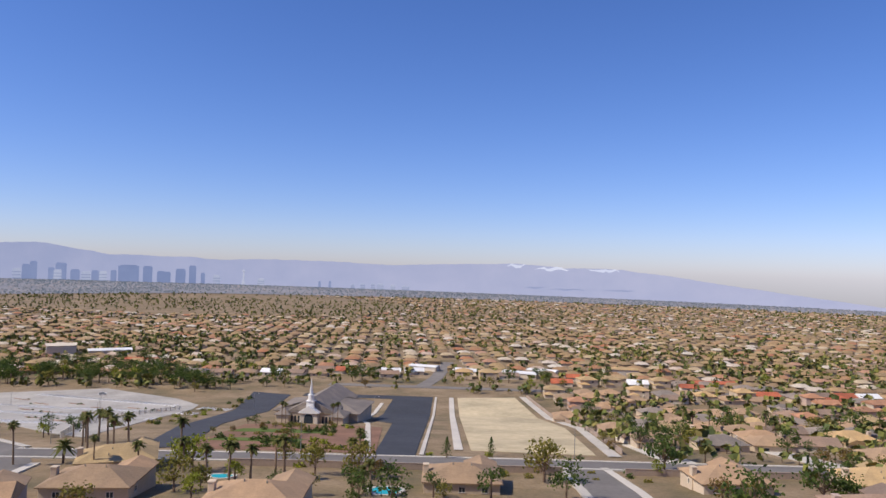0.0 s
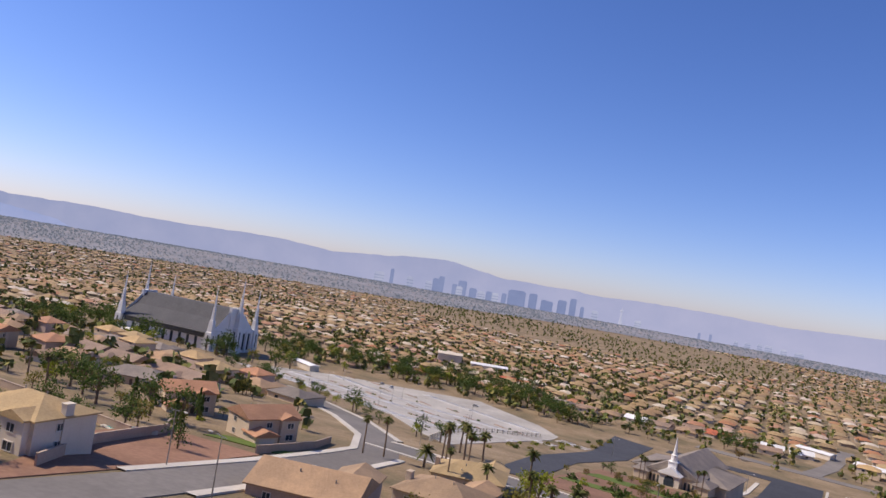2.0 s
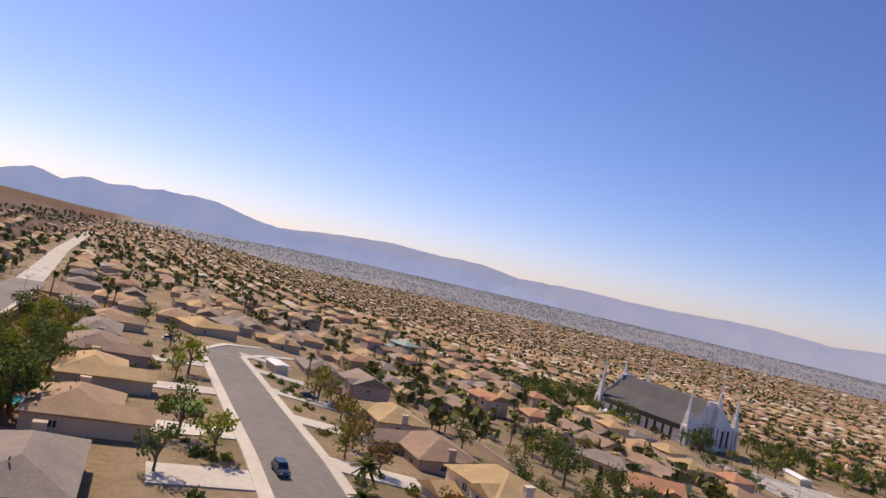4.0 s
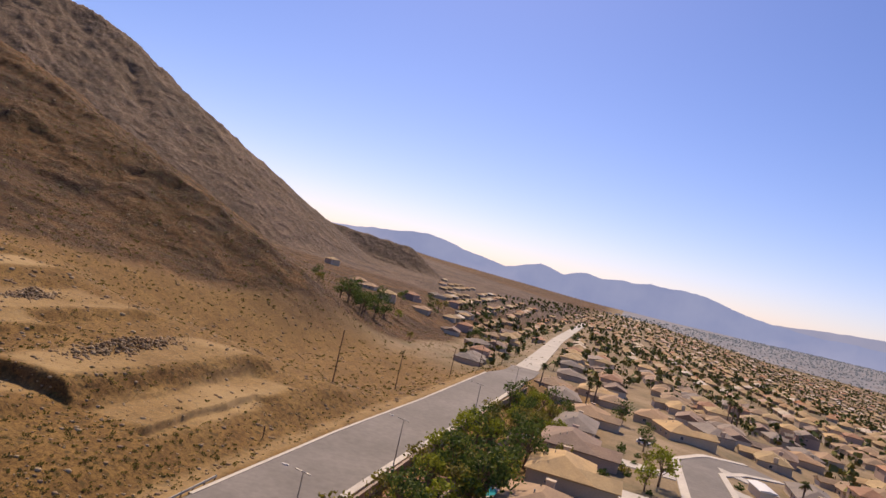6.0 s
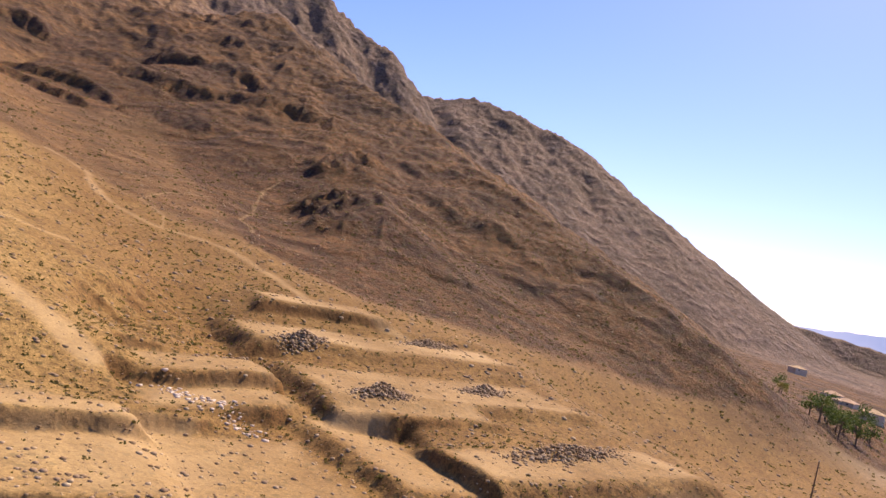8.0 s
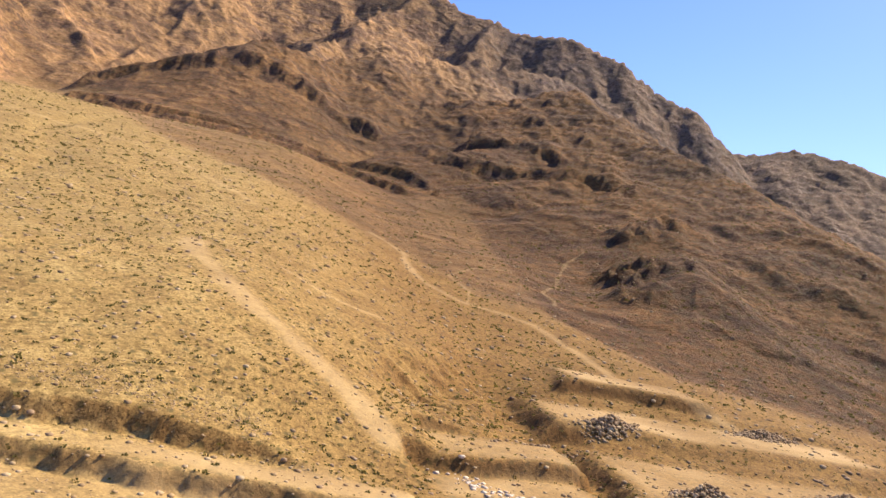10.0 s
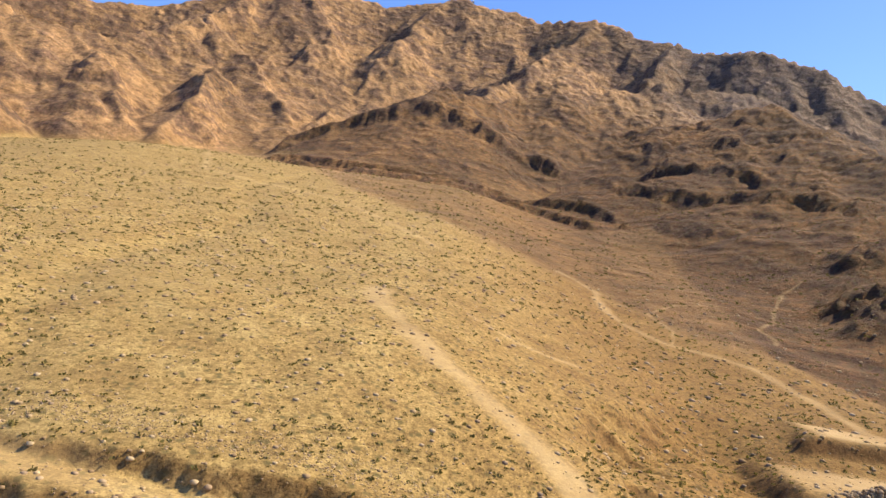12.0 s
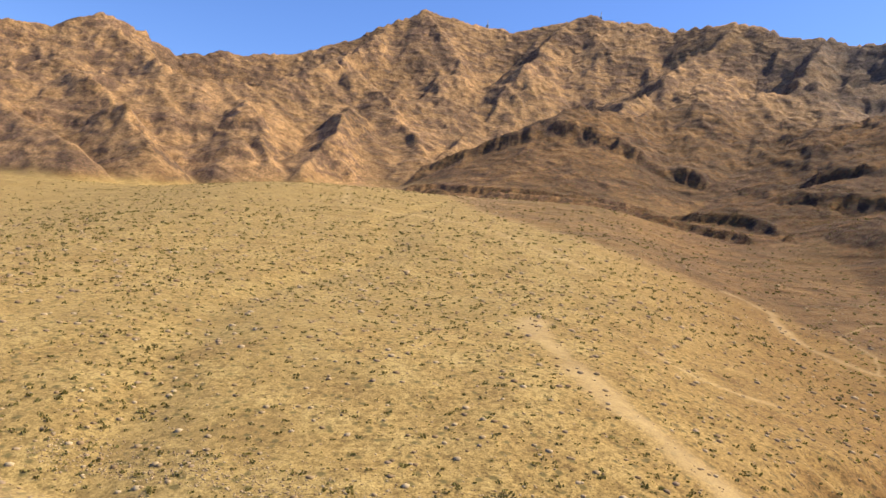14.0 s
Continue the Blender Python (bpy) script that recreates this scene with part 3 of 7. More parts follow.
def far_range(name, label, profile, far, mat, rough, seed):
    """A range of hills at the rim of the valley: profile of (bearing, rise)."""
    az = np.arange(profile[0][0], profile[-1][0], 0.12)
    el = np.interp(az, [p[0] for p in profile], [p[1] for p in profile])
    el = el + rough * rough_land(az * 10, az * 0 + seed, 26, 6, seed, True, 0.55)
    verts, faces = [], []
    for i, (a, e) in enumerate(zip(az, el)):
        base = np.interp(a, EDGE_AZ, EDGE_EL) - 0.5
        for k, (d, f) in enumerate(((0, 1.0), (-40, 0.55), (-110, 0.0))):
            lift = base + (max(e, base + 0.05) - base) * f
            verts.append(polar(a, lift, far + d))
        if i:
            for k in range(2):
                faces.append((i * 3 - 3 + k, i * 3 - 2 + k, i * 3 + 1 + k, i * 3 + k))
    ob = new(name, mesh_of(name, verts, faces, mat, True))
    return tagged(ob, label, "mountain range", kind="structure")


# both ranges carry their haze as blue and pale emission colours
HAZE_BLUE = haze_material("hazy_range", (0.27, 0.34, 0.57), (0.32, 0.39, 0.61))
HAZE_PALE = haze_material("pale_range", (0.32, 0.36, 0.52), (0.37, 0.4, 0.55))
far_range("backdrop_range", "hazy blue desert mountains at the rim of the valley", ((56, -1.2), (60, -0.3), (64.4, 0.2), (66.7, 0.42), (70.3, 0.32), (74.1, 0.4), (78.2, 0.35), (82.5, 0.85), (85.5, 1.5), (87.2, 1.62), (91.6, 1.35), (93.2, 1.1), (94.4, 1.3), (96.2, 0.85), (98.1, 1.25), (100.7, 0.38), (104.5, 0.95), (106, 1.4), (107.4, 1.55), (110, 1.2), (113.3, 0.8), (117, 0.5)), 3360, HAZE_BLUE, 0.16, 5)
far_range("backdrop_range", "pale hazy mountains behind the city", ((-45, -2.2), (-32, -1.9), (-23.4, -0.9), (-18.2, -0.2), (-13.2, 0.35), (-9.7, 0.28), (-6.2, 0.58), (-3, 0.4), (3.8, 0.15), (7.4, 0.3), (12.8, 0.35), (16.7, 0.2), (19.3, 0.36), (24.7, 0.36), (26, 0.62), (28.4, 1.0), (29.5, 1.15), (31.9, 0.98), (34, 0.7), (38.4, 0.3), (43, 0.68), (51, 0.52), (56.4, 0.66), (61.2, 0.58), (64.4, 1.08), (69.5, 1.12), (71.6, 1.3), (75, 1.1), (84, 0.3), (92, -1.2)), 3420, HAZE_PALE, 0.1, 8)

# ---- surfaces of the town ----
def tile_roof(name, a, b):
    m, t, bsdf = material(name, 0.85)
    co = t.nodes.new("ShaderNodeTexCoord").outputs["Object"]
    fine = grain(t, co, 2.2, 6, 0.7)
    col = ramp(t, fine, (0.3, a), (0.7, b))
    info = t.nodes.new("ShaderNodeObjectInfo")
    each = ramp(t, info.outputs["Random"], (0.0, (0.78, 0.8, 0.82)), (0.5, (1, 1, 1)), (1.0, (1.12, 1.05, 0.98)))
    col = mix(t, 1.0, col, each, "MULTIPLY")
    old = ramp(t, grain(t, co, 0.18, 4), (0.4, (0.82, 0.82, 0.82)), (0.65, (1.06, 1.04, 1.0)))
    t.links.new(mix(t, 1.0, col, old, "MULTIPLY"), bsdf.inputs["Base Color"])
    w = node(t, "ShaderNodeTexWave", Scale=3.4, Distortion=0.6)
    w.bands_direction = "Z"
    t.links.new(co, w.inputs["Vector"])
    bump(t, bsdf, w.outputs["Fac"], 0.35, 0.08)
    return m


ROOFS = [
    tile_roof("tan_tiles", (0.36, 0.245, 0.15), (0.46, 0.32, 0.2)),
    tile_roof("ochre_tiles", (0.45, 0.315, 0.155), (0.56, 0.41, 0.22)),
    tile_roof("brown_tiles", (0.25, 0.18, 0.135), (0.34, 0.25, 0.19)),
    tile_roof("rust_tiles", (0.4, 0.21, 0.12), (0.5, 0.28, 0.17)),
    tile_roof("grey_tiles", (0.24, 0.2, 0.17), (0.32, 0.275, 0.235)),
]
STUCCO = [
    surface("beige_stucco", (0.55, 0.44, 0.32), (0.63, 0.52, 0.39), 3),
    surface("pink_stucco", (0.44, 0.33, 0.27), (0.52, 0.4, 0.33), 3),
    surface("cream_stucco", (0.66, 0.58, 0.46), (0.72, 0.64, 0.52), 3),
]
WHITE_STONE = surface("white_stone", (0.72, 0.71, 0.68), (0.8, 0.79, 0.77), 2, 0.7, 0, 0.15, 0.06)
TRIM = surface("painted_trim", (0.62, 0.57, 0.5), (0.7, 0.66, 0.6), 4, 0.7)
GLASS = surface("window_glass", (0.03, 0.04, 0.05), (0.05, 0.06, 0.07), 1, 0.08, 0, 0)
ASPHALT = surface("worn_asphalt", (0.175, 0.16, 0.145), (0.225, 0.207, 0.187), 0.7, 0.92, 0, 0.3, 0.15, 0.05)
FRESH_ASPHALT = surface("sealed_asphalt", (0.05, 0.052, 0.06), (0.075, 0.078, 0.088), 0.6, 0.85, 0, 0.3, 0.15, 0.05)
CONCRETE = surface("concrete", (0.5, 0.46, 0.39), (0.6, 0.56, 0.49), 1.2, 0.9, 0, 0.25, 0.12, 0.06)
PALE_CONCRETE = surface("pale_concrete", (0.43, 0.4, 0.35), (0.56, 0.525, 0.465), 0.5, 0.9, 0, 0.2, 0.2, 0.045)
BLOCK = surface("block_wall", (0.34, 0.26, 0.2), (0.42, 0.33, 0.26), 2.5, 0.95)
DIRT = surface("pale_dirt", (0.45, 0.375, 0.23), (0.57, 0.485, 0.32), 0.35, 0.97, 0, 0.5, 0.25, 0.035)
RED_DIRT = surface("red_gravel", (0.24, 0.13, 0.085), (0.31, 0.18, 0.115), 0.8, 0.97, 0, 0.5, 0.2, 0.06)
LAWN = surface("lawn", (0.07, 0.12, 0.02), (0.14, 0.18, 0.035), 1.5, 0.95, 0, 0.5, 0.25, 0.1)
BARK = surface("bark", (0.15, 0.1, 0.065), (0.23, 0.16, 0.11), 5, 0.95)
PALM_BARK = surface("palm_bark", (0.19, 0.13, 0.085), (0.27, 0.2, 0.14), 4, 0.95)
WOOD_POLE = surface("weathered_wood", (0.1, 0.06, 0.04), (0.15, 0.1, 0.07), 6, 0.95)
STEEL = surface("galvanised_steel", (0.3, 0.29, 0.27), (0.4, 0.39, 0.37), 4, 0.45, 0.7, 0)
POOL = surface("pool_water", (0.02, 0.33, 0.36), (0.04, 0.42, 0.44), 0.6, 0.06, 0, 0.2)
TEMPLE_ROOF = surface("slate_roof", (0.07, 0.07, 0.075), (0.11, 0.11, 0.115), 1.2, 0.85)
DARK = surface("dark_recess", (0.03, 0.03, 0.032), (0.05, 0.05, 0.052), 2, 0.8)


def leaves(name, *colours):
    m = islands(name, *colours, rough=0.75, scale=0.9)
    t = m.node_tree
    bsdf = t.nodes["Principled BSDF"]
    thin = t.nodes.new("ShaderNodeBsdfTranslucent")
    both = t.nodes.new("ShaderNodeMixShader")
    both.inputs["Fac"].default_value = 0.35
    t.links.new(bsdf.inputs["Base Color"].links[0].from_socket, thin.inputs["Color"])
    t.links.new(bsdf.outputs[0], both.inputs[1])
    t.links.new(thin.outputs[0], both.inputs[2])
    t.links.new(both.outputs[0], t.nodes["Material Output"].inputs["Surface"])
    return m


LEAF_DARK = leaves("dark_foliage", (0.05, 0.085, 0.018), (0.08, 0.125, 0.025), (0.13, 0.165, 0.035))
LEAF_OLIVE = leaves("olive_foliage", (0.15, 0.14, 0.025), (0.21, 0.19, 0.035), (0.28, 0.24, 0.05))
LEAF_LIME = leaves("fresh_foliage", (0.18, 0.21, 0.02), (0.26, 0.29, 0.025), (0.34, 0.36, 0.05))
LEAF_RUST = leaves("rusty_foliage", (0.17, 0.1, 0.03), (0.24, 0.15, 0.04), (0.2, 0.16, 0.05))
FROND = leaves("palm_fronds", (0.085, 0.105, 0.025), (0.125, 0.14, 0.035), (0.2, 0.19, 0.06))
SCRUB = leaves("desert_scrub", (0.135, 0.11, 0.03), (0.18, 0.15, 0.042), (0.105, 0.098, 0.027), (0.25, 0.2, 0.065))
STONE = islands("desert_stone", (0.24, 0.155, 0.08), (0.33, 0.23, 0.12), (0.45, 0.34, 0.2), (0.29, 0.2, 0.12), rough=0.95, scale=2)
PALE_ROCK = islands("pale_boulders", (0.55, 0.45, 0.34), (0.68, 0.58, 0.46), (0.46, 0.36, 0.27), rough=0.95, scale=2)

rnd = random.Random(7)


TREES_OF_PARTS = {}


def clone(ob):
    """A copy of a thing with all its parts that shares their meshes; the list of its parts is kept, for speed."""
    if ob.name not in TREES_OF_PARTS:
        TREES_OF_PARTS[ob.name] = (ob, *ob.children_recursive)
    made = {}
    for o in TREES_OF_PARTS[ob.name]:
        made[o] = o.copy()
        scene.collection.objects.link(made[o])
        if o is not ob:
            made[o].parent = made[o.parent]
    return made[ob]


def empty(name, x=0.0, y=0.0, z=0.0, rz=0.0):
    ob = new(name)
    ob.matrix_basis = pose(x, y, z, 0, 0, rz)
    return ob


# ---- houses ----
def roof_shape(bm, x0, x1, y0, y1, z, rise, hip, along_x=True, over=0.55, thick=0.25):
    """A hipped or gabled roof with eaves."""
    x0, x1, y0, y1 = x0 - over, x1 + over, y0 - over, y1 + over
    cx, cy = (x0 + x1) / 2, (y0 + y1) / 2
    if along_x:
        run = (y1 - y0) / 2 if hip else 0.0
        ridge = ((x0 + run, cy), (x1 - run, cy))
    else:
        run = (x1 - x0) / 2 if hip else 0.0
        ridge = ((cx, y0 + run), (cx, y1 - run))
    lo = [bm.verts.new((x, y, z - thick)) for x, y in ((x0, y0), (x1, y0), (x1, y1), (x0, y1))]
    hi = [bm.verts.new((x, y, z)) for x, y in ((x0, y0), (x1, y0), (x1, y1), (x0, y1))]
    top = [bm.verts.new((x, y, z + rise)) for x, y in ridge]
    bm.faces.new(lo[::-1])
    for i in range(4):
        bm.faces.new((lo[i], lo[(i + 1) % 4], hi[(i + 1) % 4], hi[i]))
    a, b = top
    if along_x:
        quads = ((hi[0], hi[1], b, a), (hi[1], hi[2], b), (hi[2], hi[3], a, b), (hi[3], hi[0], a))
    else:
        quads = ((hi[0], hi[1], a), (hi[1], hi[2], b, a), (hi[2], hi[3], b), (hi[3], hi[0], a, b))
    for q in quads:
        bm.faces.new(q)


def gable_wall(bm, x0, x1, y0, y1, z, rise, along_x):
    if along_x:
        for x in (x0 + 0.05, x1 - 0.05):
            bm.faces.new([bm.verts.new(p) for p in ((x, y0, z - 0.3), (x, y1, z - 0.3), (x, (y0 + y1) / 2, z + rise * 0.93))])
    else:
        for y in (y0 + 0.05, y1 - 0.05):
            bm.faces.new([bm.verts.new(p) for p in ((x0, y, z - 0.3), (x1, y, z - 0.3), ((x0 + x1) / 2, y, z + rise * 0.93))])


def window(parent, x, y, z, w, h, side):
    """A framed window in the front, back, or an end wall: side is the way it faces."""
    turn = {"f": 0, "b": 180, "l": -90, "r": 90}[side]
    bm = bmesh.new()
    for bx in ((-w / 2 - 0.12, w / 2 + 0.12, -h / 2 - 0.12, -h / 2), (-w / 2 - 0.12, w / 2 + 0.12, h / 2, h / 2 + 0.12), (-w / 2 - 0.12, -w / 2, -h / 2, h / 2), (w / 2, w / 2 + 0.12, -h / 2, h / 2), (-0.04, 0.04, -h / 2, h / 2)):
        box(bm, bx[0], bx[1], -0.1, 0.05, bx[2], bx[3])
    frame_ob = part("window", bm, TRIM, parent)
    frame_ob.matrix_basis = pose(x, y, z, 0, 0, turn)
    bm = bmesh.new()
    box(bm, -w / 2, w / 2, -0.03, 0.03, -h / 2, h / 2)
    part("pane", bm, GLASS, frame_ob)


def house_kind(label, w, d, storeys, roof, wall, hip=True, wing=True, chimney=True, rise=None, group="houses on the slope"):
    """A stucco house with a tiled roof, a garage wing, windows and a chimney; the front faces -y."""
    ob = empty("house")
    tagged(ob, label, "house", group)
    tall = 2.9 * storeys + 0.2
    rise = rise or d * 0.21
    x0, x1, y0, y1 = -w / 2, w / 2, -d / 2, d / 2
    bm = bmesh.new()
    box(bm, x0, x1, y0, y1, -3, tall - 0.2)
    if not hip:
        gable_wall(bm, x0, x1, y0, y1, tall, rise, True)
    wx0, wx1, wy0, wt = x0 + 0.02, x0 + w * 0.42, y0 - d * 0.4, 3.0
    if wing:
        box(bm, wx0, wx1, wy0, y0 + 0.5, -3, wt - 0.2)
        gable_wall(bm, wx0, wx1, wy0, y0 + 0.5, wt, (wx1 - wx0) * 0.22, False)
    part("wall", bm, wall, ob)
    bm = bmesh.new()
    roof_shape(bm, x0, x1, y0, y1, tall, rise, hip)
    part("roof", bm, roof, ob)
    if wing:
        bm = bmesh.new()
        roof_shape(bm, wx0, wx1, wy0, y0 + 2.0 if storeys > 1 else 0.0, wt, (wx1 - wx0) * 0.22, False, False)
        part("wing_roof", bm, roof, ob)
    if storeys > 1:
        bm = bmesh.new()
        roof_shape(bm, x1 - w * 0.4, x1 - 0.8, y0 - 1.2, 0.0, tall, w * 0.4 * 0.2, False, False, 0.4)
        part("cross_gable", bm, roof, ob)
    if storeys > 1:
        bm = bmesh.new()
        box(bm, x1 - w * 0.4, x1 - 0.8, y0 - 1.2, y0 + 0.4, -3, tall - 0.25)
        part("bay", bm, wall, ob)
        window(ob, x1 - w * 0.22, y0 - 1.22, 4.4, 1.7, 1.3, "f")
        window(ob, x1 - w * 0.22, y0 - 1.22, 1.5, 2.0, 1.4, "f")
        window(ob, -w * 0.1, y0 - 0.02, 4.4, 1.4, 1.2, "f")
    else:
        window(ob, x1 - w * 0.2, y0 - 0.02, 1.5, 2.0, 1.4, "f")
    if wing:
        bm = bmesh.new()
        gw = (wx1 - wx0) * 0.72
        gx = (wx0 + wx1) / 2
        box(bm, gx - gw / 2, gx + gw / 2, wy0 - 0.06, wy0 + 0.02, 0.05, 2.3)
        for k in range(1, 4):
            box(bm, gx - gw / 2, gx + gw / 2, wy0 - 0.08, wy0 - 0.05, 0.05 + 0.56 * k, 0.1 + 0.56 * k)
        part("garage_door", bm, TRIM, ob)
    bm = bmesh.new()
    box(bm, w * 0.02, w * 0.02 + 1.0, y0 - 0.05, y0 + 0.02, 0.0, 2.1)
    part("door", bm, BARK, ob)
    for s in range(storeys):
        for k in range(-1, 2):
            window(ob, k * w * 0.3, y1 + 0.02, 1.5 + 2.9 * s, 1.3, 1.1, "b")
        window(ob, x0 - 0.02, d * 0.15, 1.5 + 2.9 * s, 1.2, 1.1, "l")
        window(ob, x1 + 0.02, -d * 0.1, 1.5 + 2.9 * s, 1.2, 1.1, "r")
    if chimney:
        bm = bmesh.new()
        box(bm, x1 - 0.9, x1 + 0.25, -0.8, 0.8, -2, tall + rise * 0.75)
        box(bm, x1 - 1.0, x1 + 0.35, -0.9, 0.9, tall + rise * 0.75, tall + rise * 0.75 + 0.2)
        part("chimney", bm, wall, ob)
    for k in range(2):
        bm = bmesh.new()
        vx, vy = rnd.uniform(x0 + 2, x1 - 2), rnd.uniform(0.5, y1 - 2)
        zt = tall + rise * (1 - abs(vy) / (d / 2 + 0.55)) - 0.1
        tube(bm, ((vx, vy, zt, 0.12), (vx, vy, zt + 0.6, 0.12)), 6)
        part("vent_pipe", bm, STEEL, ob)
    return ob


# ---- plants ----
def quad_at(bm, p, size, r, flat=0.0):
    a = Vector((r.gauss(0, 1), r.gauss(0, 1), r.gauss(0, 1) * (1 - flat))).normalized()
    b = a.orthogonal().normalized()
    b.rotate(Matrix.Rotation(r.uniform(0, 6.28), 3, a))
    c = a.cross(b)
    s, q = size * r.uniform(0.6, 1.3), size * r.uniform(0.4, 0.9)
    p = Vector(p)
    bm.faces.new([bm.verts.new(p + b * i * s + c * j * q) for i, j in ((-1, -0.6), (0.2, -1), (1, 0.3), (-0.1, 1))])


def tree_kind(label, height, spread, leaf, lobes=10, count=400, bare=0.28, size=0.29, seed=0):
    """A tapered trunk with limbs and an uneven crown of small leaf clumps with gaps."""
    r = random.Random(seed)
    ob = empty("tree")
    tagged(ob, label, "tree", "garden trees")
    bm = bmesh.new()
    rad = height * 0.03
    tube(bm, ((0, 0, -1, rad * 1.4), (0.05, 0, height * 0.15, rad), (0.1, 0.08, height * bare, rad * 0.85), (0.0, 0.1, height * 0.6, rad * 0.4)), 7)
    centres = []
    for k in range(lobes):
        a = 2 * math.pi * (k + r.uniform(-0.3, 0.3)) / lobes
        up = r.uniform(bare + 0.12, 0.88)
        out = spread * r.uniform(0.3, 0.62) * (1.15 - abs(up - 0.55))
        c = Vector((math.cos(a) * out, math.sin(a) * out, height * up))
        centres.append((c, spread * r.uniform(0.26, 0.42)))
        base = Vector((0.08, 0.06, height * r.uniform(bare * 0.8, bare + 0.1)))
        mid = base.lerp(c, 0.55) + Vector((0, 0, 0.2))
        for p, q, r0, r1 in ((base, mid, rad * 0.5, rad * 0.32), (mid, c, rad * 0.32, rad * 0.12)):
            d = (q - p).normalized()
            u = d.orthogonal().normalized()
            w = d.cross(u)
            la = [bm.verts.new(p + (u * math.cos(t) + w * math.sin(t)) * r0) for t in (0, 2.1, 4.2)]
            lb = [bm.verts.new(q + (u * math.cos(t) + w * math.sin(t)) * r1) for t in (0, 2.1, 4.2)]
            for i in range(3):
                bm.faces.new((la[i], la[(i + 1) % 3], lb[(i + 1) % 3], lb[i]))
    centres.append((Vector((0, 0, height * 0.82)), spread * 0.36))
    part("trunk", bm, BARK, ob)
    bm = bmesh.new()
    for i in range(count):
        c, rad_c = centres[i % len(centres)]
        v = Vector((r.gauss(0, 1), r.gauss(0, 1), r.gauss(0, 0.8))).normalized() * rad_c * r.uniform(0.45, 1.08)
        quad_at(bm, c + v, size, r)
    part("crown", bm, leaf, ob)
    return ob


def pine_kind(label, height, spread, leaf, seed=0):
    r = random.Random(seed)
    ob = empty("conifer")
    tagged(ob, label, "tree", "garden conifers")
    bm = bmesh.new()
    tube(bm, ((0, 0, -1, 0.3), (0, 0, height * 0.5, 0.18), (0, 0, height * 0.97, 0.04)), 6)
    part("trunk", bm, BARK, ob)
    bm = bmesh.new()
    for i in range(420):
        u = r.random() ** 0.8
        z = height * (0.1 + 0.9 * u)
        rad = spread * (1 - u) ** 0.8 * r.uniform(0.4, 1.0) * (0.75 + 0.35 * math.sin(z * 3.1 + i % 5))
        a = r.uniform(0, 6.28)
        quad_at(bm, (rad * math.cos(a), rad * math.sin(a), z), 0.32, r, 0.3)
    part("crown", bm, leaf, ob)
    return ob


def palm_kind(label, height, fan_size, seed=0, skirt=True):
    """A slender palm: bowed trunk, arching fronds, a skirt of dead ones."""
    r = random.Random(seed)
    ob = empty("palm_tree")
    tagged(ob, label, "palm tree", "palms in the gardens")
    lean = r.uniform(-0.4, 0.4)
    bm = bmesh.new()
    tube(bm, [(lean * (k / 5) ** 2, 0, -1 + (height + 1) * k / 5, 0.3 - 0.022 * k) for k in range(6)], 8)
    part("trunk", bm, PALM_BARK, ob)

    def fronds(n, up, droop, length, wide):
        bm = bmesh.new()
        for k in range(n):
            a, tilt = r.uniform(0, 6.28), r.uniform(*up)
            ln = length * r.uniform(0.8, 1.1)
            d, side = Vector((math.cos(a), math.sin(a), 0)), Vector((-math.sin(a), math.cos(a), 0))
            last = None
            for s in range(5):
                q = s / 4
                p = Vector((lean, 0, height)) + d * ln * q * math.cos(tilt) + Vector((0, 0, ln * (math.sin(tilt) * q - droop * q * q)))
                w = wide * math.sin(math.pi * (0.12 + 0.8 * q)) + 0.02
                row = [bm.verts.new(p + side * w + Vector((0, 0, -w * 0.5))), bm.verts.new(p), bm.verts.new(p - side * w + Vector((0, 0, -w * 0.5)))]
                if last:
                    bm.faces.new((last[0], last[1], row[1], row[0]))
                    bm.faces.new((last[1], last[2], row[2], row[1]))
                last = row
        return bm

    part("crown", fronds(38, (-0.35, 1.25), 0.45, fan_size, 0.3), FROND, ob)
    if skirt:
        part("dead_fronds", fronds(16, (-1.2, -0.6), 0.35, fan_size * 0.7, 0.26), BARK, ob)
    return ob


def shrub_kind(label, height, spread, leaf, seed=0, count=70):
    r = random.Random(seed)
    ob = empty("shrub")
    tagged(ob, label, "shrub", "garden shrubs")
    bm = bmesh.new()
    for i in range(count):
        v = Vector((r.gauss(0, 1), r.gauss(0, 1), abs(r.gauss(0, 0.9)))).normalized() * r.uniform(0.35, 1.0)
        quad_at(bm, (v.x * spread, v.y * spread, v.z * height), 0.22 * max(height, 1), r)
    part("foliage", bm, leaf, ob)
    bm = bmesh.new()
    for k in range(5):
        a = k * 1.26
        tube(bm, ((0.05 * math.cos(a), 0.05 * math.sin(a), -0.3, 0.04), (spread * 0.4 * math.cos(a), spread * 0.4 * math.sin(a), height * 0.6, 0.02)), 4)
    part("stem", bm, BARK, ob)
    return ob


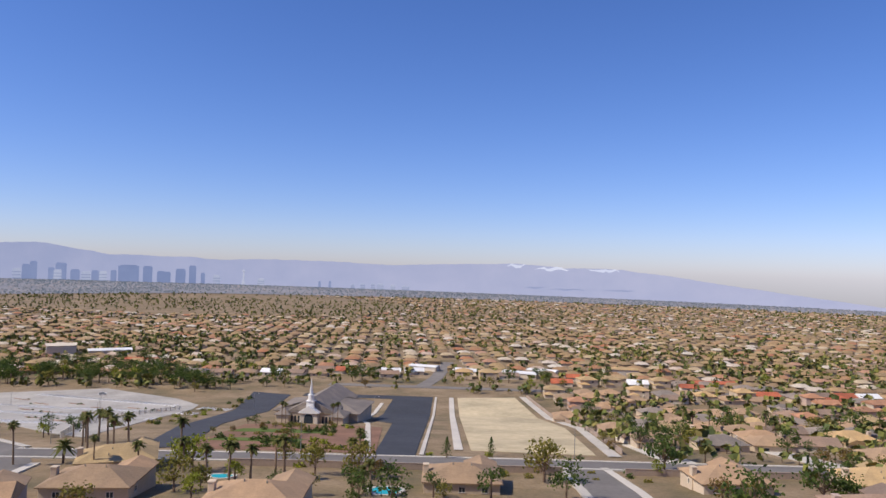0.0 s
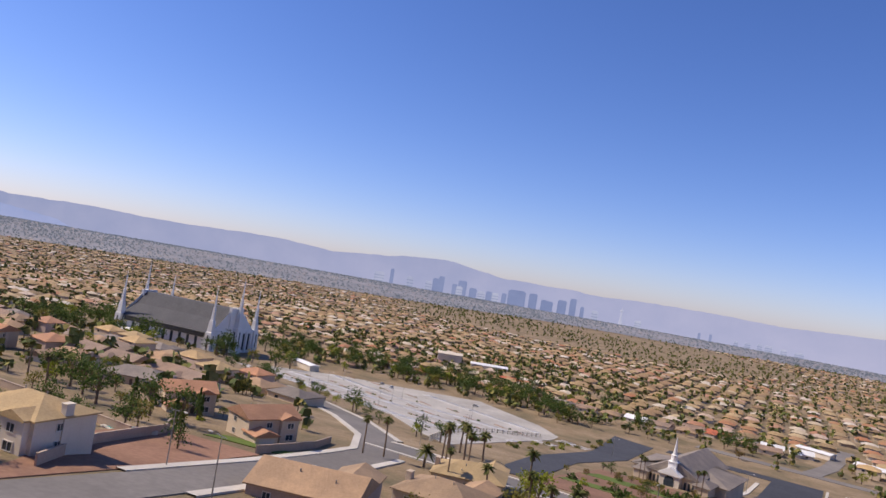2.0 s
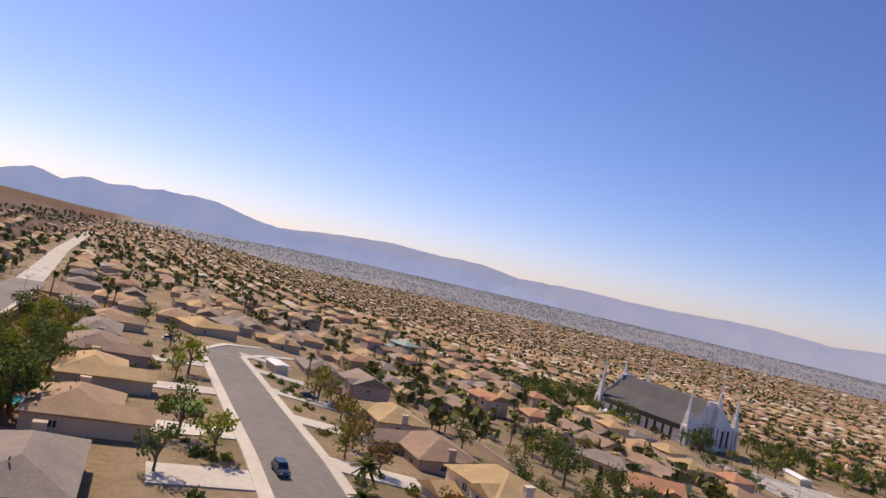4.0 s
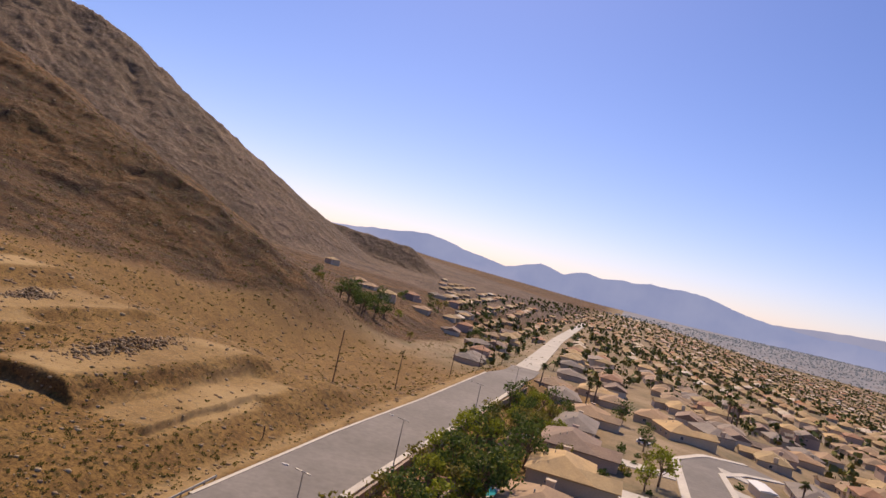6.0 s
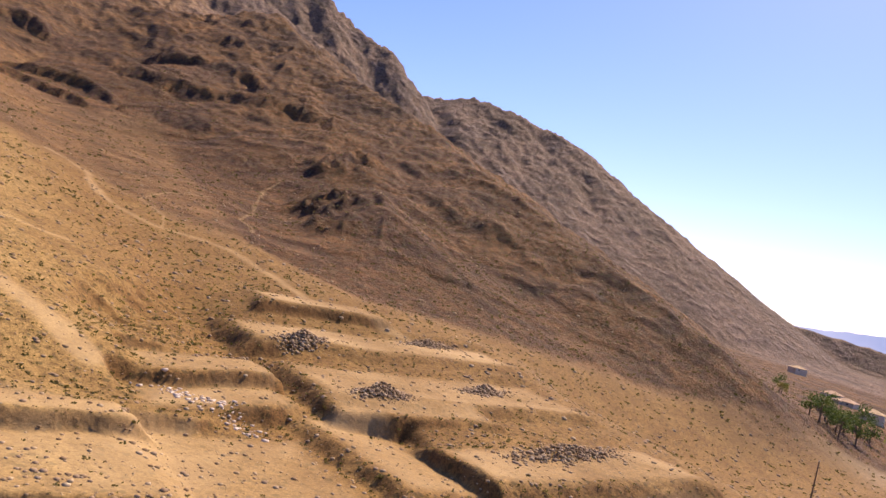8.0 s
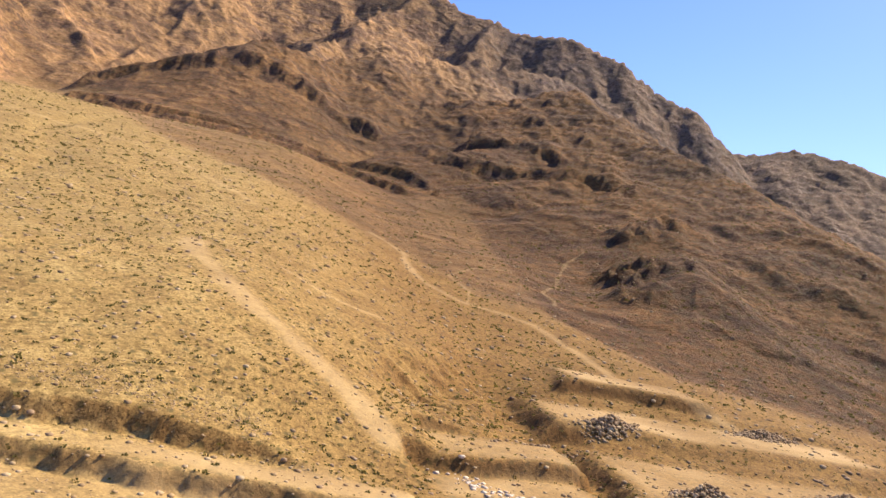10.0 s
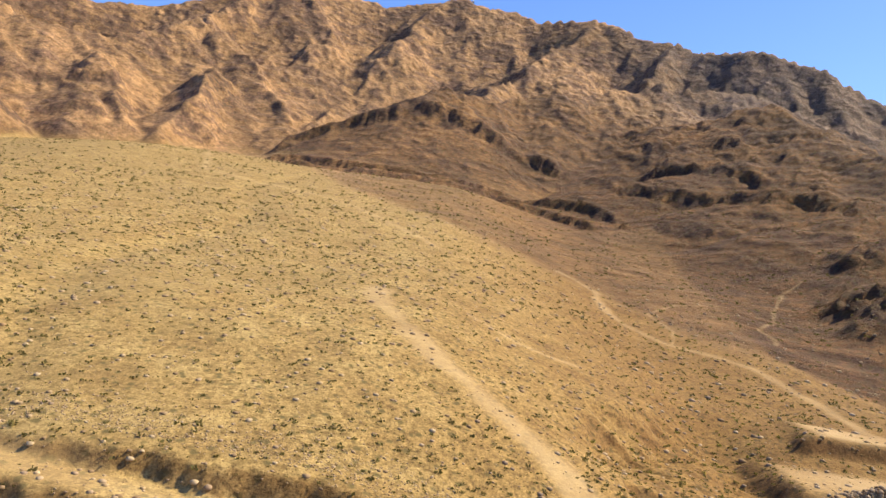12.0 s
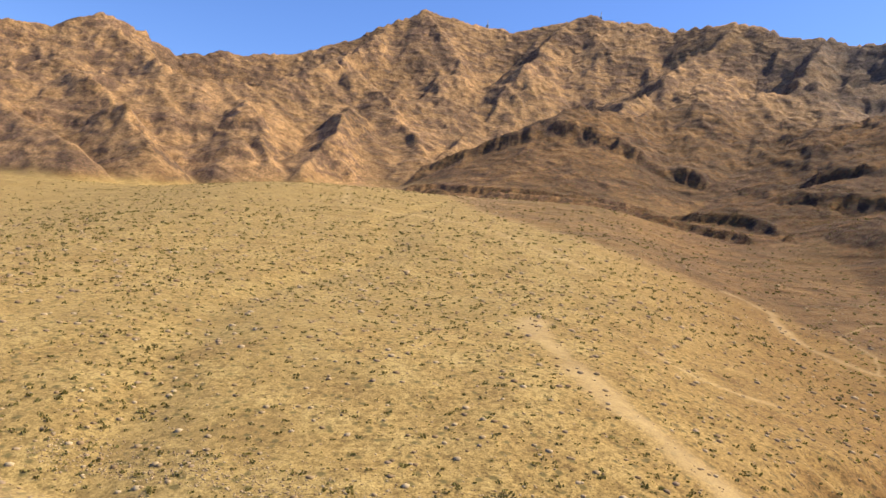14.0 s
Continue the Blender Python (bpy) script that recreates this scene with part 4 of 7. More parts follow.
# ---- laid surfaces: roads, walks, yards ----
def strip(name, label, line, width, mat, lift, category, kind="structure", edge=0.0, level=None):
    """A sheet along a polyline that follows the ground; with edge it has a thickness."""
    pts = []
    for (ax, ay), (bx, by) in zip(line, line[1:]):
        n = max(1, int(math.hypot(bx - ax, by - ay) / 4))
        pts += [(ax + (bx - ax) * k / n, ay + (by - ay) * k / n) for k in range(n)]
    pts.append(line[-1])
    verts, faces = [], []
    cols = 5
    for i, (x, y) in enumerate(pts):
        (ax, ay), (bx, by) = pts[max(i - 1, 0)], pts[min(i + 1, len(pts) - 1)]
        ln = math.hypot(bx - ax, by - ay)
        nx, ny = -(by - ay) / ln, (bx - ax) / ln
        for k in range(cols):
            o = (k / (cols - 1) - 0.5) * width
            px, py = x + nx * o, y + ny * o
            pz = (ground_z(px, py) if level is None else level(px)) + lift
            verts.append((px, py, pz))
    top = len(verts)
    verts += [(x, y, z - max(edge, 0.5)) for x, y, z in verts]
    for i in range(len(pts) - 1):
        for k in range(cols - 1):
            a = i * cols + k
            faces.append((a, a + cols, a + cols + 1, a + 1)[::-1])
        a, b = i * cols, i * cols + cols - 1
        faces.append((a, a + cols, top + a + cols, top + a))
        faces.append((b, top + b, top + b + cols, b + cols))
    return tagged(new(name, mesh_of(name, verts, faces, mat)), label, category, kind=kind)


def patch(name, label, outline, mat, lift, category, kind="structure", cell=6.0):
    """A yard or lot of any outline, laid over the ground in small cells."""
    bm = bmesh.new()
    face = bm.faces.new([bm.verts.new((x, y, 0)) for x, y in outline])
    xs, ys = [p[0] for p in outline], [p[1] for p in outline]
    for axis, lo, hi in ((0, min(xs), max(xs)), (1, min(ys), max(ys))):
        k = lo + cell
        while k < hi:
            no = (1, 0, 0) if axis == 0 else (0, 1, 0)
            co = (k, 0, 0) if axis == 0 else (0, k, 0)
            bmesh.ops.bisect_plane(bm, geom=bm.verts[:] + bm.edges[:] + bm.faces[:], plane_co=co, plane_no=no)
            k += cell
    for v in bm.verts:
        v.co.z = ground_z(v.co.x, v.co.y) + lift
    bmesh.ops.recalc_face_normals(bm, faces=bm.faces[:])
    for f in bm.faces:
        if f.normal.z < 0:
            f.normal_flip()
    edge = [e for e in bm.edges if e.is_boundary]
    ext = bmesh.ops.extrude_edge_only(bm, edges=edge)
    for v in ext["geom"]:
        if isinstance(v, bmesh.types.BMVert):
            v.co.z -= 0.6
    return tagged(part(name, bm, mat), label, category, kind=kind)


def block_wall(label, line, height=1.8, thick=0.25, mat=None, name="garden_wall", below=1.0):
    bm = bmesh.new()
    for (ax, ay), (bx, by) in zip(line, line[1:]):
        n = max(1, int(math.hypot(bx - ax, by - ay) / 8))
        ang = math.degrees(math.atan2(by - ay, bx - ax))
        for k in range(n):
            x0, y0 = ax + (bx - ax) * k / n, ay + (by - ay) * k / n
            x1, y1 = ax + (bx - ax) * (k + 1) / n, ay + (by - ay) * (k + 1) / n
            ln = math.hypot(x1 - x0, y1 - y0)
            za, zb = ground_z(x0, y0), ground_z(x1, y1)
            vs = box(bm, 0, ln, -thick / 2, thick / 2, -below, height)
            vs += box(bm, 0, ln, -thick / 2 - 0.05, thick / 2 + 0.05, height, height + 0.1)
            for v in vs:
                v.co.z += za + (zb - za) * v.co.x / ln
            bmesh.ops.transform(bm, matrix=pose(x0, y0, 0, 0, 0, ang), verts=vs)
    return tagged(part(name, bm, mat or BLOCK), label, "wall")


# ---- streets ----
strip("road_hill", "worn grey asphalt road along the foot of the slope", HILL_ROAD[:7], 11, ASPHALT, 0.1, "road", level=road_level)
strip("road_far", "pale far stretch of the road down the valley", HILL_ROAD[6:], 9, CONCRETE, 0.15, "road", level=road_level)
S1 = ((-58, 38), (-120, 38.2), (-178, 38.5), (-196, 46), (-214, 58))
MAIN = ((-58, -4), (-63, 38), (-67, 68), (-71, 94), (-79, 132), (-92, 152), (-117, 175), (-140, 190), (-180, 214), (-232, 232), (-330, 262))
EW = ((-88, 146), (-40, 150), (0, 150.5), (60, 150), (130, 151), (260, 152))
CST = ((29, 146), (29, 120), (27, 84))
strip("road_street", "worn residential street with pale kerbs", S1, 8.2, ASPHALT, 0.12, "road")
strip("road_main", "grey street that bends along the car park", MAIN, 8.6, ASPHALT, 0.14, "road")
strip("road_east", "grey street in front of the chapel", EW, 11, ASPHALT, 0.16, "road")
strip("road_side", "short side street between the houses", CST, 8, ASPHALT, 0.18, "road")
strip("road_cross", "cross street behind the empty lot", ((-60, 392), (40, 388), (70, 386), (160, 392)), 9, ASPHALT, 0.16, "road")
strip("road_cross", "cross street behind the empty lot", ((-10, 388), (-2, 430), (6, 520)), 8, ASPHALT, 0.18, "road")


def beside(line, off):
    out = []
    for i, (x, y) in enumerate(line):
        (ax, ay), (bx, by) = line[max(i - 1, 0)], line[min(i + 1, len(line) - 1)]
        ln = math.hypot(bx - ax, by - ay)
        out.append((x - (by - ay) / ln * off, y + (bx - ax) / ln * off))
    return out


def kerb(line, off, width=1.6, lift=0.27):
    strip("pavement", "pale concrete pavement and kerb beside the street", beside(line, off), width, CONCRETE, lift, "pavement")


for line, half, ends in ((S1, 4.9, (0, 5)), (MAIN, 5.1, (1, 9)), (EW, 6.3, (0, 6)), (CST, 4.8, (0, 3))):
    for side in (-1, 1):
        cut = line[ends[0]:ends[1]]
        if line is MAIN and side > 0:
            cut = line[2:9]
        if line is MAIN and side < 0:
            kerb(line[2:5], -half)
            cut = line[5:9]
        kerb(cut, half * side)
strip("kerb", "pale concrete kerb along the road", beside(HILL_ROAD[2:6], -5.7), 0.9, CONCRETE, 0.25, "kerb", level=road_level)
strip("kerb", "narrow pale road edge by the dirt shoulder", beside(HILL_ROAD[2:6], 5.6), 0.45, CONCRETE, 0.16, "kerb", level=road_level)

# ---- yards and lots ----
patch("lot_dirt", "empty pale dirt lot with tyre marks", ((8, 172), (37, 168), (44, 250), (38, 360), (9, 354)), DIRT, 0.12, "lot")
patch("drive_asphalt", "dark sealed asphalt driveway beside the chapel", ((-14, 158), (-5, 158), (-3, 355), (-66, 357), (-66, 348), (-22, 345), (-24, 262), (-16, 250)), FRESH_ASPHALT, 0.14, "driveway")
patch("parking_asphalt", "dark sealed asphalt lot beside the chapel", ((-66, 158), (-58, 165), (-69, 230), (-72, 350), (-92, 357), (-84, 290), (-78, 215)), FRESH_ASPHALT, 0.14, "parking lot")
patch("parking_concrete", "large pale concrete car park in bays", ((-88, 178), (-104, 190), (-135, 222), (-182, 246), (-232, 262), (-262, 300), (-238, 326), (-166, 360), (-120, 330), (-104, 312)), PALE_CONCRETE, 0.14, "parking lot")
patch("yard_gravel", "red gravel corner lot with long tree shadows", ((-69, 46), (-74, 76), (-79, 98), (-98, 93), (-90, 72), (-77, 58)), RED_DIRT, 0.12, "yard")
patch("yard_gravel", "landscaped gravel bank in front of the chapel", ((-58, 162), (-14, 162), (-18, 232), (-30, 236), (-62, 232)), RED_DIRT, 0.1, "yard")
patch("yard_gravel", "red gravel yard behind the block wall", ((-66, 5), (-82, -3), (-100, -3), (-112, 4), (-96, 9), (-70, 10)), RED_DIRT, 0.12, "yard")
for outline in (((-82, 44.2), (-74, 44.2), (-73, 52), (-81, 53)), ((-118, 30), (-110, 30), (-110, 25), (-117, 24)), ((-74, 31), (-66, 31), (-66, 23), (-73, 22)), ((-58, 180), (-36, 180), (-34, 188), (-57, 188)), ((-60, 205), (-32, 205), (-34, 216), (-58, 216)), ((-92, 98), (-80, 103), (-79, 108), (-92, 103)), ((-210, 6), (-198, 4), (-198, 12), (-210, 12))):
    patch("lawn", "small clipped green lawn", outline, LAWN, 0.15, "lawn", cell=3)
for x0 in (-94, -118, -141, -164, -188):
    patch("driveway", "pale concrete driveway to a garage", ((x0, 43.6), (x0 + 6, 43.6), (x0 + 6.5, 56), (x0, 56)), CONCRETE, 0.17, "driveway", cell=3)
for x0 in (-84, -102, -130, -158):
    patch("driveway", "pale concrete driveway to a garage", ((x0, 32.5), (x0 + 6, 32.5), (x0 + 6, 22), (x0, 22)), CONCRETE, 0.17, "driveway", cell=3)
for x0 in (50, 84):
    patch("driveway", "pale concrete driveway to a garage", ((x0, 158), (x0 + 7, 158), (x0 + 7, 196), (x0, 196)), CONCRETE, 0.2, "driveway", cell=4)
strip("pavement", "pale wall cap and path beside the dirt lot", ((41, 166), (49, 250), (42, 362)), 3.0, CONCRETE, 0.2, "path")
strip("pavement", "pale path beside the dirt lot", ((5, 172), (6, 354)), 2.2, CONCRETE, 0.18, "path")
strip("pavement", "pale kerb along the chapel driveway", ((-16, 164), (-24, 246), (-28, 262), (-26, 330)), 1.6, CONCRETE, 0.24, "kerb")
strip("pavement", "pale kerb along the chapel driveway", ((-3.6, 160), (-1.5, 354)), 1.0, CONCRETE, 0.24, "kerb")

block_wall("brown block wall beside the hill road", ((-200, -3.5), (-150, -4.2), (-110, -4.6), (-84, -4), (-78, 0), (-76, 6)), 1.25)
block_wall("brown block wall behind a gravel lot", ((-74, 58), (-84, 72), (-92, 90), (-98, 96)), 1.4)
block_wall("brown block wall along the street", ((-80, 98), (-84, 118), (-88, 128)), 1.25)
block_wall("pale garden wall behind the houses", ((-90, 82), (-130, 86), (-178, 88), (-210, 84)), 1.25)
block_wall("pale garden wall behind the houses", ((-78, 4), (-120, 3), (-200, 2)), 1.25)
block_wall("pale wall beside the dirt lot", ((44, 172), (51, 250), (44, 362)), 1.25)
block_wall("garden wall between back yards", ((-40, 138), (-18, 138), (24, 138)), 1.25)
block_wall("garden wall between back yards", ((36, 138), (90, 139), (150, 140)), 1.25)


def picket_fence():
    ob = empty("fence")
    tagged(ob, "low grey railing along the car park wall", "fence")
    line = ((-92, 176), (-104, 210), (-110, 250), (-106, 300))
    bm = bmesh.new()
    pts = []
    for (ax, ay), (bx, by) in zip(line, line[1:]):
        n = int(math.hypot(bx - ax, by - ay) / 4)
        pts += [(ax + (bx - ax) * k / n, ay + (by - ay) * k / n) for k in range(n)]
    for (ax, ay), (bx, by) in zip(pts, pts[1:]):
        za, zb = ground_z(ax, ay), ground_z(bx, by)
        for h in (0.6, 1.3):
            a, b = Vector((ax, ay, za + h)), Vector((bx, by, zb + h))
            q = (b - a).to_track_quat("X", "Z").to_matrix().to_4x4()
            box(bm, 0, (b - a).length, -0.05, 0.05, -0.08, 0.08, Matrix.Translation(a) @ q)
    part("rail", bm, STEEL, ob)
    post = bmesh.new()
    box(post, -0.2, 0.2, -0.2, 0.2, -0.5, 1.7)
    first = part("post", post, CONCRETE, ob)
    for i, (x, y) in enumerate(pts):
        p = first if i == 0 else first.copy()
        if i:
            scene.collection.objects.link(p)
        p.location = (x, y, ground_z(x, y))


picket_fence()


# ---- temple and chapel ----
def spire(parent, x, y, base, tall, wide):
    """A square stepped spire that ends in a needle."""
    bm = bmesh.new()
    rings = ((-3, 1.0), (tall * 0.32, 0.86), (tall * 0.335, 0.7), (tall * 0.5, 0.5), (tall * 0.512, 0.38), (tall * 0.7, 0.24), (tall * 0.71, 0.17), (tall * 0.98, 0.04), (tall, 0.02))
    tube(bm, [(0, 0, z, wide * 0.7 * k) for z, k in rings], 4)
    bmesh.ops.rotate(bm, verts=bm.verts[:], cent=(0, 0, 0), matrix=Matrix.Rotation(radians(45), 3, "Z"))
    ob = part("spire", bm, WHITE_STONE, parent)
    ob.location = (x, y, base)
    bm = bmesh.new()
    for k in range(4):
        box(bm, -0.35, 0.35, -wide * 0.47, -wide * 0.44, tall * 0.06, tall * 0.28, Matrix.Rotation(k * math.pi / 2, 4, "Z"))
    part("slot_window", bm, GLASS, ob)


def temple(x, y, z, turn):
    ob = empty("temple", x, y, z, turn)
    tagged(ob, "white stone temple with a steep slate roof and six spires", "temple")
    L, W, E, R = 32, 19, 11, 24
    bm = bmesh.new()
    box(bm, -L, L, -W, W, -4, E)
    part("wall", bm, WHITE_STONE, ob)
    for sx in (-1, 1):
        bm = bmesh.new()
        vs = [bm.verts.new(p) for p in ((sx * L, -W, E), (sx * L, W, E), (sx * L, 5, R - 1), (sx * L, -5, R - 1))]
        bm.faces.new(vs)
        box(bm, sx * L - 0.9, sx * L + 0.9, -W, W, -4, E + 1.2)
        box(bm, sx * L - 0.9, sx * L + 0.9, -5.5, 5.5, E, R + 0.8)
        part("gable", bm, WHITE_STONE, ob)
    bm = bmesh.new()
    prof = ((-W - 1.4, E - 0.6), (-W * 0.5, E + 6.2), (-3, R), (3, R), (W * 0.5, E + 6.2), (W + 1.4, E - 0.6))
    a = [bm.verts.new((-L + 0.6, py, pz)) for py, pz in prof]
    b = [bm.verts.new((L - 0.6, py, pz)) for py, pz in prof]
    for i in range(5):
        bm.faces.new((a[i], b[i], b[i + 1], a[i + 1]))
    bm.faces.new(a)
    bm.faces.new(b[::-1])
    part("roof", bm, TEMPLE_ROOF, ob)
    # near-black strips under the eaves, the shade there built as a part
    for py in (-W - 1.0, W + 1.0):
        bm = bmesh.new()
        box(bm, -L + 4, L - 4, py - 0.5, py + 0.5, E - 3.2, E - 1.0)
        part("dark_frieze", bm, DARK, ob)
    for sx in (-1, 1):
        for k in range(-3, 4):
            bm = bmesh.new()
            box(bm, sx * (L + 0.92), sx * (L + 1.0), k * 4.6 - 0.8, k * 4.6 + 0.8, 0.5, E - 1.0)
            part("tall_window", bm, GLASS, ob)
            bm = bmesh.new()
            box(bm, sx * (L + 0.9), sx * (L + 1.5), k * 4.6 + 1.5, k * 4.6 + 2.6, -3, E)
            part("pilaster", bm, WHITE_STONE, ob)
    for k in range(-4, 5):
        bm = bmesh.new()
        box(bm, k * 5.6 - 0.9, k * 5.6 + 0.9, -W - 0.1, -W - 0.02, 1.0, E - 3.6)
        part("tall_window", bm, GLASS, ob)
    for sx in (-1, 1):
        for sy, tall in ((-1, 36), (0, 43), (1, 36)):
            spire(ob, sx * (L + (2.5 if sy == 0 else 0.0)), sy * (W + 0.6), -0.5, tall, 4.6)
    bm = bmesh.new()
    box(bm, -30, -2, -W - 15, -W - 3, -3, 3.4)
    box(bm, -30.6, -1.4, -W - 15.6, -W - 2.4, 3.4, 4.3)
    part("annexe", bm, WHITE_STONE, ob, "low white flat-roofed annexe")
    return ob


temple(-333, 304, ground_z(-333, 304) + 0.6, 9).scale = (UNIT,) * 3


def chapel(x, y, z, turn):
    ob = empty("chapel", x, y, z, turn)
    tagged(ob, "tan brick chapel with a brown roof and white steeple", "church")
    wall, roof = STUCCO[0], ROOFS[4]
    bm = bmesh.new()
    box(bm, -9, 9, -14, 26, -4, 5)
    gable_wall(bm, -9, 9, -14, 26, 5.2, 5.2, False)
    box(bm, -17, 17, -6, 22, -4, 3.6)
    box(bm, -13.5, -8.5, -16, -6, -4, 4)
    box(bm, 8.5, 13.5, -16, -6, -4, 4)
    part("wall", bm, wall, ob)
    bm = bmesh.new()
    roof_shape(bm, -9, 9, -13.6, 26, 5.2, 5.4, False, False, 0.8)
    part("roof", bm, roof, ob)
    bm = bmesh.new()
    roof_shape(bm, -17.5, 17.5, -6, 22, 3.8, 4.6, True, False, 0.7)
    for s in (-1, 1):
        roof_shape(bm, s * 11 - 2.7, s * 11 + 2.7, -16, -6, 4.2, 1.6, True, False, 0.6)
    part("side_roof", bm, roof, ob)
    bm = bmesh.new()
    box(bm, -3.6, 3.6, -17.2, -13.8, -4, 5.4)
    gable_wall(bm, -3.8, 3.8, -17.25, -13.8, 5.6, 2.4, False)
    part("porch", bm, STUCCO[2], ob)
    bm = bmesh.new()
    roof_shape(bm, -3.6, 3.6, -17.2, -12, 5.6, 2.6, False, False, 0.6)
    part("porch_roof", bm, WHITE_STONE, ob, "white trimmed porch gable")
    bm = bmesh.new()
    prof = [(-1.8, 0.0), (1.8, 0.0), (1.8, 3.4)] + [(1.8 * math.cos(t), 3.4 + 1.8 * math.sin(t)) for t in (0.6, 1.2, 1.94, 2.54)] + [(-1.8, 3.4)]
    f = bm.faces.new([bm.verts.new((px, -17.3, pz)) for px, pz in prof])
    ext = bmesh.ops.extrude_face_region(bm, geom=[f])
    bmesh.ops.translate(bm, verts=[v for v in ext["geom"] if isinstance(v, bmesh.types.BMVert)], vec=(0, 0.5, 0))
    part("arch_window", bm, GLASS, ob)
    for s in (-1, 1):
        for k in range(3):
            bm = bmesh.new()
            box(bm, s * (4.9 + 1.4 * k) - 0.4, s * (4.9 + 1.4 * k) + 0.4, -14.08, -14.02, 1, 3.6)
            part("window", bm, GLASS, ob)
    bm = bmesh.new()
    box(bm, -1.5, 1.5, -15.8, -12.8, 7.0, 9.6)
    box(bm, -1.75, 1.75, -16.05, -12.55, 9.6, 9.9)
    tube(bm, ((0, -14.3, 9.9, 1.3), (0, -14.3, 12.0, 1.15), (0, -14.3, 12.1, 1.4), (0, -14.3, 12.4, 0.8), (0, -14.3, 18.6, 0.05)), 8)
    part("steeple", bm, WHITE_STONE, ob, "white louvred steeple")
    return ob


chapel(-42, 256, ground_z(-42, 250), -6).scale = (1.2, 1.2, 1.2)

# ---- house kinds ----
TAN, OCHRE, BROWN, RUST, GREY = ROOFS
BEIGE, PINK, CREAM = STUCCO
KINDS = [
    house_kind("single-storey beige stucco house with a tan tiled roof", 17, 13, 1, TAN, BEIGE),
    house_kind("two-storey white-walled house with an ochre tiled roof", 16, 12, 2, OCHRE, CREAM),
    house_kind("single-storey house with a greyish brown tiled hip roof", 19, 14, 1, BROWN, PINK),
    house_kind("two-storey beige house with a rust tiled roof", 14, 11, 2, RUST, BEIGE, False),
    house_kind("single-storey beige house with ochre tiled roofs", 18, 13, 1, OCHRE, BEIGE),
    house_kind("pinkish two-storey gabled house with a grey tiled roof", 15, 12, 2, GREY, PINK, False),
    house_kind("long low house with a grey tiled hip roof", 21, 12, 1, GREY, BEIGE, True, False),
    house_kind("low pinkish house with a wide tan tiled roof", 19, 14, 1, TAN, PINK, False),
]
FIRST_USE = set()


def house(k, x, y, turn, label=""):
    ob = KINDS[k] if k not in FIRST_USE else clone(KINDS[k])
    FIRST_USE.add(k)
    ob.matrix_basis = pose(x, y, ground_z(x, y) + 0.25, 0, 0, turn) 
    if label:
        ob["label"] = label
    return ob


for k, x, y, turn in (
    (1, -84, 63, 8), (2, -108, 64, 2), (4, -133, 66, 0), (5, -160, 68, 4), (6, -190, 64, 0),
    (6, -74, 12, 180), (0, -97, 14, 178), (4, -123, 14, 182), (2, -148, 13, 180), (6, -174, 12, 180), (0, -200, 13, 176), (4, -218, 36, 200), (0, -236, 30, 170),
    (3, -117, 116, 60), (3, -91, 111, 72), (6, -148, 128, 25), (0, -174, 127, 20), (3, -202, 122, 15),
    (4, -217, 98, 10), (0, -244, 87, 5), (4, -240, 64, 0), (2, -270, 72, -10), (4, -276, 104, 15), (2, -308, 130, 20), (0, -335, 158, 10), (4, -268, 142, 30), (3, -338, 192, 0), (5, -352, 97, 0), (6, -300, 86, 5),
    (7, -57, 84, 200), (0, 4, 119, 180), (4, -58, 131, 200), (0, -50, 106, 185), (0, 50, 125, 185), (4, 78, 127, 180), (2, 106, 126, 175), (0, -24, 96, 180), (2, 60, 96, 175),
    (4, 72, 222, 0), (2, 70, 284, 90), (0, 94, 350, 10), (0, 92, 206, -5), (4, 122, 214, 5), (3, 182, 338, 0), (3, 208, 342, 10), (2, 150, 212, 0), (0, 150, 262, 90), (4, 118, 268, -90), (0, 120, 310, -90), (2, 152, 310, 90), (0, 178, 216, 0), (2, 206, 220, 0), (4, 190, 270, 90), (0, 222, 280, -90),
    (6, -228, 4, 190), (0, -250, -2, 170), (4, -272, 10, 180), (6, -250, 48, 20), (4, -288, 40, 10),
):
    house(k, x, y, turn)


# ---- plainer houses of the streets beyond ----
def plain_house_kind(label, w, d, storeys, roof, wall, hip):
    ob = empty("house")
    tagged(ob, label, "house", "houses in the valley")
    tall = 2.8 * storeys
    bm = bmesh.new()
    box(bm, -w / 2, w / 2, -d / 2, d / 2, -2.5, tall)
    box(bm, -w / 2 + 0.05, -w * 0.05, -d * 0.85, -d / 2 + 0.3, -2.5, 2.6)
    if not hip:
        gable_wall(bm, -w / 2, w / 2, -d / 2, d / 2, tall, d * 0.21, True)
    part("wall", bm, wall, ob)
    bm = bmesh.new()
    roof_shape(bm, -w / 2, w / 2, -d / 2, d / 2, tall + 0.2, d * 0.21, hip)
    part("roof", bm, roof, ob)
    bm = bmesh.new()
    roof_shape(bm, -w / 2 + 0.05, -w * 0.05, -d * 0.85, 0, 2.8, w * 0.1, True, False)
    part("garage_roof", bm, roof, ob)
    for sy in (-1, 1):
        bm = bmesh.new()
        box(bm, w * 0.15, w * 0.15 + 1.8, sy * d * 0.5 - 0.04, sy * d * 0.5 + 0.04, tall - 1.9, tall - 0.8)
        part("window", bm, GLASS, ob)
    return ob


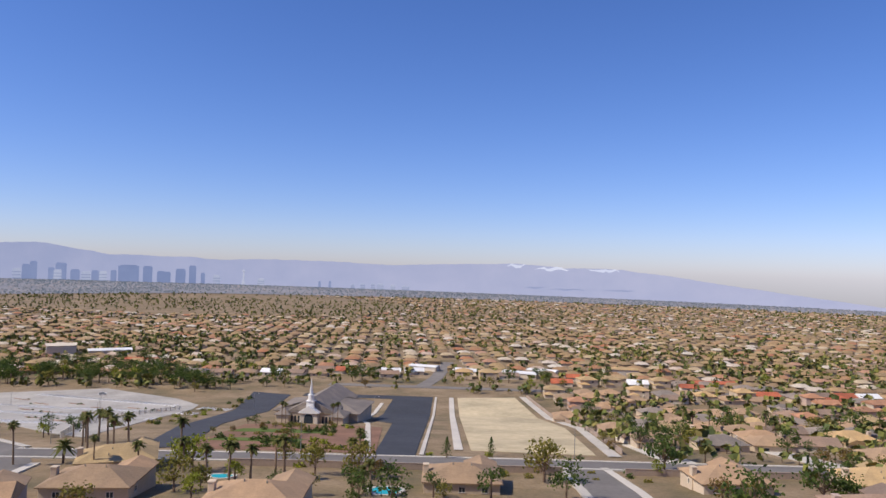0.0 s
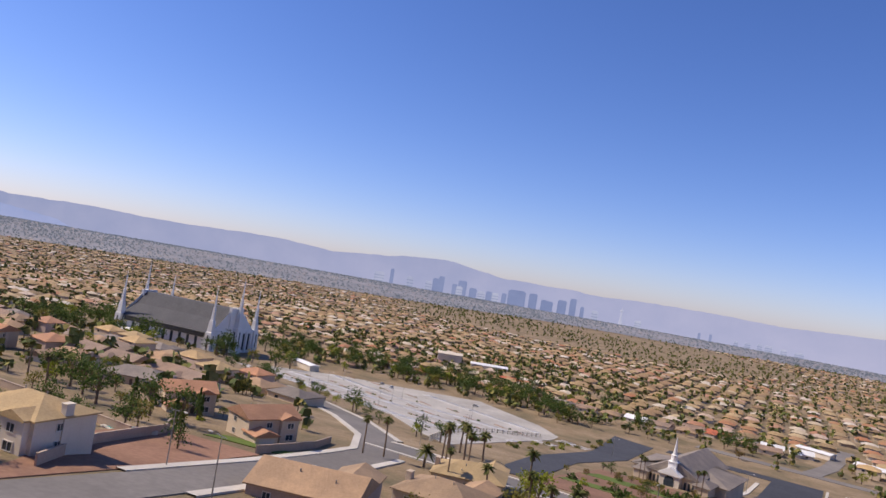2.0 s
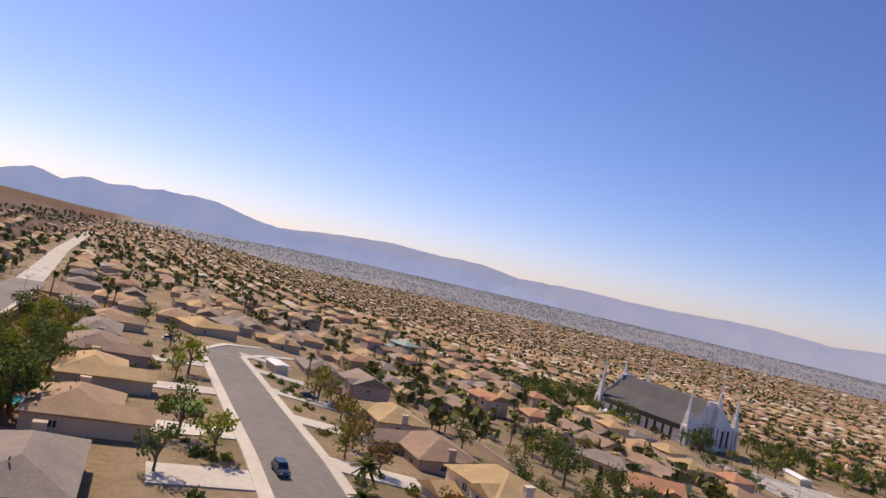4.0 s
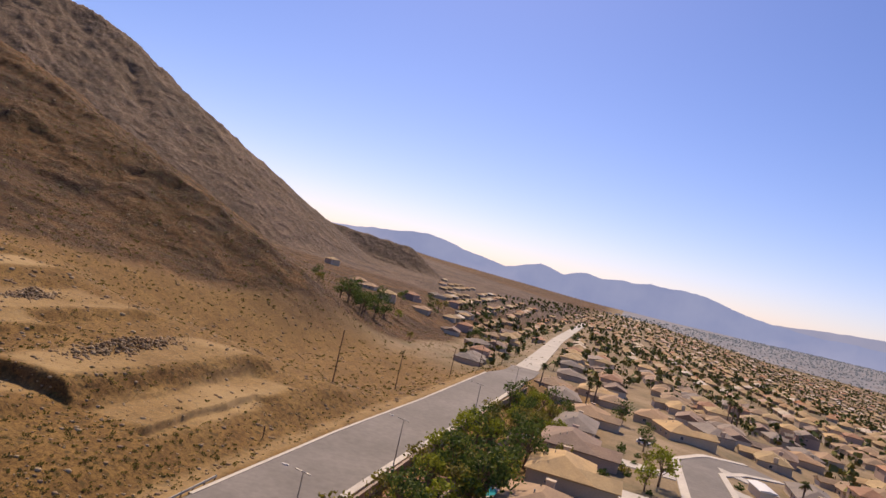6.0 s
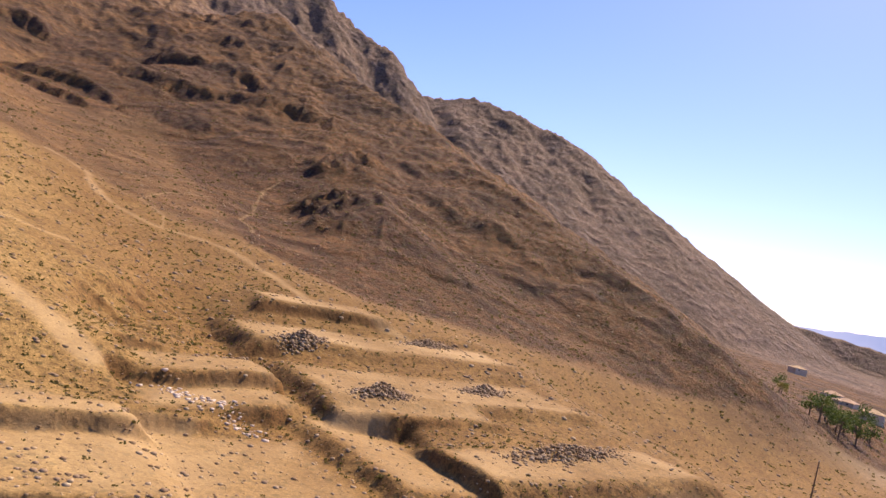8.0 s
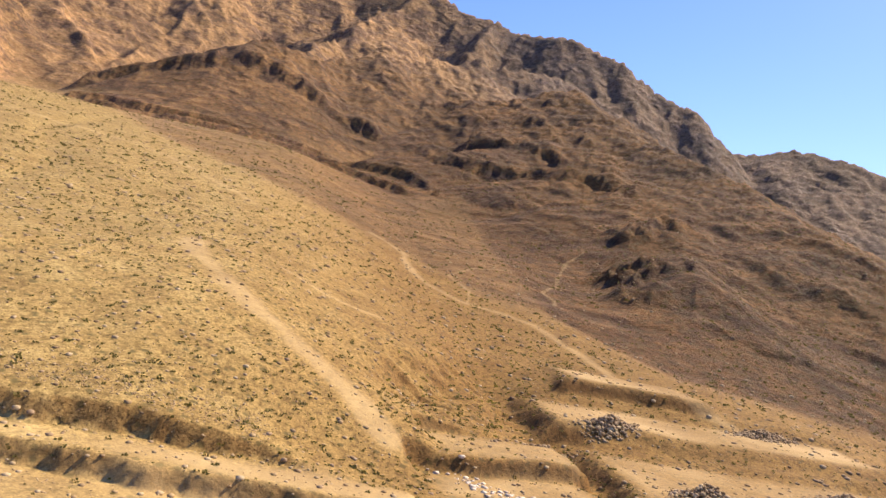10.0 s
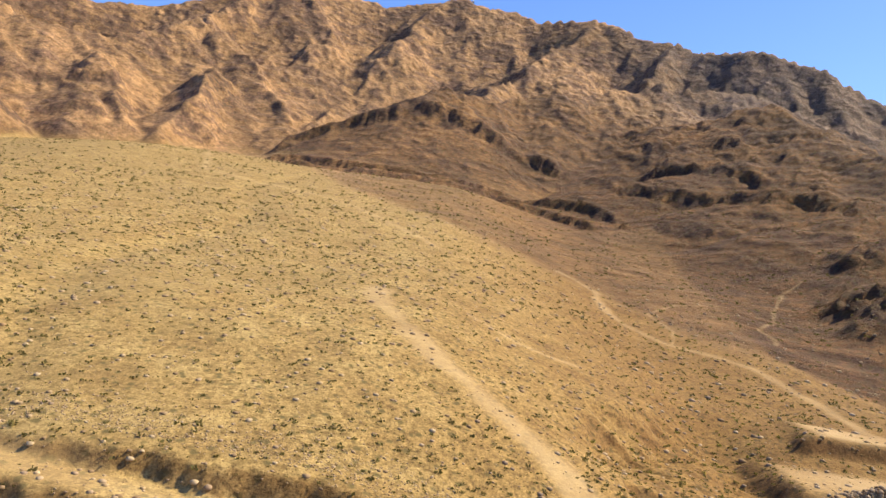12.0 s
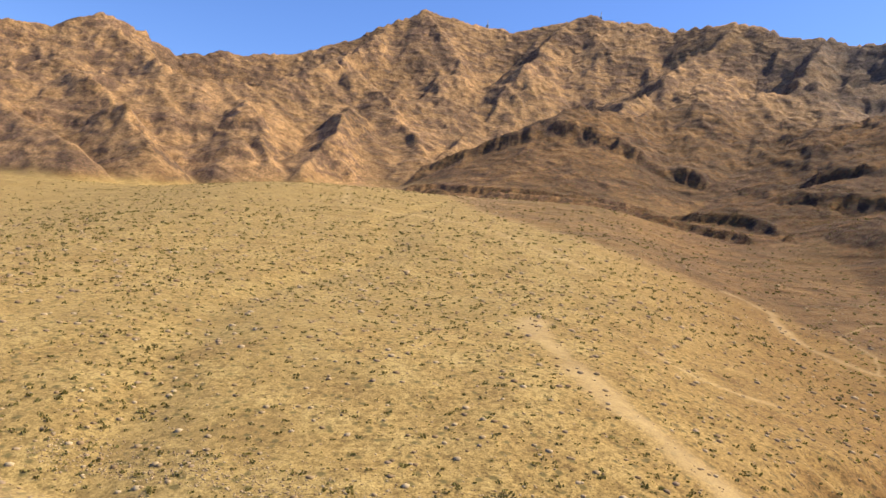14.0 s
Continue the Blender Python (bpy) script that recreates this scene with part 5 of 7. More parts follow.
TEAL = surface("weathered_teal", (0.25, 0.33, 0.3), (0.33, 0.41, 0.37), 2)
PAINT_WHITE = surface("white_paint", (0.72, 0.72, 0.7), (0.8, 0.8, 0.78), 2, 0.6)
RED_ROOF = tile_roof("red_tiles", (0.4, 0.11, 0.06), (0.5, 0.17, 0.09))
PLAIN = [
    plain_house_kind("beige house with a tan roof among trees", 15, 12, 1, TAN, BEIGE, True),
    plain_house_kind("beige house with a brown roof in the valley", 16, 11, 1, BROWN, CREAM, False),
    plain_house_kind("two-storey tan house with a rust roof", 13, 11, 2, RUST, PINK, True),
    plain_house_kind("cream house with a low red roof", 17, 11, 1, RED_ROOF, CREAM, False),
    plain_house_kind("pale house with a white roof", 16, 12, 1, PAINT_WHITE, CREAM, False),
    plain_house_kind("two-storey beige house with an ochre roof", 14, 12, 2, OCHRE, BEIGE, True),
    plain_house_kind("house with a grey roof beside the slope", 17, 12, 1, GREY, BEIGE, True),
]
TEAL_HOUSE = plain_house_kind("weathered teal house with a pale roof", 18, 13, 2, TEAL, TEAL, True)
TEAL_HOUSE.matrix_basis = pose(-330, 140, ground_z(-330, 140), 0, 0, 15)

taken = [(o.matrix_basis.translation.x, o.matrix_basis.translation.y, 9) for o in scene.collection.objects if o.name.startswith("house") and o.parent is None and o.matrix_basis.translation.length > 20]
taken += [(-333, 304, 80), (-290, 262, 52), (-345, 250, 40), (-42, 256, 40), (-180, 290, 90), (-120, 250, 40), (-75, 270, 30), (-10, 260, 22), (22, 190, 24), (24, 250, 26), (24, 320, 26), (-330, 140, 16)]
STREETS = (S1, MAIN, EW, CST, HILL_ROAD, ((-60, 392), (160, 392)), ((-10, 388), (6, 520)))


def free_spot(x, y, room):
    if any((x - a) ** 2 + (y - b) ** 2 < (c + room - 6) ** 2 for a, b, c in taken):
        return False
    p = (np.array([x]), np.array([y]))
    return all(line_gap(*p, s)[0] > room * 0.9 for s in STREETS)


r5 = random.Random(11)
spots = []
turned = radians(4)
for i in range(-100, 60):
    for j in range(-44, 92):
        u, v = i * 14 + r5.uniform(-1.6, 1.6), (j // 2) * 41 + (16 if j % 2 else 0) + r5.uniform(-2, 2)
        x, y = u * math.cos(turned) - v * math.sin(turned), u * math.sin(turned) + v * math.cos(turned) + 20
        az = math.degrees(math.atan2(-(x + 10), y - 10))
        far = math.hypot(x + 10, y - 10)
        if far < 190 or far > 950 or not -42 < az < 112:
            continue
        if y < 0 and (x > -300 or y < -0.30 * -x + 40):
            continue
        if -112 < x < 48 and 150 < y < 372 or y < 0 and r5.random() < 0.4:
            continue
        if free_spot(x, y, 10.5) and r5.random() < 0.86 and not (-270 < x < 60 and 372 < y < 410):
            spots.append((far, x, y, (0 if j % 2 else 180) + r5.uniform(-8, 8)))
for x, y in ((-428, -104), (-370, -54), (-450, -150), (-405, -120), (-395, -75), (-480, -130), (-520, -100), (-500, -62), (-560, -120), (-440, -60), (-610, -150), (-650, -110), (-572, -235), (-700, -160), (-620, -80), (-480, -170)):
    spots.append((300, x, y, r5.uniform(0, 360)))
spots.sort()
used = set()
weights = (0, 0, 0, 0, 1, 1, 1, 2, 3, 4, 5, 5, 6, 6, 6)
for far, x, y, turn in spots[:270]:
    k = r5.choice(weights)
    k = 0 if k in (3, 4) and far < 400 else k
    ob = PLAIN[k] if k not in used else clone(PLAIN[k])
    used.add(k)
    ob.matrix_basis = pose(x, y, ground_z(x, y) + 0.2, 0, 0, turn)
    taken.append((x, y, 8))
beyond = [(x, y, turn, 0.68) for far, x, y, turn in spots[270:]]

# ---- the valley beyond, too many to tell apart ----
for ring, gap_u, gap_v, size in (((950, 1700), 14, 19, 0.55), ((1700, 3380), 21, 27, 0.56)):
    n = int(ring[1] / gap_u) + 2
    for i in range(-n, n):
        for j in range(-4, int(ring[1] / gap_v) + 2):
            x, y = (i + r5.uniform(-0.25, 0.25)) * gap_u, (j + r5.uniform(-0.2, 0.2)) * gap_v
            far = math.hypot(x, y)
            az = math.degrees(math.atan2(-x, y))
            if ring[0] <= far < ring[1] and -42 < az < 106 - far / 110 and math.sin(x / 310) + math.sin(y / 270 + x / 900) > -1.15 and r5.random() < (0.72 if ring[0] < 1000 else 0.4):
                beyond.append((x, y, r5.choice((0, 90, 180, 270)) + r5.uniform(-10, 10), size * r5.uniform(0.7, 1.35)))


def many(name, verts, faces, spots_xyz, turns, sizes, mat, parent, flip=None):
    """One mesh of many turned and scaled copies of a small shape."""
    v = np.array(verts, float)
    c, s = np.cos(turns)[:, None], np.sin(turns)[:, None]
    sx = sizes[:, None] if sizes.ndim == 1 else sizes[:, :1]
    sy = sizes[:, None] if sizes.ndim == 1 else sizes[:, 1:2]
    sz = sizes[:, None] if sizes.ndim == 1 else sizes[:, 2:3]
    x, y, z = v[:, 0] * sx, v[:, 1] * sy, v[:, 2] * sz
    p = np.stack([x * c - y * s + spots_xyz[:, :1], x * s + y * c + spots_xyz[:, 1:2], z + spots_xyz[:, 2:3]], -1).reshape(-1, 3)
    n, k = len(spots_xyz), len(v)
    me = bpy.data.meshes.new(name)
    size = len(faces[0])
    f = (np.array(faces)[None] + (np.arange(n) * k)[:, None, None]).reshape(-1, size)
    me.vertices.add(len(p))
    me.vertices.foreach_set("co", p.ravel())
    me.loops.add(f.size)
    me.loops.foreach_set("vertex_index", f.ravel().astype(np.int32))
    me.polygons.add(len(f))
    me.polygons.foreach_set("loop_start", np.arange(0, f.size, size, dtype=np.int32))
    me.update(calc_edges=True)
    me.materials.append(mat)
    ob = new(name, me)
    ob.parent = parent
    return ob


FAR_WALLS = islands("far_walls", (0.28, 0.21, 0.125), (0.37, 0.28, 0.17), (0.45, 0.36, 0.24), (0.24, 0.18, 0.12), (0.56, 0.48, 0.38))
FAR_ROOFS = islands("far_roofs", (0.31, 0.215, 0.11), (0.39, 0.275, 0.135), (0.24, 0.17, 0.1), (0.37, 0.23, 0.115), (0.45, 0.335, 0.18), (0.58, 0.52, 0.42), (0.38, 0.17, 0.085), (0.35, 0.255, 0.14))
FAR_RIM = 1750.0
b = np.array(beyond)
b_far = np.hypot(b[:, 0] + 18, b[:, 1] - 6) > FAR_RIM
xyz = np.stack([b[:, 0], b[:, 1], land(b[:, 0], b[:, 1], False)[0] - 0.3], -1)
far_town = tagged(empty("distant_houses"), "countless tan roofs of the valley town", "houses", kind="stuff")
dim_town = tagged(empty("backdrop_houses"), "hazy roofs along the far valley floor", "houses", kind="stuff")
# beyond FAR_RIM walls and roofs glow with the haze put into their colour
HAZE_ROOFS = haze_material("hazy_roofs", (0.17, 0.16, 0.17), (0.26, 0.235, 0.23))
quads = ((0, 1, 5, 4), (1, 2, 6, 5), (2, 3, 7, 6), (3, 0, 4, 7))
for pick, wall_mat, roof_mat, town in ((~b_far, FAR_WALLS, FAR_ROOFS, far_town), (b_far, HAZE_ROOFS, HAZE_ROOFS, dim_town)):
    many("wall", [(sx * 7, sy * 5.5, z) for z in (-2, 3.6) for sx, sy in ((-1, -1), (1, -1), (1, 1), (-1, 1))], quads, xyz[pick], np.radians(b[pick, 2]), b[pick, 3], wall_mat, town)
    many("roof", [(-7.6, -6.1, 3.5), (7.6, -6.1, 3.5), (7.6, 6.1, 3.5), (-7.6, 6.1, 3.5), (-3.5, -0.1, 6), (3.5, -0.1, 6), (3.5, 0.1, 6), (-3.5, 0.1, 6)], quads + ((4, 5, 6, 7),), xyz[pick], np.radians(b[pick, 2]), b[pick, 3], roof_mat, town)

rf = np.random.RandomState(5)
tr = []
for lo, hi, n, size in ((150, 700, 8500, 0.64), (700, 1500, 11500, 0.56), (1500, 3400, 38000, 0.6)):
    far = np.sqrt(rf.uniform(lo * lo, hi * hi, n))
    az = np.radians(rf.uniform(-42, 104, n))
    x, y = -10 - far * np.sin(az), 10 + far * np.cos(az)
    keep = (rough_land(x, y, 260, 3, 61) > rf.uniform(-0.75, 0.35 if hi < 3000 else 0.1, n)) & (np.degrees(az) < 110 - far / 100)
    if hi == 700:
        keep &= ((y > 80) | (x < -300)) & (y > 0.28 * x + 40) & ~((x > -112) & (x < 48) & (y > 150) & (y < 372)) & ~((x > -270) & (x < -90) & (y > 170) & (y < 362)) & (np.hypot(x + 333, y - 304) > 60)
        for street in STREETS:
            keep &= line_gap(x, y, street) > 9
    tr += [(x[a], y[a], size * rf.uniform(0.6, 1.5)) for a in np.nonzero(keep)[0]]
tr = np.array(tr)
FAR_TREES = islands("far_trees", (0.08, 0.1, 0.03), (0.13, 0.15, 0.04), (0.18, 0.18, 0.045), (0.24, 0.19, 0.06), (0.2, 0.2, 0.045), (0.09, 0.115, 0.04))
# the far crowns' haze is painted as a dull blue-green emission
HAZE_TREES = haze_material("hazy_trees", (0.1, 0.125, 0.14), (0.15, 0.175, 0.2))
woods = tagged(empty("distant_trees"), "dark green trees scattered through the valley town", "trees", kind="stuff")
dim_woods = tagged(empty("backdrop_trees"), "hazy dark trees along the far valley floor", "trees", kind="stuff")
xyz = np.stack([tr[:, 0], tr[:, 1], land(tr[:, 0], tr[:, 1], False)[0]], -1)
out = np.hypot(tr[:, 0], tr[:, 1])
for form in range(6):
    fr = random.Random(40 + form)
    verts, faces = [], []
    band = form // 2
    for k in range((10, 6, 4)[band]):
        p = Vector((fr.gauss(0, 1), fr.gauss(0, 1), fr.gauss(0, 1))).normalized() * fr.uniform(0.5, 1.0)
        c = Vector((p.x * 2.6, p.y * 2.6, 3.6 + p.z * (2.4 + form % 2)))
        a = Vector((fr.gauss(0, 1), fr.gauss(0, 1), fr.gauss(0, 1))).normalized()
        e = a.orthogonal().normalized() * (1.75, 2.1, 2.5)[band]
        g = a.cross(e)
        faces.append(tuple(range(len(verts), len(verts) + 4)))
        verts += [c + e, c + g * 0.8, c - e * 0.9, c - g]
    pick = (np.arange(len(tr)) % 2 == form % 2) & (out > (0, 700, FAR_RIM)[band]) & (out <= (700, FAR_RIM, 9000)[band])
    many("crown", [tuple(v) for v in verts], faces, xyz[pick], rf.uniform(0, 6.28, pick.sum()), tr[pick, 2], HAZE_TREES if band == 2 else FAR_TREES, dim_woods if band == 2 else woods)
pick = out <= 700
many("trunk", [(math.cos(a) * q, math.sin(a) * q, z) for z, q in ((-1, 0.3), (3.6, 0.15)) for a in (0, 2.1, 4.2)], ((0, 1, 4, 3), (1, 2, 5, 4), (2, 0, 3, 5)), xyz[pick], rf.uniform(0, 6.28, pick.sum()), tr[pick, 2], BARK, woods)

# a sheet added over the far valley floor, haze put into its glowing colour
az, rr = np.radians(np.arange(-52, 92, 1.0)), np.linspace(FAR_RIM, 3470, 44)
a, r = np.meshgrid(az, rr)
x, y = -18 - r * np.sin(a), 6 + r * np.cos(a)
verts = np.stack([x, y, land(x, y, False)[0] + 1.2], -1).reshape(-1, 3)
idx = np.arange(a.size).reshape(a.shape)
faces = np.stack([idx[:-1, :-1], idx[1:, :-1], idx[1:, 1:], idx[:-1, 1:]], -1).reshape(-1, 4)
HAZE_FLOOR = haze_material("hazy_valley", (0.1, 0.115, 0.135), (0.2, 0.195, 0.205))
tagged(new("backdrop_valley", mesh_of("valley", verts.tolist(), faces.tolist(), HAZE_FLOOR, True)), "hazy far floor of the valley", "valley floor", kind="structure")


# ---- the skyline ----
# the towers' blue and pale tones are haze painted as emission, no lit windows
HAZE_TOWER = haze_material("hazy_tower", (0.2, 0.25, 0.41), (0.26, 0.31, 0.48))
HAZE_TOWER_PALE = haze_material("pale_tower", (0.4, 0.43, 0.56), (0.5, 0.52, 0.62))


HAZE_TOWER_BAND = haze_material("tower_bands", (0.2, 0.25, 0.42), (0.27, 0.32, 0.48))


def tower(az, top, wide, mat, far=3220, label="hazy blue hotel tower on the far skyline", steps=1):
    x, y, z = polar(az, np.interp(az, EDGE_AZ, EDGE_EL) - 0.15, far)
    tall = far * math.tan(radians(top)) + 27.5 - z
    ob = tagged(empty("tower_block", x, y, z, az), label, "tower", "hotel towers on the skyline")
    w = far * math.tan(radians(wide)) / 2
    bm = bmesh.new()
    box(bm, -w, w, -12, 12, -30, tall)
    part("shaft", bm, mat, ob)
    bm = bmesh.new()
    box(bm, -w * 0.8, w * 0.8, -10, 10, tall, tall + 4)
    part("crown_storey", bm, mat, ob)
    for k in range(1, 4):
        bm = bmesh.new()
        box(bm, -w * 1.01, w * 1.01, -12.4, -12.0, tall * k / 4, tall * k / 4 + 3)
        part("floor_band", bm, HAZE_TOWER_BAND, ob)


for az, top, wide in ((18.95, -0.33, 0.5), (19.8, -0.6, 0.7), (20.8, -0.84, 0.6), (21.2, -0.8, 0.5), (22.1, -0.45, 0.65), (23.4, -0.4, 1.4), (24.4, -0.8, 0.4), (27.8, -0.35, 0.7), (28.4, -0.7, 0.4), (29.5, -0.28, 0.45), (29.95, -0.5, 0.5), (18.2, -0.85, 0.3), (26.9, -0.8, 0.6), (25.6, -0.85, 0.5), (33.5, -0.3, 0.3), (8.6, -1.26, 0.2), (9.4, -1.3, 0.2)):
    tower(az, top, wide, HAZE_TOWER)
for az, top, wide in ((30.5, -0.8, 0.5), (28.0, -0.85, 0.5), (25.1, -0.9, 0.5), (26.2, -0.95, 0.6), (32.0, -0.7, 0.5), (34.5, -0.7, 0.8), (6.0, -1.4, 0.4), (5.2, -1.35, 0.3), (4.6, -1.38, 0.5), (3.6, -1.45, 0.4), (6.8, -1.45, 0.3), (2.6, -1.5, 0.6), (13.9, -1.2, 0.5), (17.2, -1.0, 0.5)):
    tower(az, top, wide, HAZE_TOWER_PALE, 3200, "pale hazy block on the far skyline")

needle = tagged(empty("observation_tower", *polar(15.2, -1.4, 3190)), "pale hazy slender observation tower on the far skyline", "tower")
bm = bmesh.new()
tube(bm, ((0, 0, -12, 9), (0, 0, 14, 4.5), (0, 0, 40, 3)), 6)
part("shaft", bm, HAZE_TOWER_PALE, needle)
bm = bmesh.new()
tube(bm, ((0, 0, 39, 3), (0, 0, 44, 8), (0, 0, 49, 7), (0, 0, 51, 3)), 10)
part("pod", bm, HAZE_TOWER_PALE, needle)
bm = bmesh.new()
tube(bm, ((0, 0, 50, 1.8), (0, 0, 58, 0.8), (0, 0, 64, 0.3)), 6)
part("mast", bm, HAZE_TOWER_PALE, needle)
# snow whose distance haze is put into a pale blue emission
SNOW = haze_material("hazy_snow", (0.62, 0.66, 0.8), (0.75, 0.77, 0.86))
for az, el, wide in ((-6.2, 0.42, 0.9), (-9.0, 0.2, 1.7), (-13.0, 0.2, 1.5)):
    verts, faces = [], []
    for i in range(15):
        a = az + wide * (i / 14 - 0.5) * 1.6
        e = el + 0.10 * wavy(np.array([a * 5.0]), np.array([3.0]), 2)[0]
        h = 0.13 * math.sin(math.pi * (i + 0.4) / 14.8)
        verts += [polar(a, e + h, 3320), polar(a, e - h * 0.7 + 0.06 * wavy(np.array([a * 9.0]), np.array([1.0]), 4)[0], 3318), polar(a, e, 3325)]
        if i:
            faces += [(i * 3 - 3, i * 3, i * 3 + 1, i * 3 - 2)]
    tagged(new("backdrop_snow", mesh_of("snow", verts, faces, SNOW)), "snow field on the far mountain crest", "snow", kind="structure")


# ---- plants near by ----
TREES = [
    tree_kind("broad garden tree with dark green leaves", 7.5, 4.2, LEAF_DARK, seed=1),
    tree_kind("olive-green desert tree with a loose crown", 6.0, 4.0, LEAF_OLIVE, seed=2, count=360),
    tree_kind("young tree in fresh lime-green leaf", 6.5, 3.6, LEAF_LIME, seed=3),
    tree_kind("small tree with rusty brown leaves", 5.0, 3.2, LEAF_RUST, seed=4, count=320),
    tree_kind("large dark shade tree behind a house", 10.5, 5.6, LEAF_DARK, lobes=13, count=520, size=0.37, seed=5),
]
PINES = [pine_kind("dark green pine in a back yard", 10, 3.4, LEAF_DARK, 6), pine_kind("slim dark cypress beside a house", 8, 1.1, LEAF_DARK, 7)]
PALMS = [
    palm_kind("tall slender fan palm with a skirt of dead fronds", 11, 2.0, 1),
    palm_kind("fan palm with a round green crown", 8, 2.1, 2),
    palm_kind("short bushy palm beside a garden wall", 3.5, 2.6, 3, False),
]
SHRUBS = [
    shrub_kind("rounded dark green garden shrub", 1.3, 1.2, LEAF_DARK, 1),
    shrub_kind("rounded yellow-green garden shrub", 1.1, 1.1, LEAF_LIME, 2),
    shrub_kind("dry olive shrub in gravel", 1.2, 1.3, LEAF_OLIVE, 3),
]
placed = set()


def plant(kinds, k, x, y, scale=1.0, turn=None):
    kind = kinds[k]
    key = kind.name
    scale *= 1.3 if kinds is TREES else 1.12
    ob = kind if key not in placed else clone(kind)
    placed.add(key)
    ob.matrix_basis = pose(x, y, ground_z(x, y), 0, 0, r6.uniform(0, 360) if turn is None else turn) @ Matrix.Scale(scale, 4)


r6 = random.Random(23)
# palms in the gardens and beside the chapel
for k, x, y, s in ((0, -67.5, 139, 1), (0, -64.5, 141, 1.05), (0, -62, 138, 0.95), (0, -60, 140, 1), (0, -70, 142, 0.9), (2, -70, 135, 1.2), (1, -50, 121, 0.9), (1, -34, 118, 1), (1, -31, 120, 0.9), (1, -38, 119, 0.9), (1, -28, 125, 1), (1, -26, 123, 1.1), (1, -16, 134, 0.9), (0, -15, 140, 0.8), (1, -13.5, 136, 0.8), (2, -12, 118, 1), (1, -10, 110, 0.8), (0, -47, 132, 1.0), (1, -45, 128, 0.9), (0, -50, 236, 0.75), (0, -51.5, 237, 0.8), (0, -35, 238, 0.75), (0, -33.5, 239, 0.8), (1, -82, 168, 1), (1, -80, 170, 1.1), (0, -60, 126, 0.7), (2, -83, 45, 1), (2, -72, 41.5, 0.9), (1, -172, 58, 0.9), (1, -147, 54, 0.8), (0, -80, 128, 0.8), (0, -77, 131, 0.85), (1, 92, 196, 1.1), (0, 100, 220, 1), (1, 104, 222, 1.1), (0, 80, 236, 1), (1, 84, 238, 1.1), (0, 88, 234, 0.9), (1, 140, 228, 1), (0, 142, 232, 1), (2, 132, 190, 1.2), (1, 60, 240, 1), (1, 168, 250, 1), (0, -300, 60, 1.2), (0, -302, 62, 1.1), (0, -305, 59, 1.2), (0, -308, 63, 1.0), (0, -312, 60, 1.1), (1, -240, 10, 1), (1, -246, 12, 1.1), (1, -232, -4, 1), (0, -150, 102, 0.8), (1, -140, 100, 0.9)):
    plant(PALMS, k, x, y, s)
# single trees
for k, x, y, s in ((2, -88, 29, 0.9), (2, -142, 29, 1.15), (3, -92, 50, 0.9), (3, -104, 50, 1), (1, -115, 52, 0.9), (3, -126, 54, 1), (1, -140, 53, 1.1), (1, -96, 46.5, 0.8), (3, -78, 54, 0.8), (2, -44, 130, 1.1), (2, -48, 134, 0.9), (1, -14, 128, 1.1), (1, -22, 130, 1), (2, -24, 140, 0.7), (1, -30, 143, 0.7), (1, 19, 128, 1.35), (4, 44, 140, 0.9), (0, 46, 146, 0.8), (4, 56, 178, 0.8), (0, 52, 186, 0.9), (1, 68, 192, 1.0), (4, 60, 200, 0.8), (3, 20, 136, 0.7), (4, -108, 100, 0.8), (4, -118, 96, 0.85), (0, -100, 100, 1), (1, -96, 88, 0.8), (4, -94, 84, 0.6), (4, -128, 100, 0.75), (4, -138, 104, 0.8), (0, -148, 106, 1), (3, 86, 160.5, 0.8), (3, 92, 162, 0.8), (1, 60, 250, 1), (4, 96, 240, 1), (0, 110, 240, 1), (1, 130, 250, 1.1), (4, 140, 240, 1), (0, 168, 240, 1), (1, -40, 110, 1), (0, -6, 100, 0.9), (4, 40, 92, 0.9)):
    plant(TREES, k, x, y, s)
for k, x, y, s in ((0, -103, 92, 0.9), (0, -88, 88, 0.8), (1, -109, 112, 0.9), (1, -106, 110, 0.8), (0, 12, 162, 0.55), (0, 2, 156, 0.6), (0, -82, 84, 0.7)):
    plant(PINES, k, x, y, s)
# a tree or two and some shrubs in every garden
gardens = [o.matrix_basis.copy() for o in scene.collection.objects if o.parent is None and o.name.split(".")[0] == "house" and o.matrix_basis.translation.length < 225]
for m in gardens:
    for n in range(4):
        side = r6.choice((-1, 1))
        p = m @ Vector((r6.uniform(-13, 13), side * r6.uniform(10, 15), 0)) if r6.random() < 0.6 else m @ Vector((side * r6.uniform(12, 15), r6.uniform(-9, 9), 0))
        here = (np.array([p.x]), np.array([p.y]))
        if any((p.x - a) ** 2 + (p.y - b) ** 2 < 81 for a, b, c in taken if c <= 9) or any(line_gap(*here, q)[0] < 7 for q in STREETS) or -100 < p.x < -68 and 44 < p.y < 60:
            continue
        if n < 2:
            plant(TREES, r6.choice((0, 1, 1, 2, 4, 3)), p.x, p.y, r6.uniform(0.45, 0.85))
        else:
            plant(SHRUBS, r6.choice((0, 1, 2)), p.x, p.y, r6.uniform(0.9, 1.8))
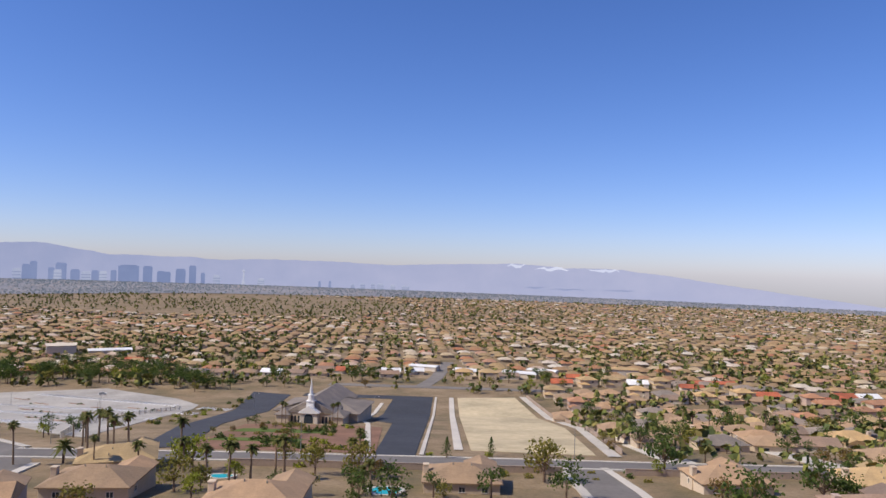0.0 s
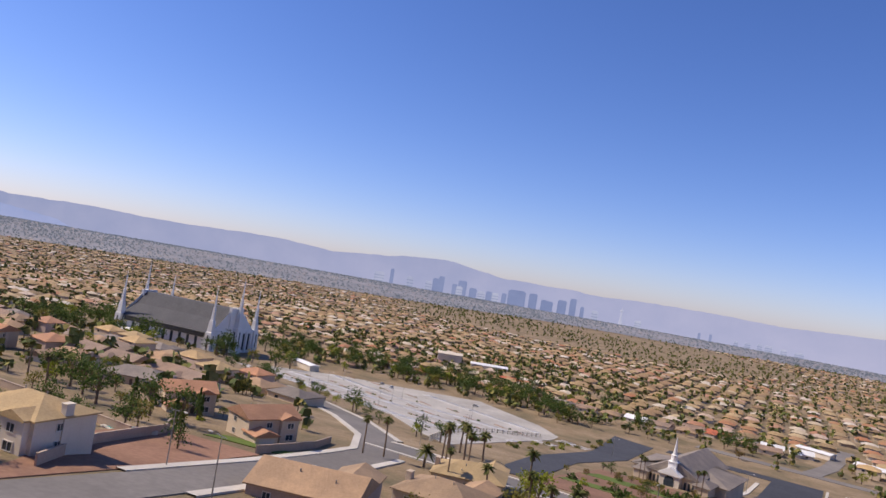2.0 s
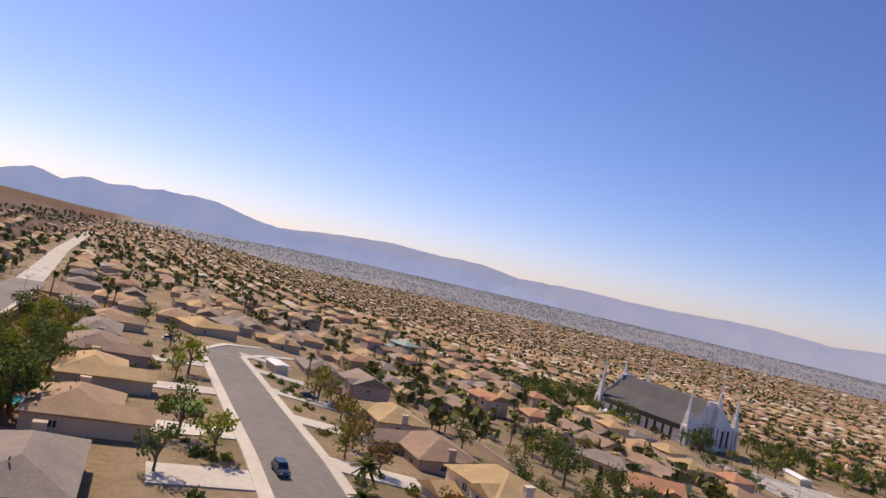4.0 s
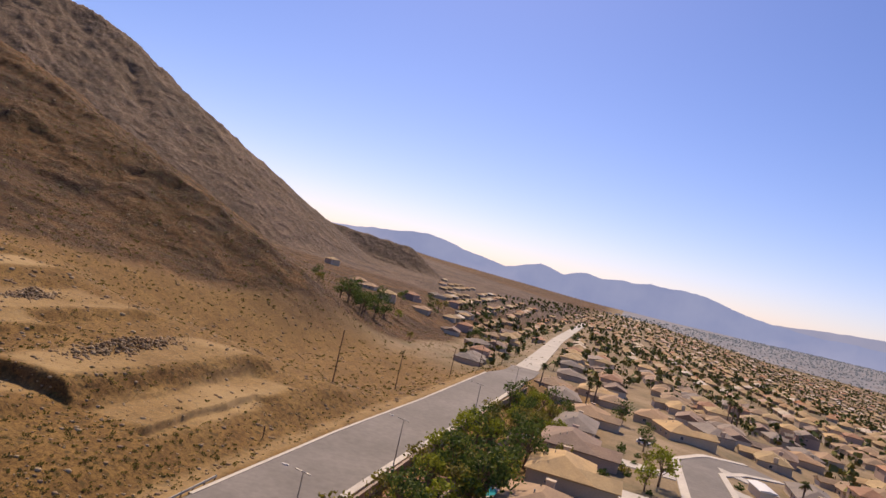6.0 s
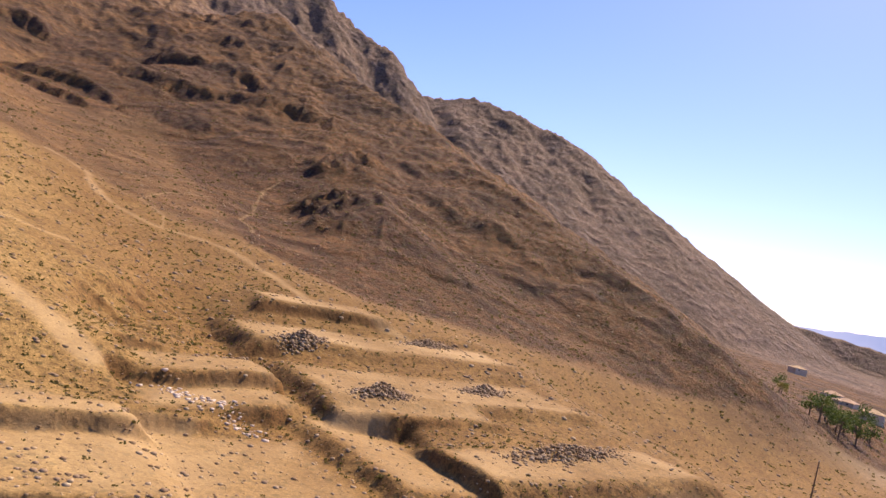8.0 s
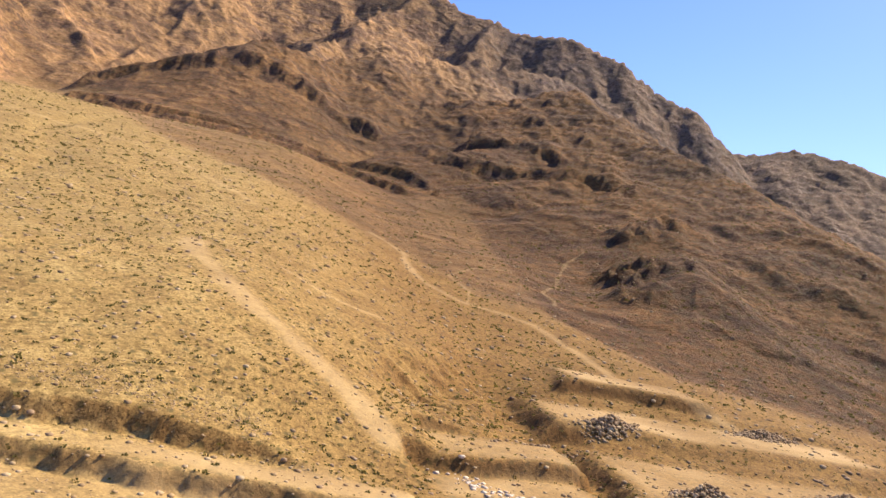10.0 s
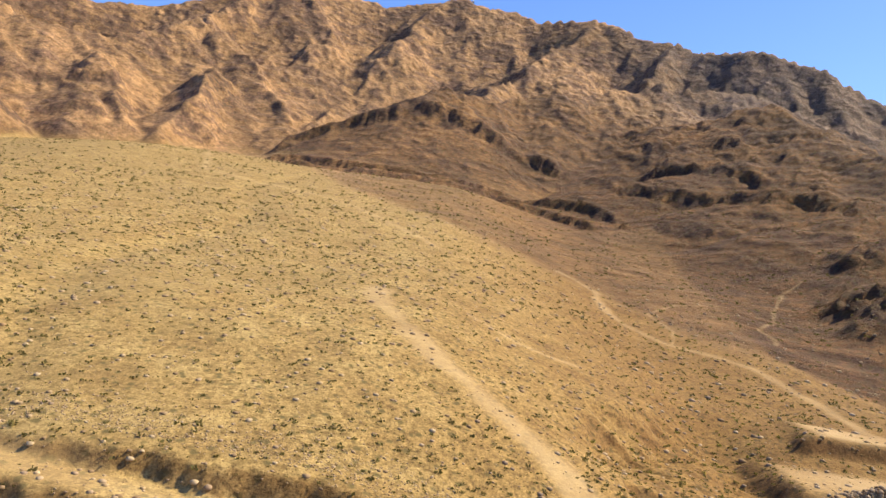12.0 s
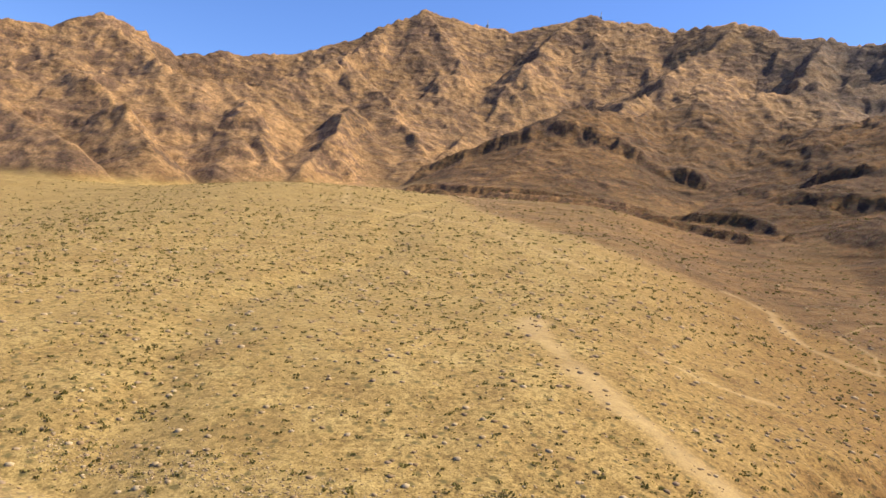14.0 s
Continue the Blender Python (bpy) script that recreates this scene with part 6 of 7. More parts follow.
# belts of trees behind the car park, the temple and the dirt lot, and on the slope beside the road
belts = []
for x0, x1, y0, y1, n, lo, hi in ((-310, -120, 368, 425, 46, 0.9, 1.4), (-120, 140, 396, 440, 30, 0.7, 1.15), (-322, -262, 178, 236, 24, 0.8, 1.3), (-340, -285, 352, 405, 14, 0.9, 1.3), (-250, -110, 385, 480, 22, 0.8, 1.2), (-560, -300, -140, -50, 30, 0.6, 1.1), (60, 230, 160, 330, 12, 0.5, 0.9), (-60, 140, 100, 146, 18, 0.45, 0.8)):
    for i in range(n):
        x, y = r6.uniform(x0, x1), r6.uniform(y0, y1)
        if all(line_gap(np.array([x]), np.array([y]), q)[0] > 7 for q in STREETS) and not any((x - a) ** 2 + (y - b) ** 2 < 64 for a, b, c in taken if c <= 9):
            belts.append((x, y, r6.uniform(lo, hi)))
# the planted bank below the hill road
for i in range(76):
    x, y = r6.uniform(-200, -60), r6.uniform(-3.2, 8.5)
    plant(TREES, r6.choice((0, 1, 1, 2, 2, 4, 0)), x, y, r6.uniform(0.5, 0.95))
for i in range(70):
    plant(SHRUBS, r6.choice((0, 1, 2)), r6.uniform(-200, -60), r6.uniform(-3, 8), r6.uniform(0.8, 1.7))
# round the temple and its car park
for i in range(40):
    a, d = r6.uniform(0, 6.28), r6.uniform(1.02, 1.4)
    x, y = -333 + 58 * d * math.cos(a), 304 + 44 * d * math.sin(a)
    belts.append((x, y, r6.uniform(0.95, 1.45)))
for i in range(30):
    k = r6.uniform(0, 1)
    x, y = -262 + 165 * k + r6.uniform(-5, 5), 322 + 48 * math.sin(k * 3.1) + r6.uniform(8, 34)
    belts.append((x, y, r6.uniform(0.8, 1.2)))
for i in range(24):
    k = r6.uniform(0, 1)
    x, y = -232 + 140 * k + r6.uniform(-3, 3), 240 - 64 * k + r6.uniform(-3, 5)
    belts.append((x, y, r6.uniform(0.5, 0.8)))
belt = np.array(belts)
grove = tagged(empty("tree_belt"), "belts of green and olive trees round the temple and car park", "trees", kind="stuff")
for i, k in enumerate((0, 4, 4, 1, 0, 2)):
    rows = belt[i::6]
    crown = next(o.data for o in TREES[k].children if o.name.startswith("crown"))
    at = np.stack([rows[:, 0], rows[:, 1], [ground_z(*p) for p in rows[:, :2]]], -1)
    turns = np.array([r6.uniform(0, 6.28) for p in rows])
    many("crown", [tuple(v.co) for v in crown.vertices], [tuple(f.vertices) for f in crown.polygons], at, turns, rows[:, 2] * 0.93, crown.materials[0], grove)
    many("trunk", [(math.cos(a) * q, math.sin(a) * q, z) for z, q in ((-1, 0.35), (4.5, 0.2)) for a in (0, 2.1, 4.2)], ((0, 1, 4, 3), (1, 2, 5, 4), (2, 0, 3, 5)), at, turns, rows[:, 2], BARK, grove)
# chapel gardens
for i in range(60):
    plant(SHRUBS, r6.choice((0, 0, 1, 2)), r6.uniform(-60, -20), r6.uniform(164, 238), r6.uniform(0.8, 1.9))
for i in range(12):
    plant(TREES, r6.choice((0, 1, 3)), r6.uniform(-62, -24), r6.uniform(170, 236), r6.uniform(0.35, 0.6))
for i in range(24):
    plant(SHRUBS, r6.choice((1, 2, 0)), r6.uniform(-96, -86), r6.uniform(200, 350), r6.uniform(0.9, 1.8))
# gardens along the streets
for i in range(60):
    side = r6.random() < 0.6
    plant(SHRUBS, r6.choice((0, 0, 1, 2)), r6.uniform(-180, -72), r6.uniform(45, 53) if side else r6.uniform(22, 31), r6.uniform(0.6, 1.2))
for i in range(40):
    x = r6.uniform(-60, 150)
    plant(SHRUBS, r6.choice((0, 1, 2)), x, r6.uniform(130, 142) if r6.random() < 0.6 else r6.uniform(158, 164), r6.uniform(0.7, 1.4))
back = 0
while back < 62:
    x, y = (r6.uniform(-210, -75), r6.uniform(62, 120)) if back < 22 else (r6.uniform(-420, 240), r6.uniform(60, 460))
    if free_spot(x, y, 4 if back < 22 else 6) and not (-112 < x < 48 and 145 < y < 372):
        plant(TREES, r6.choice((0, 0, 1, 4, 4, 2, 3)), x, y, r6.uniform(0.35, 0.6) if back < 22 else r6.uniform(0.6, 1.1))
        back += 1
for x, y in ((-301, -100), (-306, -106), (-312, -98), (-318, -104), (-324, -100), (-300, -92), (-330, -110), (-340, -96), (-316, -92), (-350, -104)):
    plant(TREES, 4, x, y, r6.uniform(0.9, 1.3))


# ---- pools ----
def pool(x, y, w, d, turn, label):
    ob = tagged(empty("swimming_pool", x, y, ground_z(x, y) + 0.22, turn), label, "pool")
    ring = [(w * (1 + 0.18 * math.sin(3 * t)) * math.cos(t), d * (1 + 0.12 * math.cos(2 * t)) * math.sin(t)) for t in [2 * math.pi * k / 22 for k in range(22)]]
    bm = bmesh.new()
    bm.faces.new([bm.verts.new((px, py, 0.1)) for px, py in ring])
    part("water", bm, POOL, ob)
    bm = bmesh.new()
    a = [bm.verts.new((px, py, 0.16)) for px, py in ring]
    o = [bm.verts.new((px * 1.28, py * 1.32, 0.16)) for px, py in ring]
    u = [bm.verts.new((px * 1.28, py * 1.32, -0.8)) for px, py in ring]
    n = [bm.verts.new((px, py, -0.2)) for px, py in ring]
    for i in range(22):
        j = (i + 1) % 22
        for p, q in ((a, o), (o, u), (n, a)):
            bm.faces.new((p[i], q[i], q[j], p[j]))
    part("deck", bm, CONCRETE, ob)


pool(-8, 114, 3.4, 3.0, 10, "turquoise garden pool with a pale deck")
pool(-93, 84, 4.2, 2.2, 40, "bright turquoise pool behind a house")
pool(-37, 124, 2.6, 1.8, 0, "small blue garden pool")
pool(-104, 6.5, 2.6, 2.2, 0, "small green-blue pool below the bank")
pool(-150, 5, 2.8, 2.0, 0, "small green-blue pool below the bank")


# ---- street furniture ----
def street_lamp(x, y, turn, tall=10.0):
    ob = tagged(empty("street_lamp", x, y, ground_z(x, y), turn), "slim grey street lamp with a curved arm", "street lamp", "street lamps along the roads")
    bm = bmesh.new()
    tube(bm, ((0, 0, -0.5, 0.13), (0, 0, tall * 0.5, 0.1), (0, 0, tall, 0.07)), 8)
    part("pole", bm, STEEL, ob)
    bm = bmesh.new()
    box(bm, -0.05, 0.05, -2.2, 0, tall - 0.1, tall + 0.02, pose(0, 0, 0, -6, 0, 0))
    part("arm", bm, STEEL, ob)
    bm = bmesh.new()
    box(bm, -0.14, 0.14, -3.0, -2.1, tall + 0.1, tall + 0.28)
    part("lamp_head", bm, TRIM, ob)


for x, y, turn in ((-71, -4.4, 0), (-100, -5, 0), (-144, -4.8, 0), (-185, -4.6, 0), (-60, 70, -90), (-73.5, 75, 90), (-88, 164, 30), (-30, 158, 0), (30, 158, 0), (-27, 300, 90), (-77, 300, 90), (60, 143, 180)):
    street_lamp(x, y, turn)
for i in range(11):
    x, y = -110 - 14 * i, 232 + (i % 3) * 28 + 3 * i
    street_lamp(x, y, r6.uniform(0, 360), 8)


def utility_pole(x, y, tall):
    ob = tagged(empty("utility_pole", x, y, ground_z(x, y)), "bare dark wooden utility pole on the slope", "utility pole", "wooden poles on the slope")
    bm = bmesh.new()
    tube(bm, ((0, 0, -1.2, 0.19), (0.05, 0, tall * 0.5, 0.16), (0.02, 0.03, tall, 0.12)), 8)
    part("pole", bm, WOOD_POLE, ob)
    bm = bmesh.new()
    tube(bm, ((0, 0, tall, 0.06), (0, 0, tall + 0.3, 0.07)), 6)
    part("cap_pin", bm, STEEL, ob)


for x, y, tall in ((-135, -30, 14), (-189, -35, 14), (-245, -35, 14), (-290, -35, 13.5), (-330, -38, 13.5)):
    utility_pole(x, y, tall)

# a low guard rail and a notice by the shoulder
rail = tagged(empty("guard_rail", -74, -17.4, ground_z(-74, -17.4), 4), "short pale guard rail beside the road shoulder", "guard rail")
bm = bmesh.new()
box(bm, -9, 9, -0.06, 0.06, 0.45, 0.8)
part("beam", bm, CONCRETE, rail)
for k in range(7):
    bm = bmesh.new()
    box(bm, -9 + 3 * k - 0.08, -9 + 3 * k + 0.08, -0.2, -0.06, -0.5, 0.8)
    part("post", bm, WOOD_POLE, rail)
notice = tagged(empty("notice_board", -97, -22, ground_z(-97, -22), 20), "weathered blank notice board on a post", "sign")
bm = bmesh.new()
box(bm, -0.07, 0.07, -0.07, 0.07, -0.5, 2.0)
part("post", bm, WOOD_POLE, notice)
bm = bmesh.new()
box(bm, -0.7, 0.7, -0.12, -0.07, 1.1, 2.3)
part("board", bm, WOOD_POLE, notice)
post = tagged(empty("street_sign", -66, 31.6, ground_z(-66, 31.6)), "small green street sign on a thin post", "sign")
bm = bmesh.new()
tube(bm, ((0, 0, -0.4, 0.04), (0, 0, 2.7, 0.04)), 6)
part("post", bm, STEEL, post)
GREEN = surface("sign_green", (0.02, 0.16, 0.06), (0.03, 0.2, 0.08), 3, 0.5)
for turn in (0, 90):
    bm = bmesh.new()
    box(bm, -0.55, 0.55, -0.02, 0.02, 2.7, 2.95)
    part("name_plate", bm, GREEN, post).matrix_basis = pose(0, 0, 0.26 * (turn > 0), 0, 0, turn)

# ---- vehicles ----
RUBBER = surface("tyre_rubber", (0.02, 0.02, 0.02), (0.035, 0.035, 0.035), 6, 0.8)


def car(x, y, turn, paint, label, long=4.7, tall=1.7):
    ob = tagged(empty("car", x, y, ground_z(x, y) + 0.15, turn), label, "car", "parked cars")
    h, w = long / 2, 0.92
    side = ((-h, 0.35), (h, 0.35), (h, 0.8), (h * 0.94, 0.95), (h * 0.5, 1.02), (-h * 0.95, 1.05), (-h, 0.85))
    bm = bmesh.new()
    f = bm.faces.new([bm.verts.new((px, -w, pz)) for px, pz in side])
    ext = bmesh.ops.extrude_face_region(bm, geom=[f])
    bmesh.ops.translate(bm, verts=[v for v in ext["geom"] if isinstance(v, bmesh.types.BMVert)], vec=(0, 2 * w, 0))
    bmesh.ops.bevel(bm, geom=bm.edges[:], offset=0.07, segments=2, affect="EDGES")
    part("body", bm, paint, ob)
    bm = bmesh.new()
    lo = [bm.verts.new(p) for p in ((-h * 0.85, -w * 0.95, 1.0), (h * 0.5, -w * 0.95, 1.0), (h * 0.5, w * 0.95, 1.0), (-h * 0.85, w * 0.95, 1.0))]
    hi = [bm.verts.new(p) for p in ((-h * 0.7, -w * 0.78, tall - 0.04), (h * 0.18, -w * 0.78, tall - 0.04), (h * 0.18, w * 0.78, tall - 0.04), (-h * 0.7, w * 0.78, tall - 0.04))]
    for i in range(4):
        bm.faces.new((lo[i], lo[(i + 1) % 4], hi[(i + 1) % 4], hi[i]))
    bm.faces.new(hi)
    part("window_band", bm, GLASS, ob)
    bm = bmesh.new()
    box(bm, -h * 0.72, h * 0.2, -w * 0.8, w * 0.8, tall - 0.05, tall + 0.03)
    part("roof_panel", bm, paint, ob)
    for sx in (-0.6, 0.6):
        for sy in (-1, 1):
            bm = bmesh.new()
            tube(bm, ((0, 0, -0.12, 0.34), (0, 0, 0.12, 0.34)), 14)
            wheel = part("wheel", bm, RUBBER, ob)
            wheel.matrix_basis = pose(sx * h, sy * (w - 0.1), 0.34, 90, 0, 0)
            bm = bmesh.new()
            tube(bm, ((0, 0, -0.13, 0.2), (0, 0, 0.13, 0.2)), 10)
            part("rim", bm, STEEL, wheel)
    for sy in (-0.65, 0.65):
        bm = bmesh.new()
        box(bm, h - 0.03, h + 0.02, sy - 0.18, sy + 0.18, 0.68, 0.84)
        part("headlight", bm, PAINT_WHITE, ob)


BLUE_PAINT = surface("dark_blue_paint", (0.05, 0.08, 0.13), (0.06, 0.1, 0.16), 2, 0.25, 0.3, 0)
RED_PAINT = surface("dark_red_paint", (0.24, 0.02, 0.03), (0.3, 0.03, 0.04), 2, 0.25, 0.3, 0)
SILVER = surface("silver_paint", (0.45, 0.45, 0.46), (0.52, 0.52, 0.53), 2, 0.3, 0.5, 0)
car(-84, 35.8, 6, BLUE_PAINT, "dark blue pickup-like car parked at the kerb", 5.2, 1.8)
car(-104, 54, 92, RED_PAINT, "dark red car parked on a driveway")
car(-137, 56, 88, SILVER, "silver car parked on a driveway")
car(-139.5, 51, 88, BLUE_PAINT, "dark car parked on a driveway")
car(-196, 256, 20, SILVER, "silver car in the pale car park")
car(-204, 330, 100, PAINT_WHITE, "white car in the pale car park")
car(-212, 333, 100, SILVER, "silver car at the edge of the car park")
car(-68, 98, 100, SILVER, "silver car parked in the street")
car(-158, 338, 30, PAINT_WHITE, "white car beside the car park")
car(-186, 27, 90, PAINT_WHITE, "white car in a yard")

# ---- car park islands ----
for i in range(9):
    for j in range(3):
        x, y = -118 - 15 * i + 4 * j, 226 + 30 * j + 5.5 * i + (6 if i % 2 else 0)
        if y > 342 or (x > -140 and y < 214) or line_gap(np.array([x]), np.array([y]), MAIN)[0] < 26:
            continue
        isle = tagged(empty("planting_island", x, y, ground_z(x, y) + 0.1, -20), "narrow kerbed planting strip in the car park", "planter", "car park planting strips")
        bm = bmesh.new()
        box(bm, -6, 6, -0.8, 0.8, -0.4, 0.22)
        part("kerb", bm, CONCRETE, isle)
        bm = bmesh.new()
        box(bm, -5.8, 5.8, -0.6, 0.6, 0.2, 0.28)
        part("bed", bm, RED_DIRT, isle)
        for k in range(2):
            plant(SHRUBS, r6.choice((0, 2)), x + r6.uniform(-5, 5) * 0.94, y + r6.uniform(-1, 1), r6.uniform(0.5, 0.9))
STRIPE = surface("bay_marking", (0.7, 0.7, 0.68), (0.78, 0.78, 0.76), 2, 0.8)
bays = tagged(empty("bay_lines"), "faded white bay lines on the car park", "marking", kind="stuff")
lines = []
for i in range(10):
    for j in range(4):
        for k in range(8):
            x, y = -112 - 15 * i + 4 * j + 1.8 * k, 213 + 30 * j + 5.5 * i - 0.65 * k
            if line_gap(np.array([x]), np.array([y]), MAIN)[0] > 22 and y < 335 and line_gap(np.array([x]), np.array([y]), ((-104, 205), (-108, 300)))[0] > 8:
                lines.append((x, y, ground_z(x, y) + 0.16))
many("line", [(sx * 0.35, sy * 3.0, z) for z in (0, 0.03) for sx, sy in ((-1, -1), (1, -1), (1, 1), (-1, 1))], quads + ((4, 5, 6, 7),), np.array(lines), np.full(len(lines), -0.35), np.ones(len(lines)), STRIPE, bays)

# ---- white sheds, awnings and a tarpaulin ----
TARP = surface("blue_tarpaulin", (0.02, 0.08, 0.42), (0.03, 0.11, 0.5), 1, 0.5)


def shed(x, y, turn, w, d, tall, roof, label, category="shed"):
    ob = tagged(empty("shed", x, y, ground_z(x, y), turn), label, category)
    bm = bmesh.new()
    box(bm, -w / 2, w / 2, -d / 2, d / 2, -2, tall)
    part("wall", bm, CREAM, ob)
    bm = bmesh.new()
    roof_shape(bm, -w / 2, w / 2, -d / 2, d / 2, tall + 0.15, d * 0.1, False)
    part("roof", bm, roof, ob)


for x, y, turn, w, d, tall, roof, label in (
    (-170, 50, 10, 10, 4, 2.8, PAINT_WHITE, "pale flat awning beside a yard"),
    (-336, 160, 20, 14, 9, 4, TARP, "white shed under a bright blue tarpaulin"),
    (-352, 172, 20, 12, 9, 4, PAINT_WHITE, "white shed with a white roof"),
    (-256, 322, -20, 26, 8, 4.5, PAINT_WHITE, "long white trailer building by the car park"),
    (20, 452, -20, 30, 14, 4, PAINT_WHITE, "long hall with a white metal roof"), (50, 446, -20, 30, 14, 4, PAINT_WHITE, "long hall with a white metal roof"), (-10, 470, -20, 26, 12, 4, PAINT_WHITE, "long hall with a white metal roof"), (66, 462, -20, 26, 12, 4, PAINT_WHITE, "long hall with a white metal roof"),
    (-268, 508, 30, 26, 18, 12, CREAM, "tall pale block above the far roofs"), (-240, 522, 30, 40, 16, 6, PAINT_WHITE, "long white hall among far roofs"),
    (118, 470, 0, 30, 14, 6, OCHRE, "yellowish hall among far roofs"), (160, 420, 0, 34, 14, 4, RED_ROOF, "long house with a bright red roof"),
    (-200, 480, 10, 30, 12, 4, RED_ROOF, "long house with a red roof"),
    (-400, 4, 5, 26, 14, 6, GREY, "dark grey flat hall beside the road"),
):
    shed(x, y, turn, w, d, tall, roof, label)

# ---- masts on the summit ----
for az, el, far in ((181.8, 20.1, 1180), (190.6, 19.0, 1185)):
    x, y, z = polar(az, el, far)
    mast = tagged(empty("radio_mast", x, y, float(land(np.array([x]), np.array([y]))[0][0])), "thin grey radio mast on the summit", "radio mast", "masts on the summit")
    bm = bmesh.new()
    tube(bm, ((0, 0, -6, 1.2), (0, 0, 16, 0.5)), 4)
    part("mast", bm, STEEL, mast)
    bm = bmesh.new()
    box(bm, -3, 3, -2, 2, -6, 3)
    part("hut", bm, STEEL, mast)


# ---- scrub and stones of the slope ----
def scatter(lo, hi, az0, az1, n, seed, test):
    q = np.random.RandomState(seed)
    far = lo * (hi / lo) ** q.uniform(0, 1, n)
    az = np.radians(q.uniform(az0, az1, n))
    x, y = -18 - far * np.sin(az), 4 + far * np.cos(az)
    z, rocky, spur = land(x, y)
    keep = test(x, y, z, rocky, q)
    return np.stack([x, y, z], -1)[keep], far[keep], q


def open_slope(x, y, z, rocky, q):
    ok = (y < -19) & (line_gap(x, y, TRACKS[0][0]) > 2.4) & (line_gap(x, y, TRACKS[1][0]) > 2)
    for px, py, hx, hy, *rest in PADS:
        ok &= (np.abs(x - px) > hx) | (np.abs(y - py) > hy) | (q.uniform(0, 1, len(x)) < 0.06)
    return ok & (rough_land(x, y, 40, 3, 15) > q.uniform(-0.9, 0.4, len(x)))


def clump(seed, n, size, flat):
    fr = random.Random(seed)
    verts, faces = [], []
    for k in range(n):
        p = Vector((fr.gauss(0, 1), fr.gauss(0, 1), abs(fr.gauss(0, flat)))).normalized() * fr.uniform(0.3, 1.0)
        a = Vector((fr.gauss(0, 1), fr.gauss(0, 1), fr.gauss(0, 0.6))).normalized()
        e = a.orthogonal().normalized() * size
        g = a.cross(e)
        c = Vector((p.x, p.y, p.z * 0.8 + 0.05))
        faces.append(tuple(range(len(verts), len(verts) + 4)))
        verts += [tuple(c + e), tuple(c + g * 0.7), tuple(c - e), tuple(c - g * 0.7)]
    return verts, faces


scrub = tagged(empty("desert_shrubs"), "low dry creosote shrubs scattered over the slope", "shrubs", kind="stuff")
for form in range(3):
    xyz, far, q = scatter(42, 560, 92, 232, 17000, 60 + form, open_slope)
    verts, faces = clump(70 + form, 8, 0.42, 0.8)
    many("shrub_clump", verts, faces, xyz, q.uniform(0, 6.28, len(xyz)), (0.14 + 0.36 * q.uniform(0, 1, len(xyz)) ** 3) * np.clip(far / 130, 0.85, 1.7), SCRUB, scrub)

# thicker growth in the washes
thicket = tagged(empty("wash_shrubs"), "grey-green shrubs crowded along the dry washes", "shrubs", kind="stuff")
q = np.random.RandomState(17)
for form, (line, n, wide) in enumerate(((((60, -148), (45, -112), (28, -89), (19, -76), (16, -62)), 300, 3.4), (((-58, -82), (-63, -96), (-72, -116), (-80, -140), (-76, -170), (-92, -205)), 420, 8.0), (((-44, -72), (-50, -84), (-60, -94)), 90, 3.0))):
    k = q.uniform(0, len(line) - 1.001, n)
    i = k.astype(int)
    pts = np.array(line, float)
    at = pts[i] + (pts[i + 1] - pts[i]) * (k - i)[:, None] + q.normal(0, wide, (n, 2))
    verts, faces = clump(90 + form, 12, 0.4, 0.8)
    many("shrub_clump", verts, faces, np.column_stack([at, land(at[:, 0], at[:, 1])[0]]), q.uniform(0, 6.28, n), 0.14 + 0.3 * q.uniform(0, 1, n) ** 2, (SCRUB, LEAF_OLIVE, SCRUB)[form], thicket)


def stone(seed):
    fr = random.Random(seed)
    bm = bmesh.new()
    bmesh.ops.create_icosphere(bm, subdivisions=1, radius=1.0)
    for v in bm.verts:
        v.co *= fr.uniform(0.65, 1.15)
        v.co.z *= 0.62
    bm.verts.ensure_lookup_table()
    verts, faces = [tuple(v.co) for v in bm.verts], [tuple(v.index for v in f.verts) for f in bm.faces]
    bm.free()
    return verts, faces


stones = tagged(empty("scattered_stones"), "loose tan stones scattered over the slope", "stones", kind="stuff")
for form in range(3):
    xyz, far, q = scatter(40, 330, 96, 232, 5200, 80 + form, lambda x, y, z, rocky, q: y < -19)
    verts, faces = stone(form)
    many("stone", verts, faces, xyz, q.uniform(0, 6.28, len(xyz)), (0.1 + 0.36 * q.uniform(0, 1, len(xyz)) ** 4) * np.clip(far / 90, 0.9, 1.6), STONE, stones)

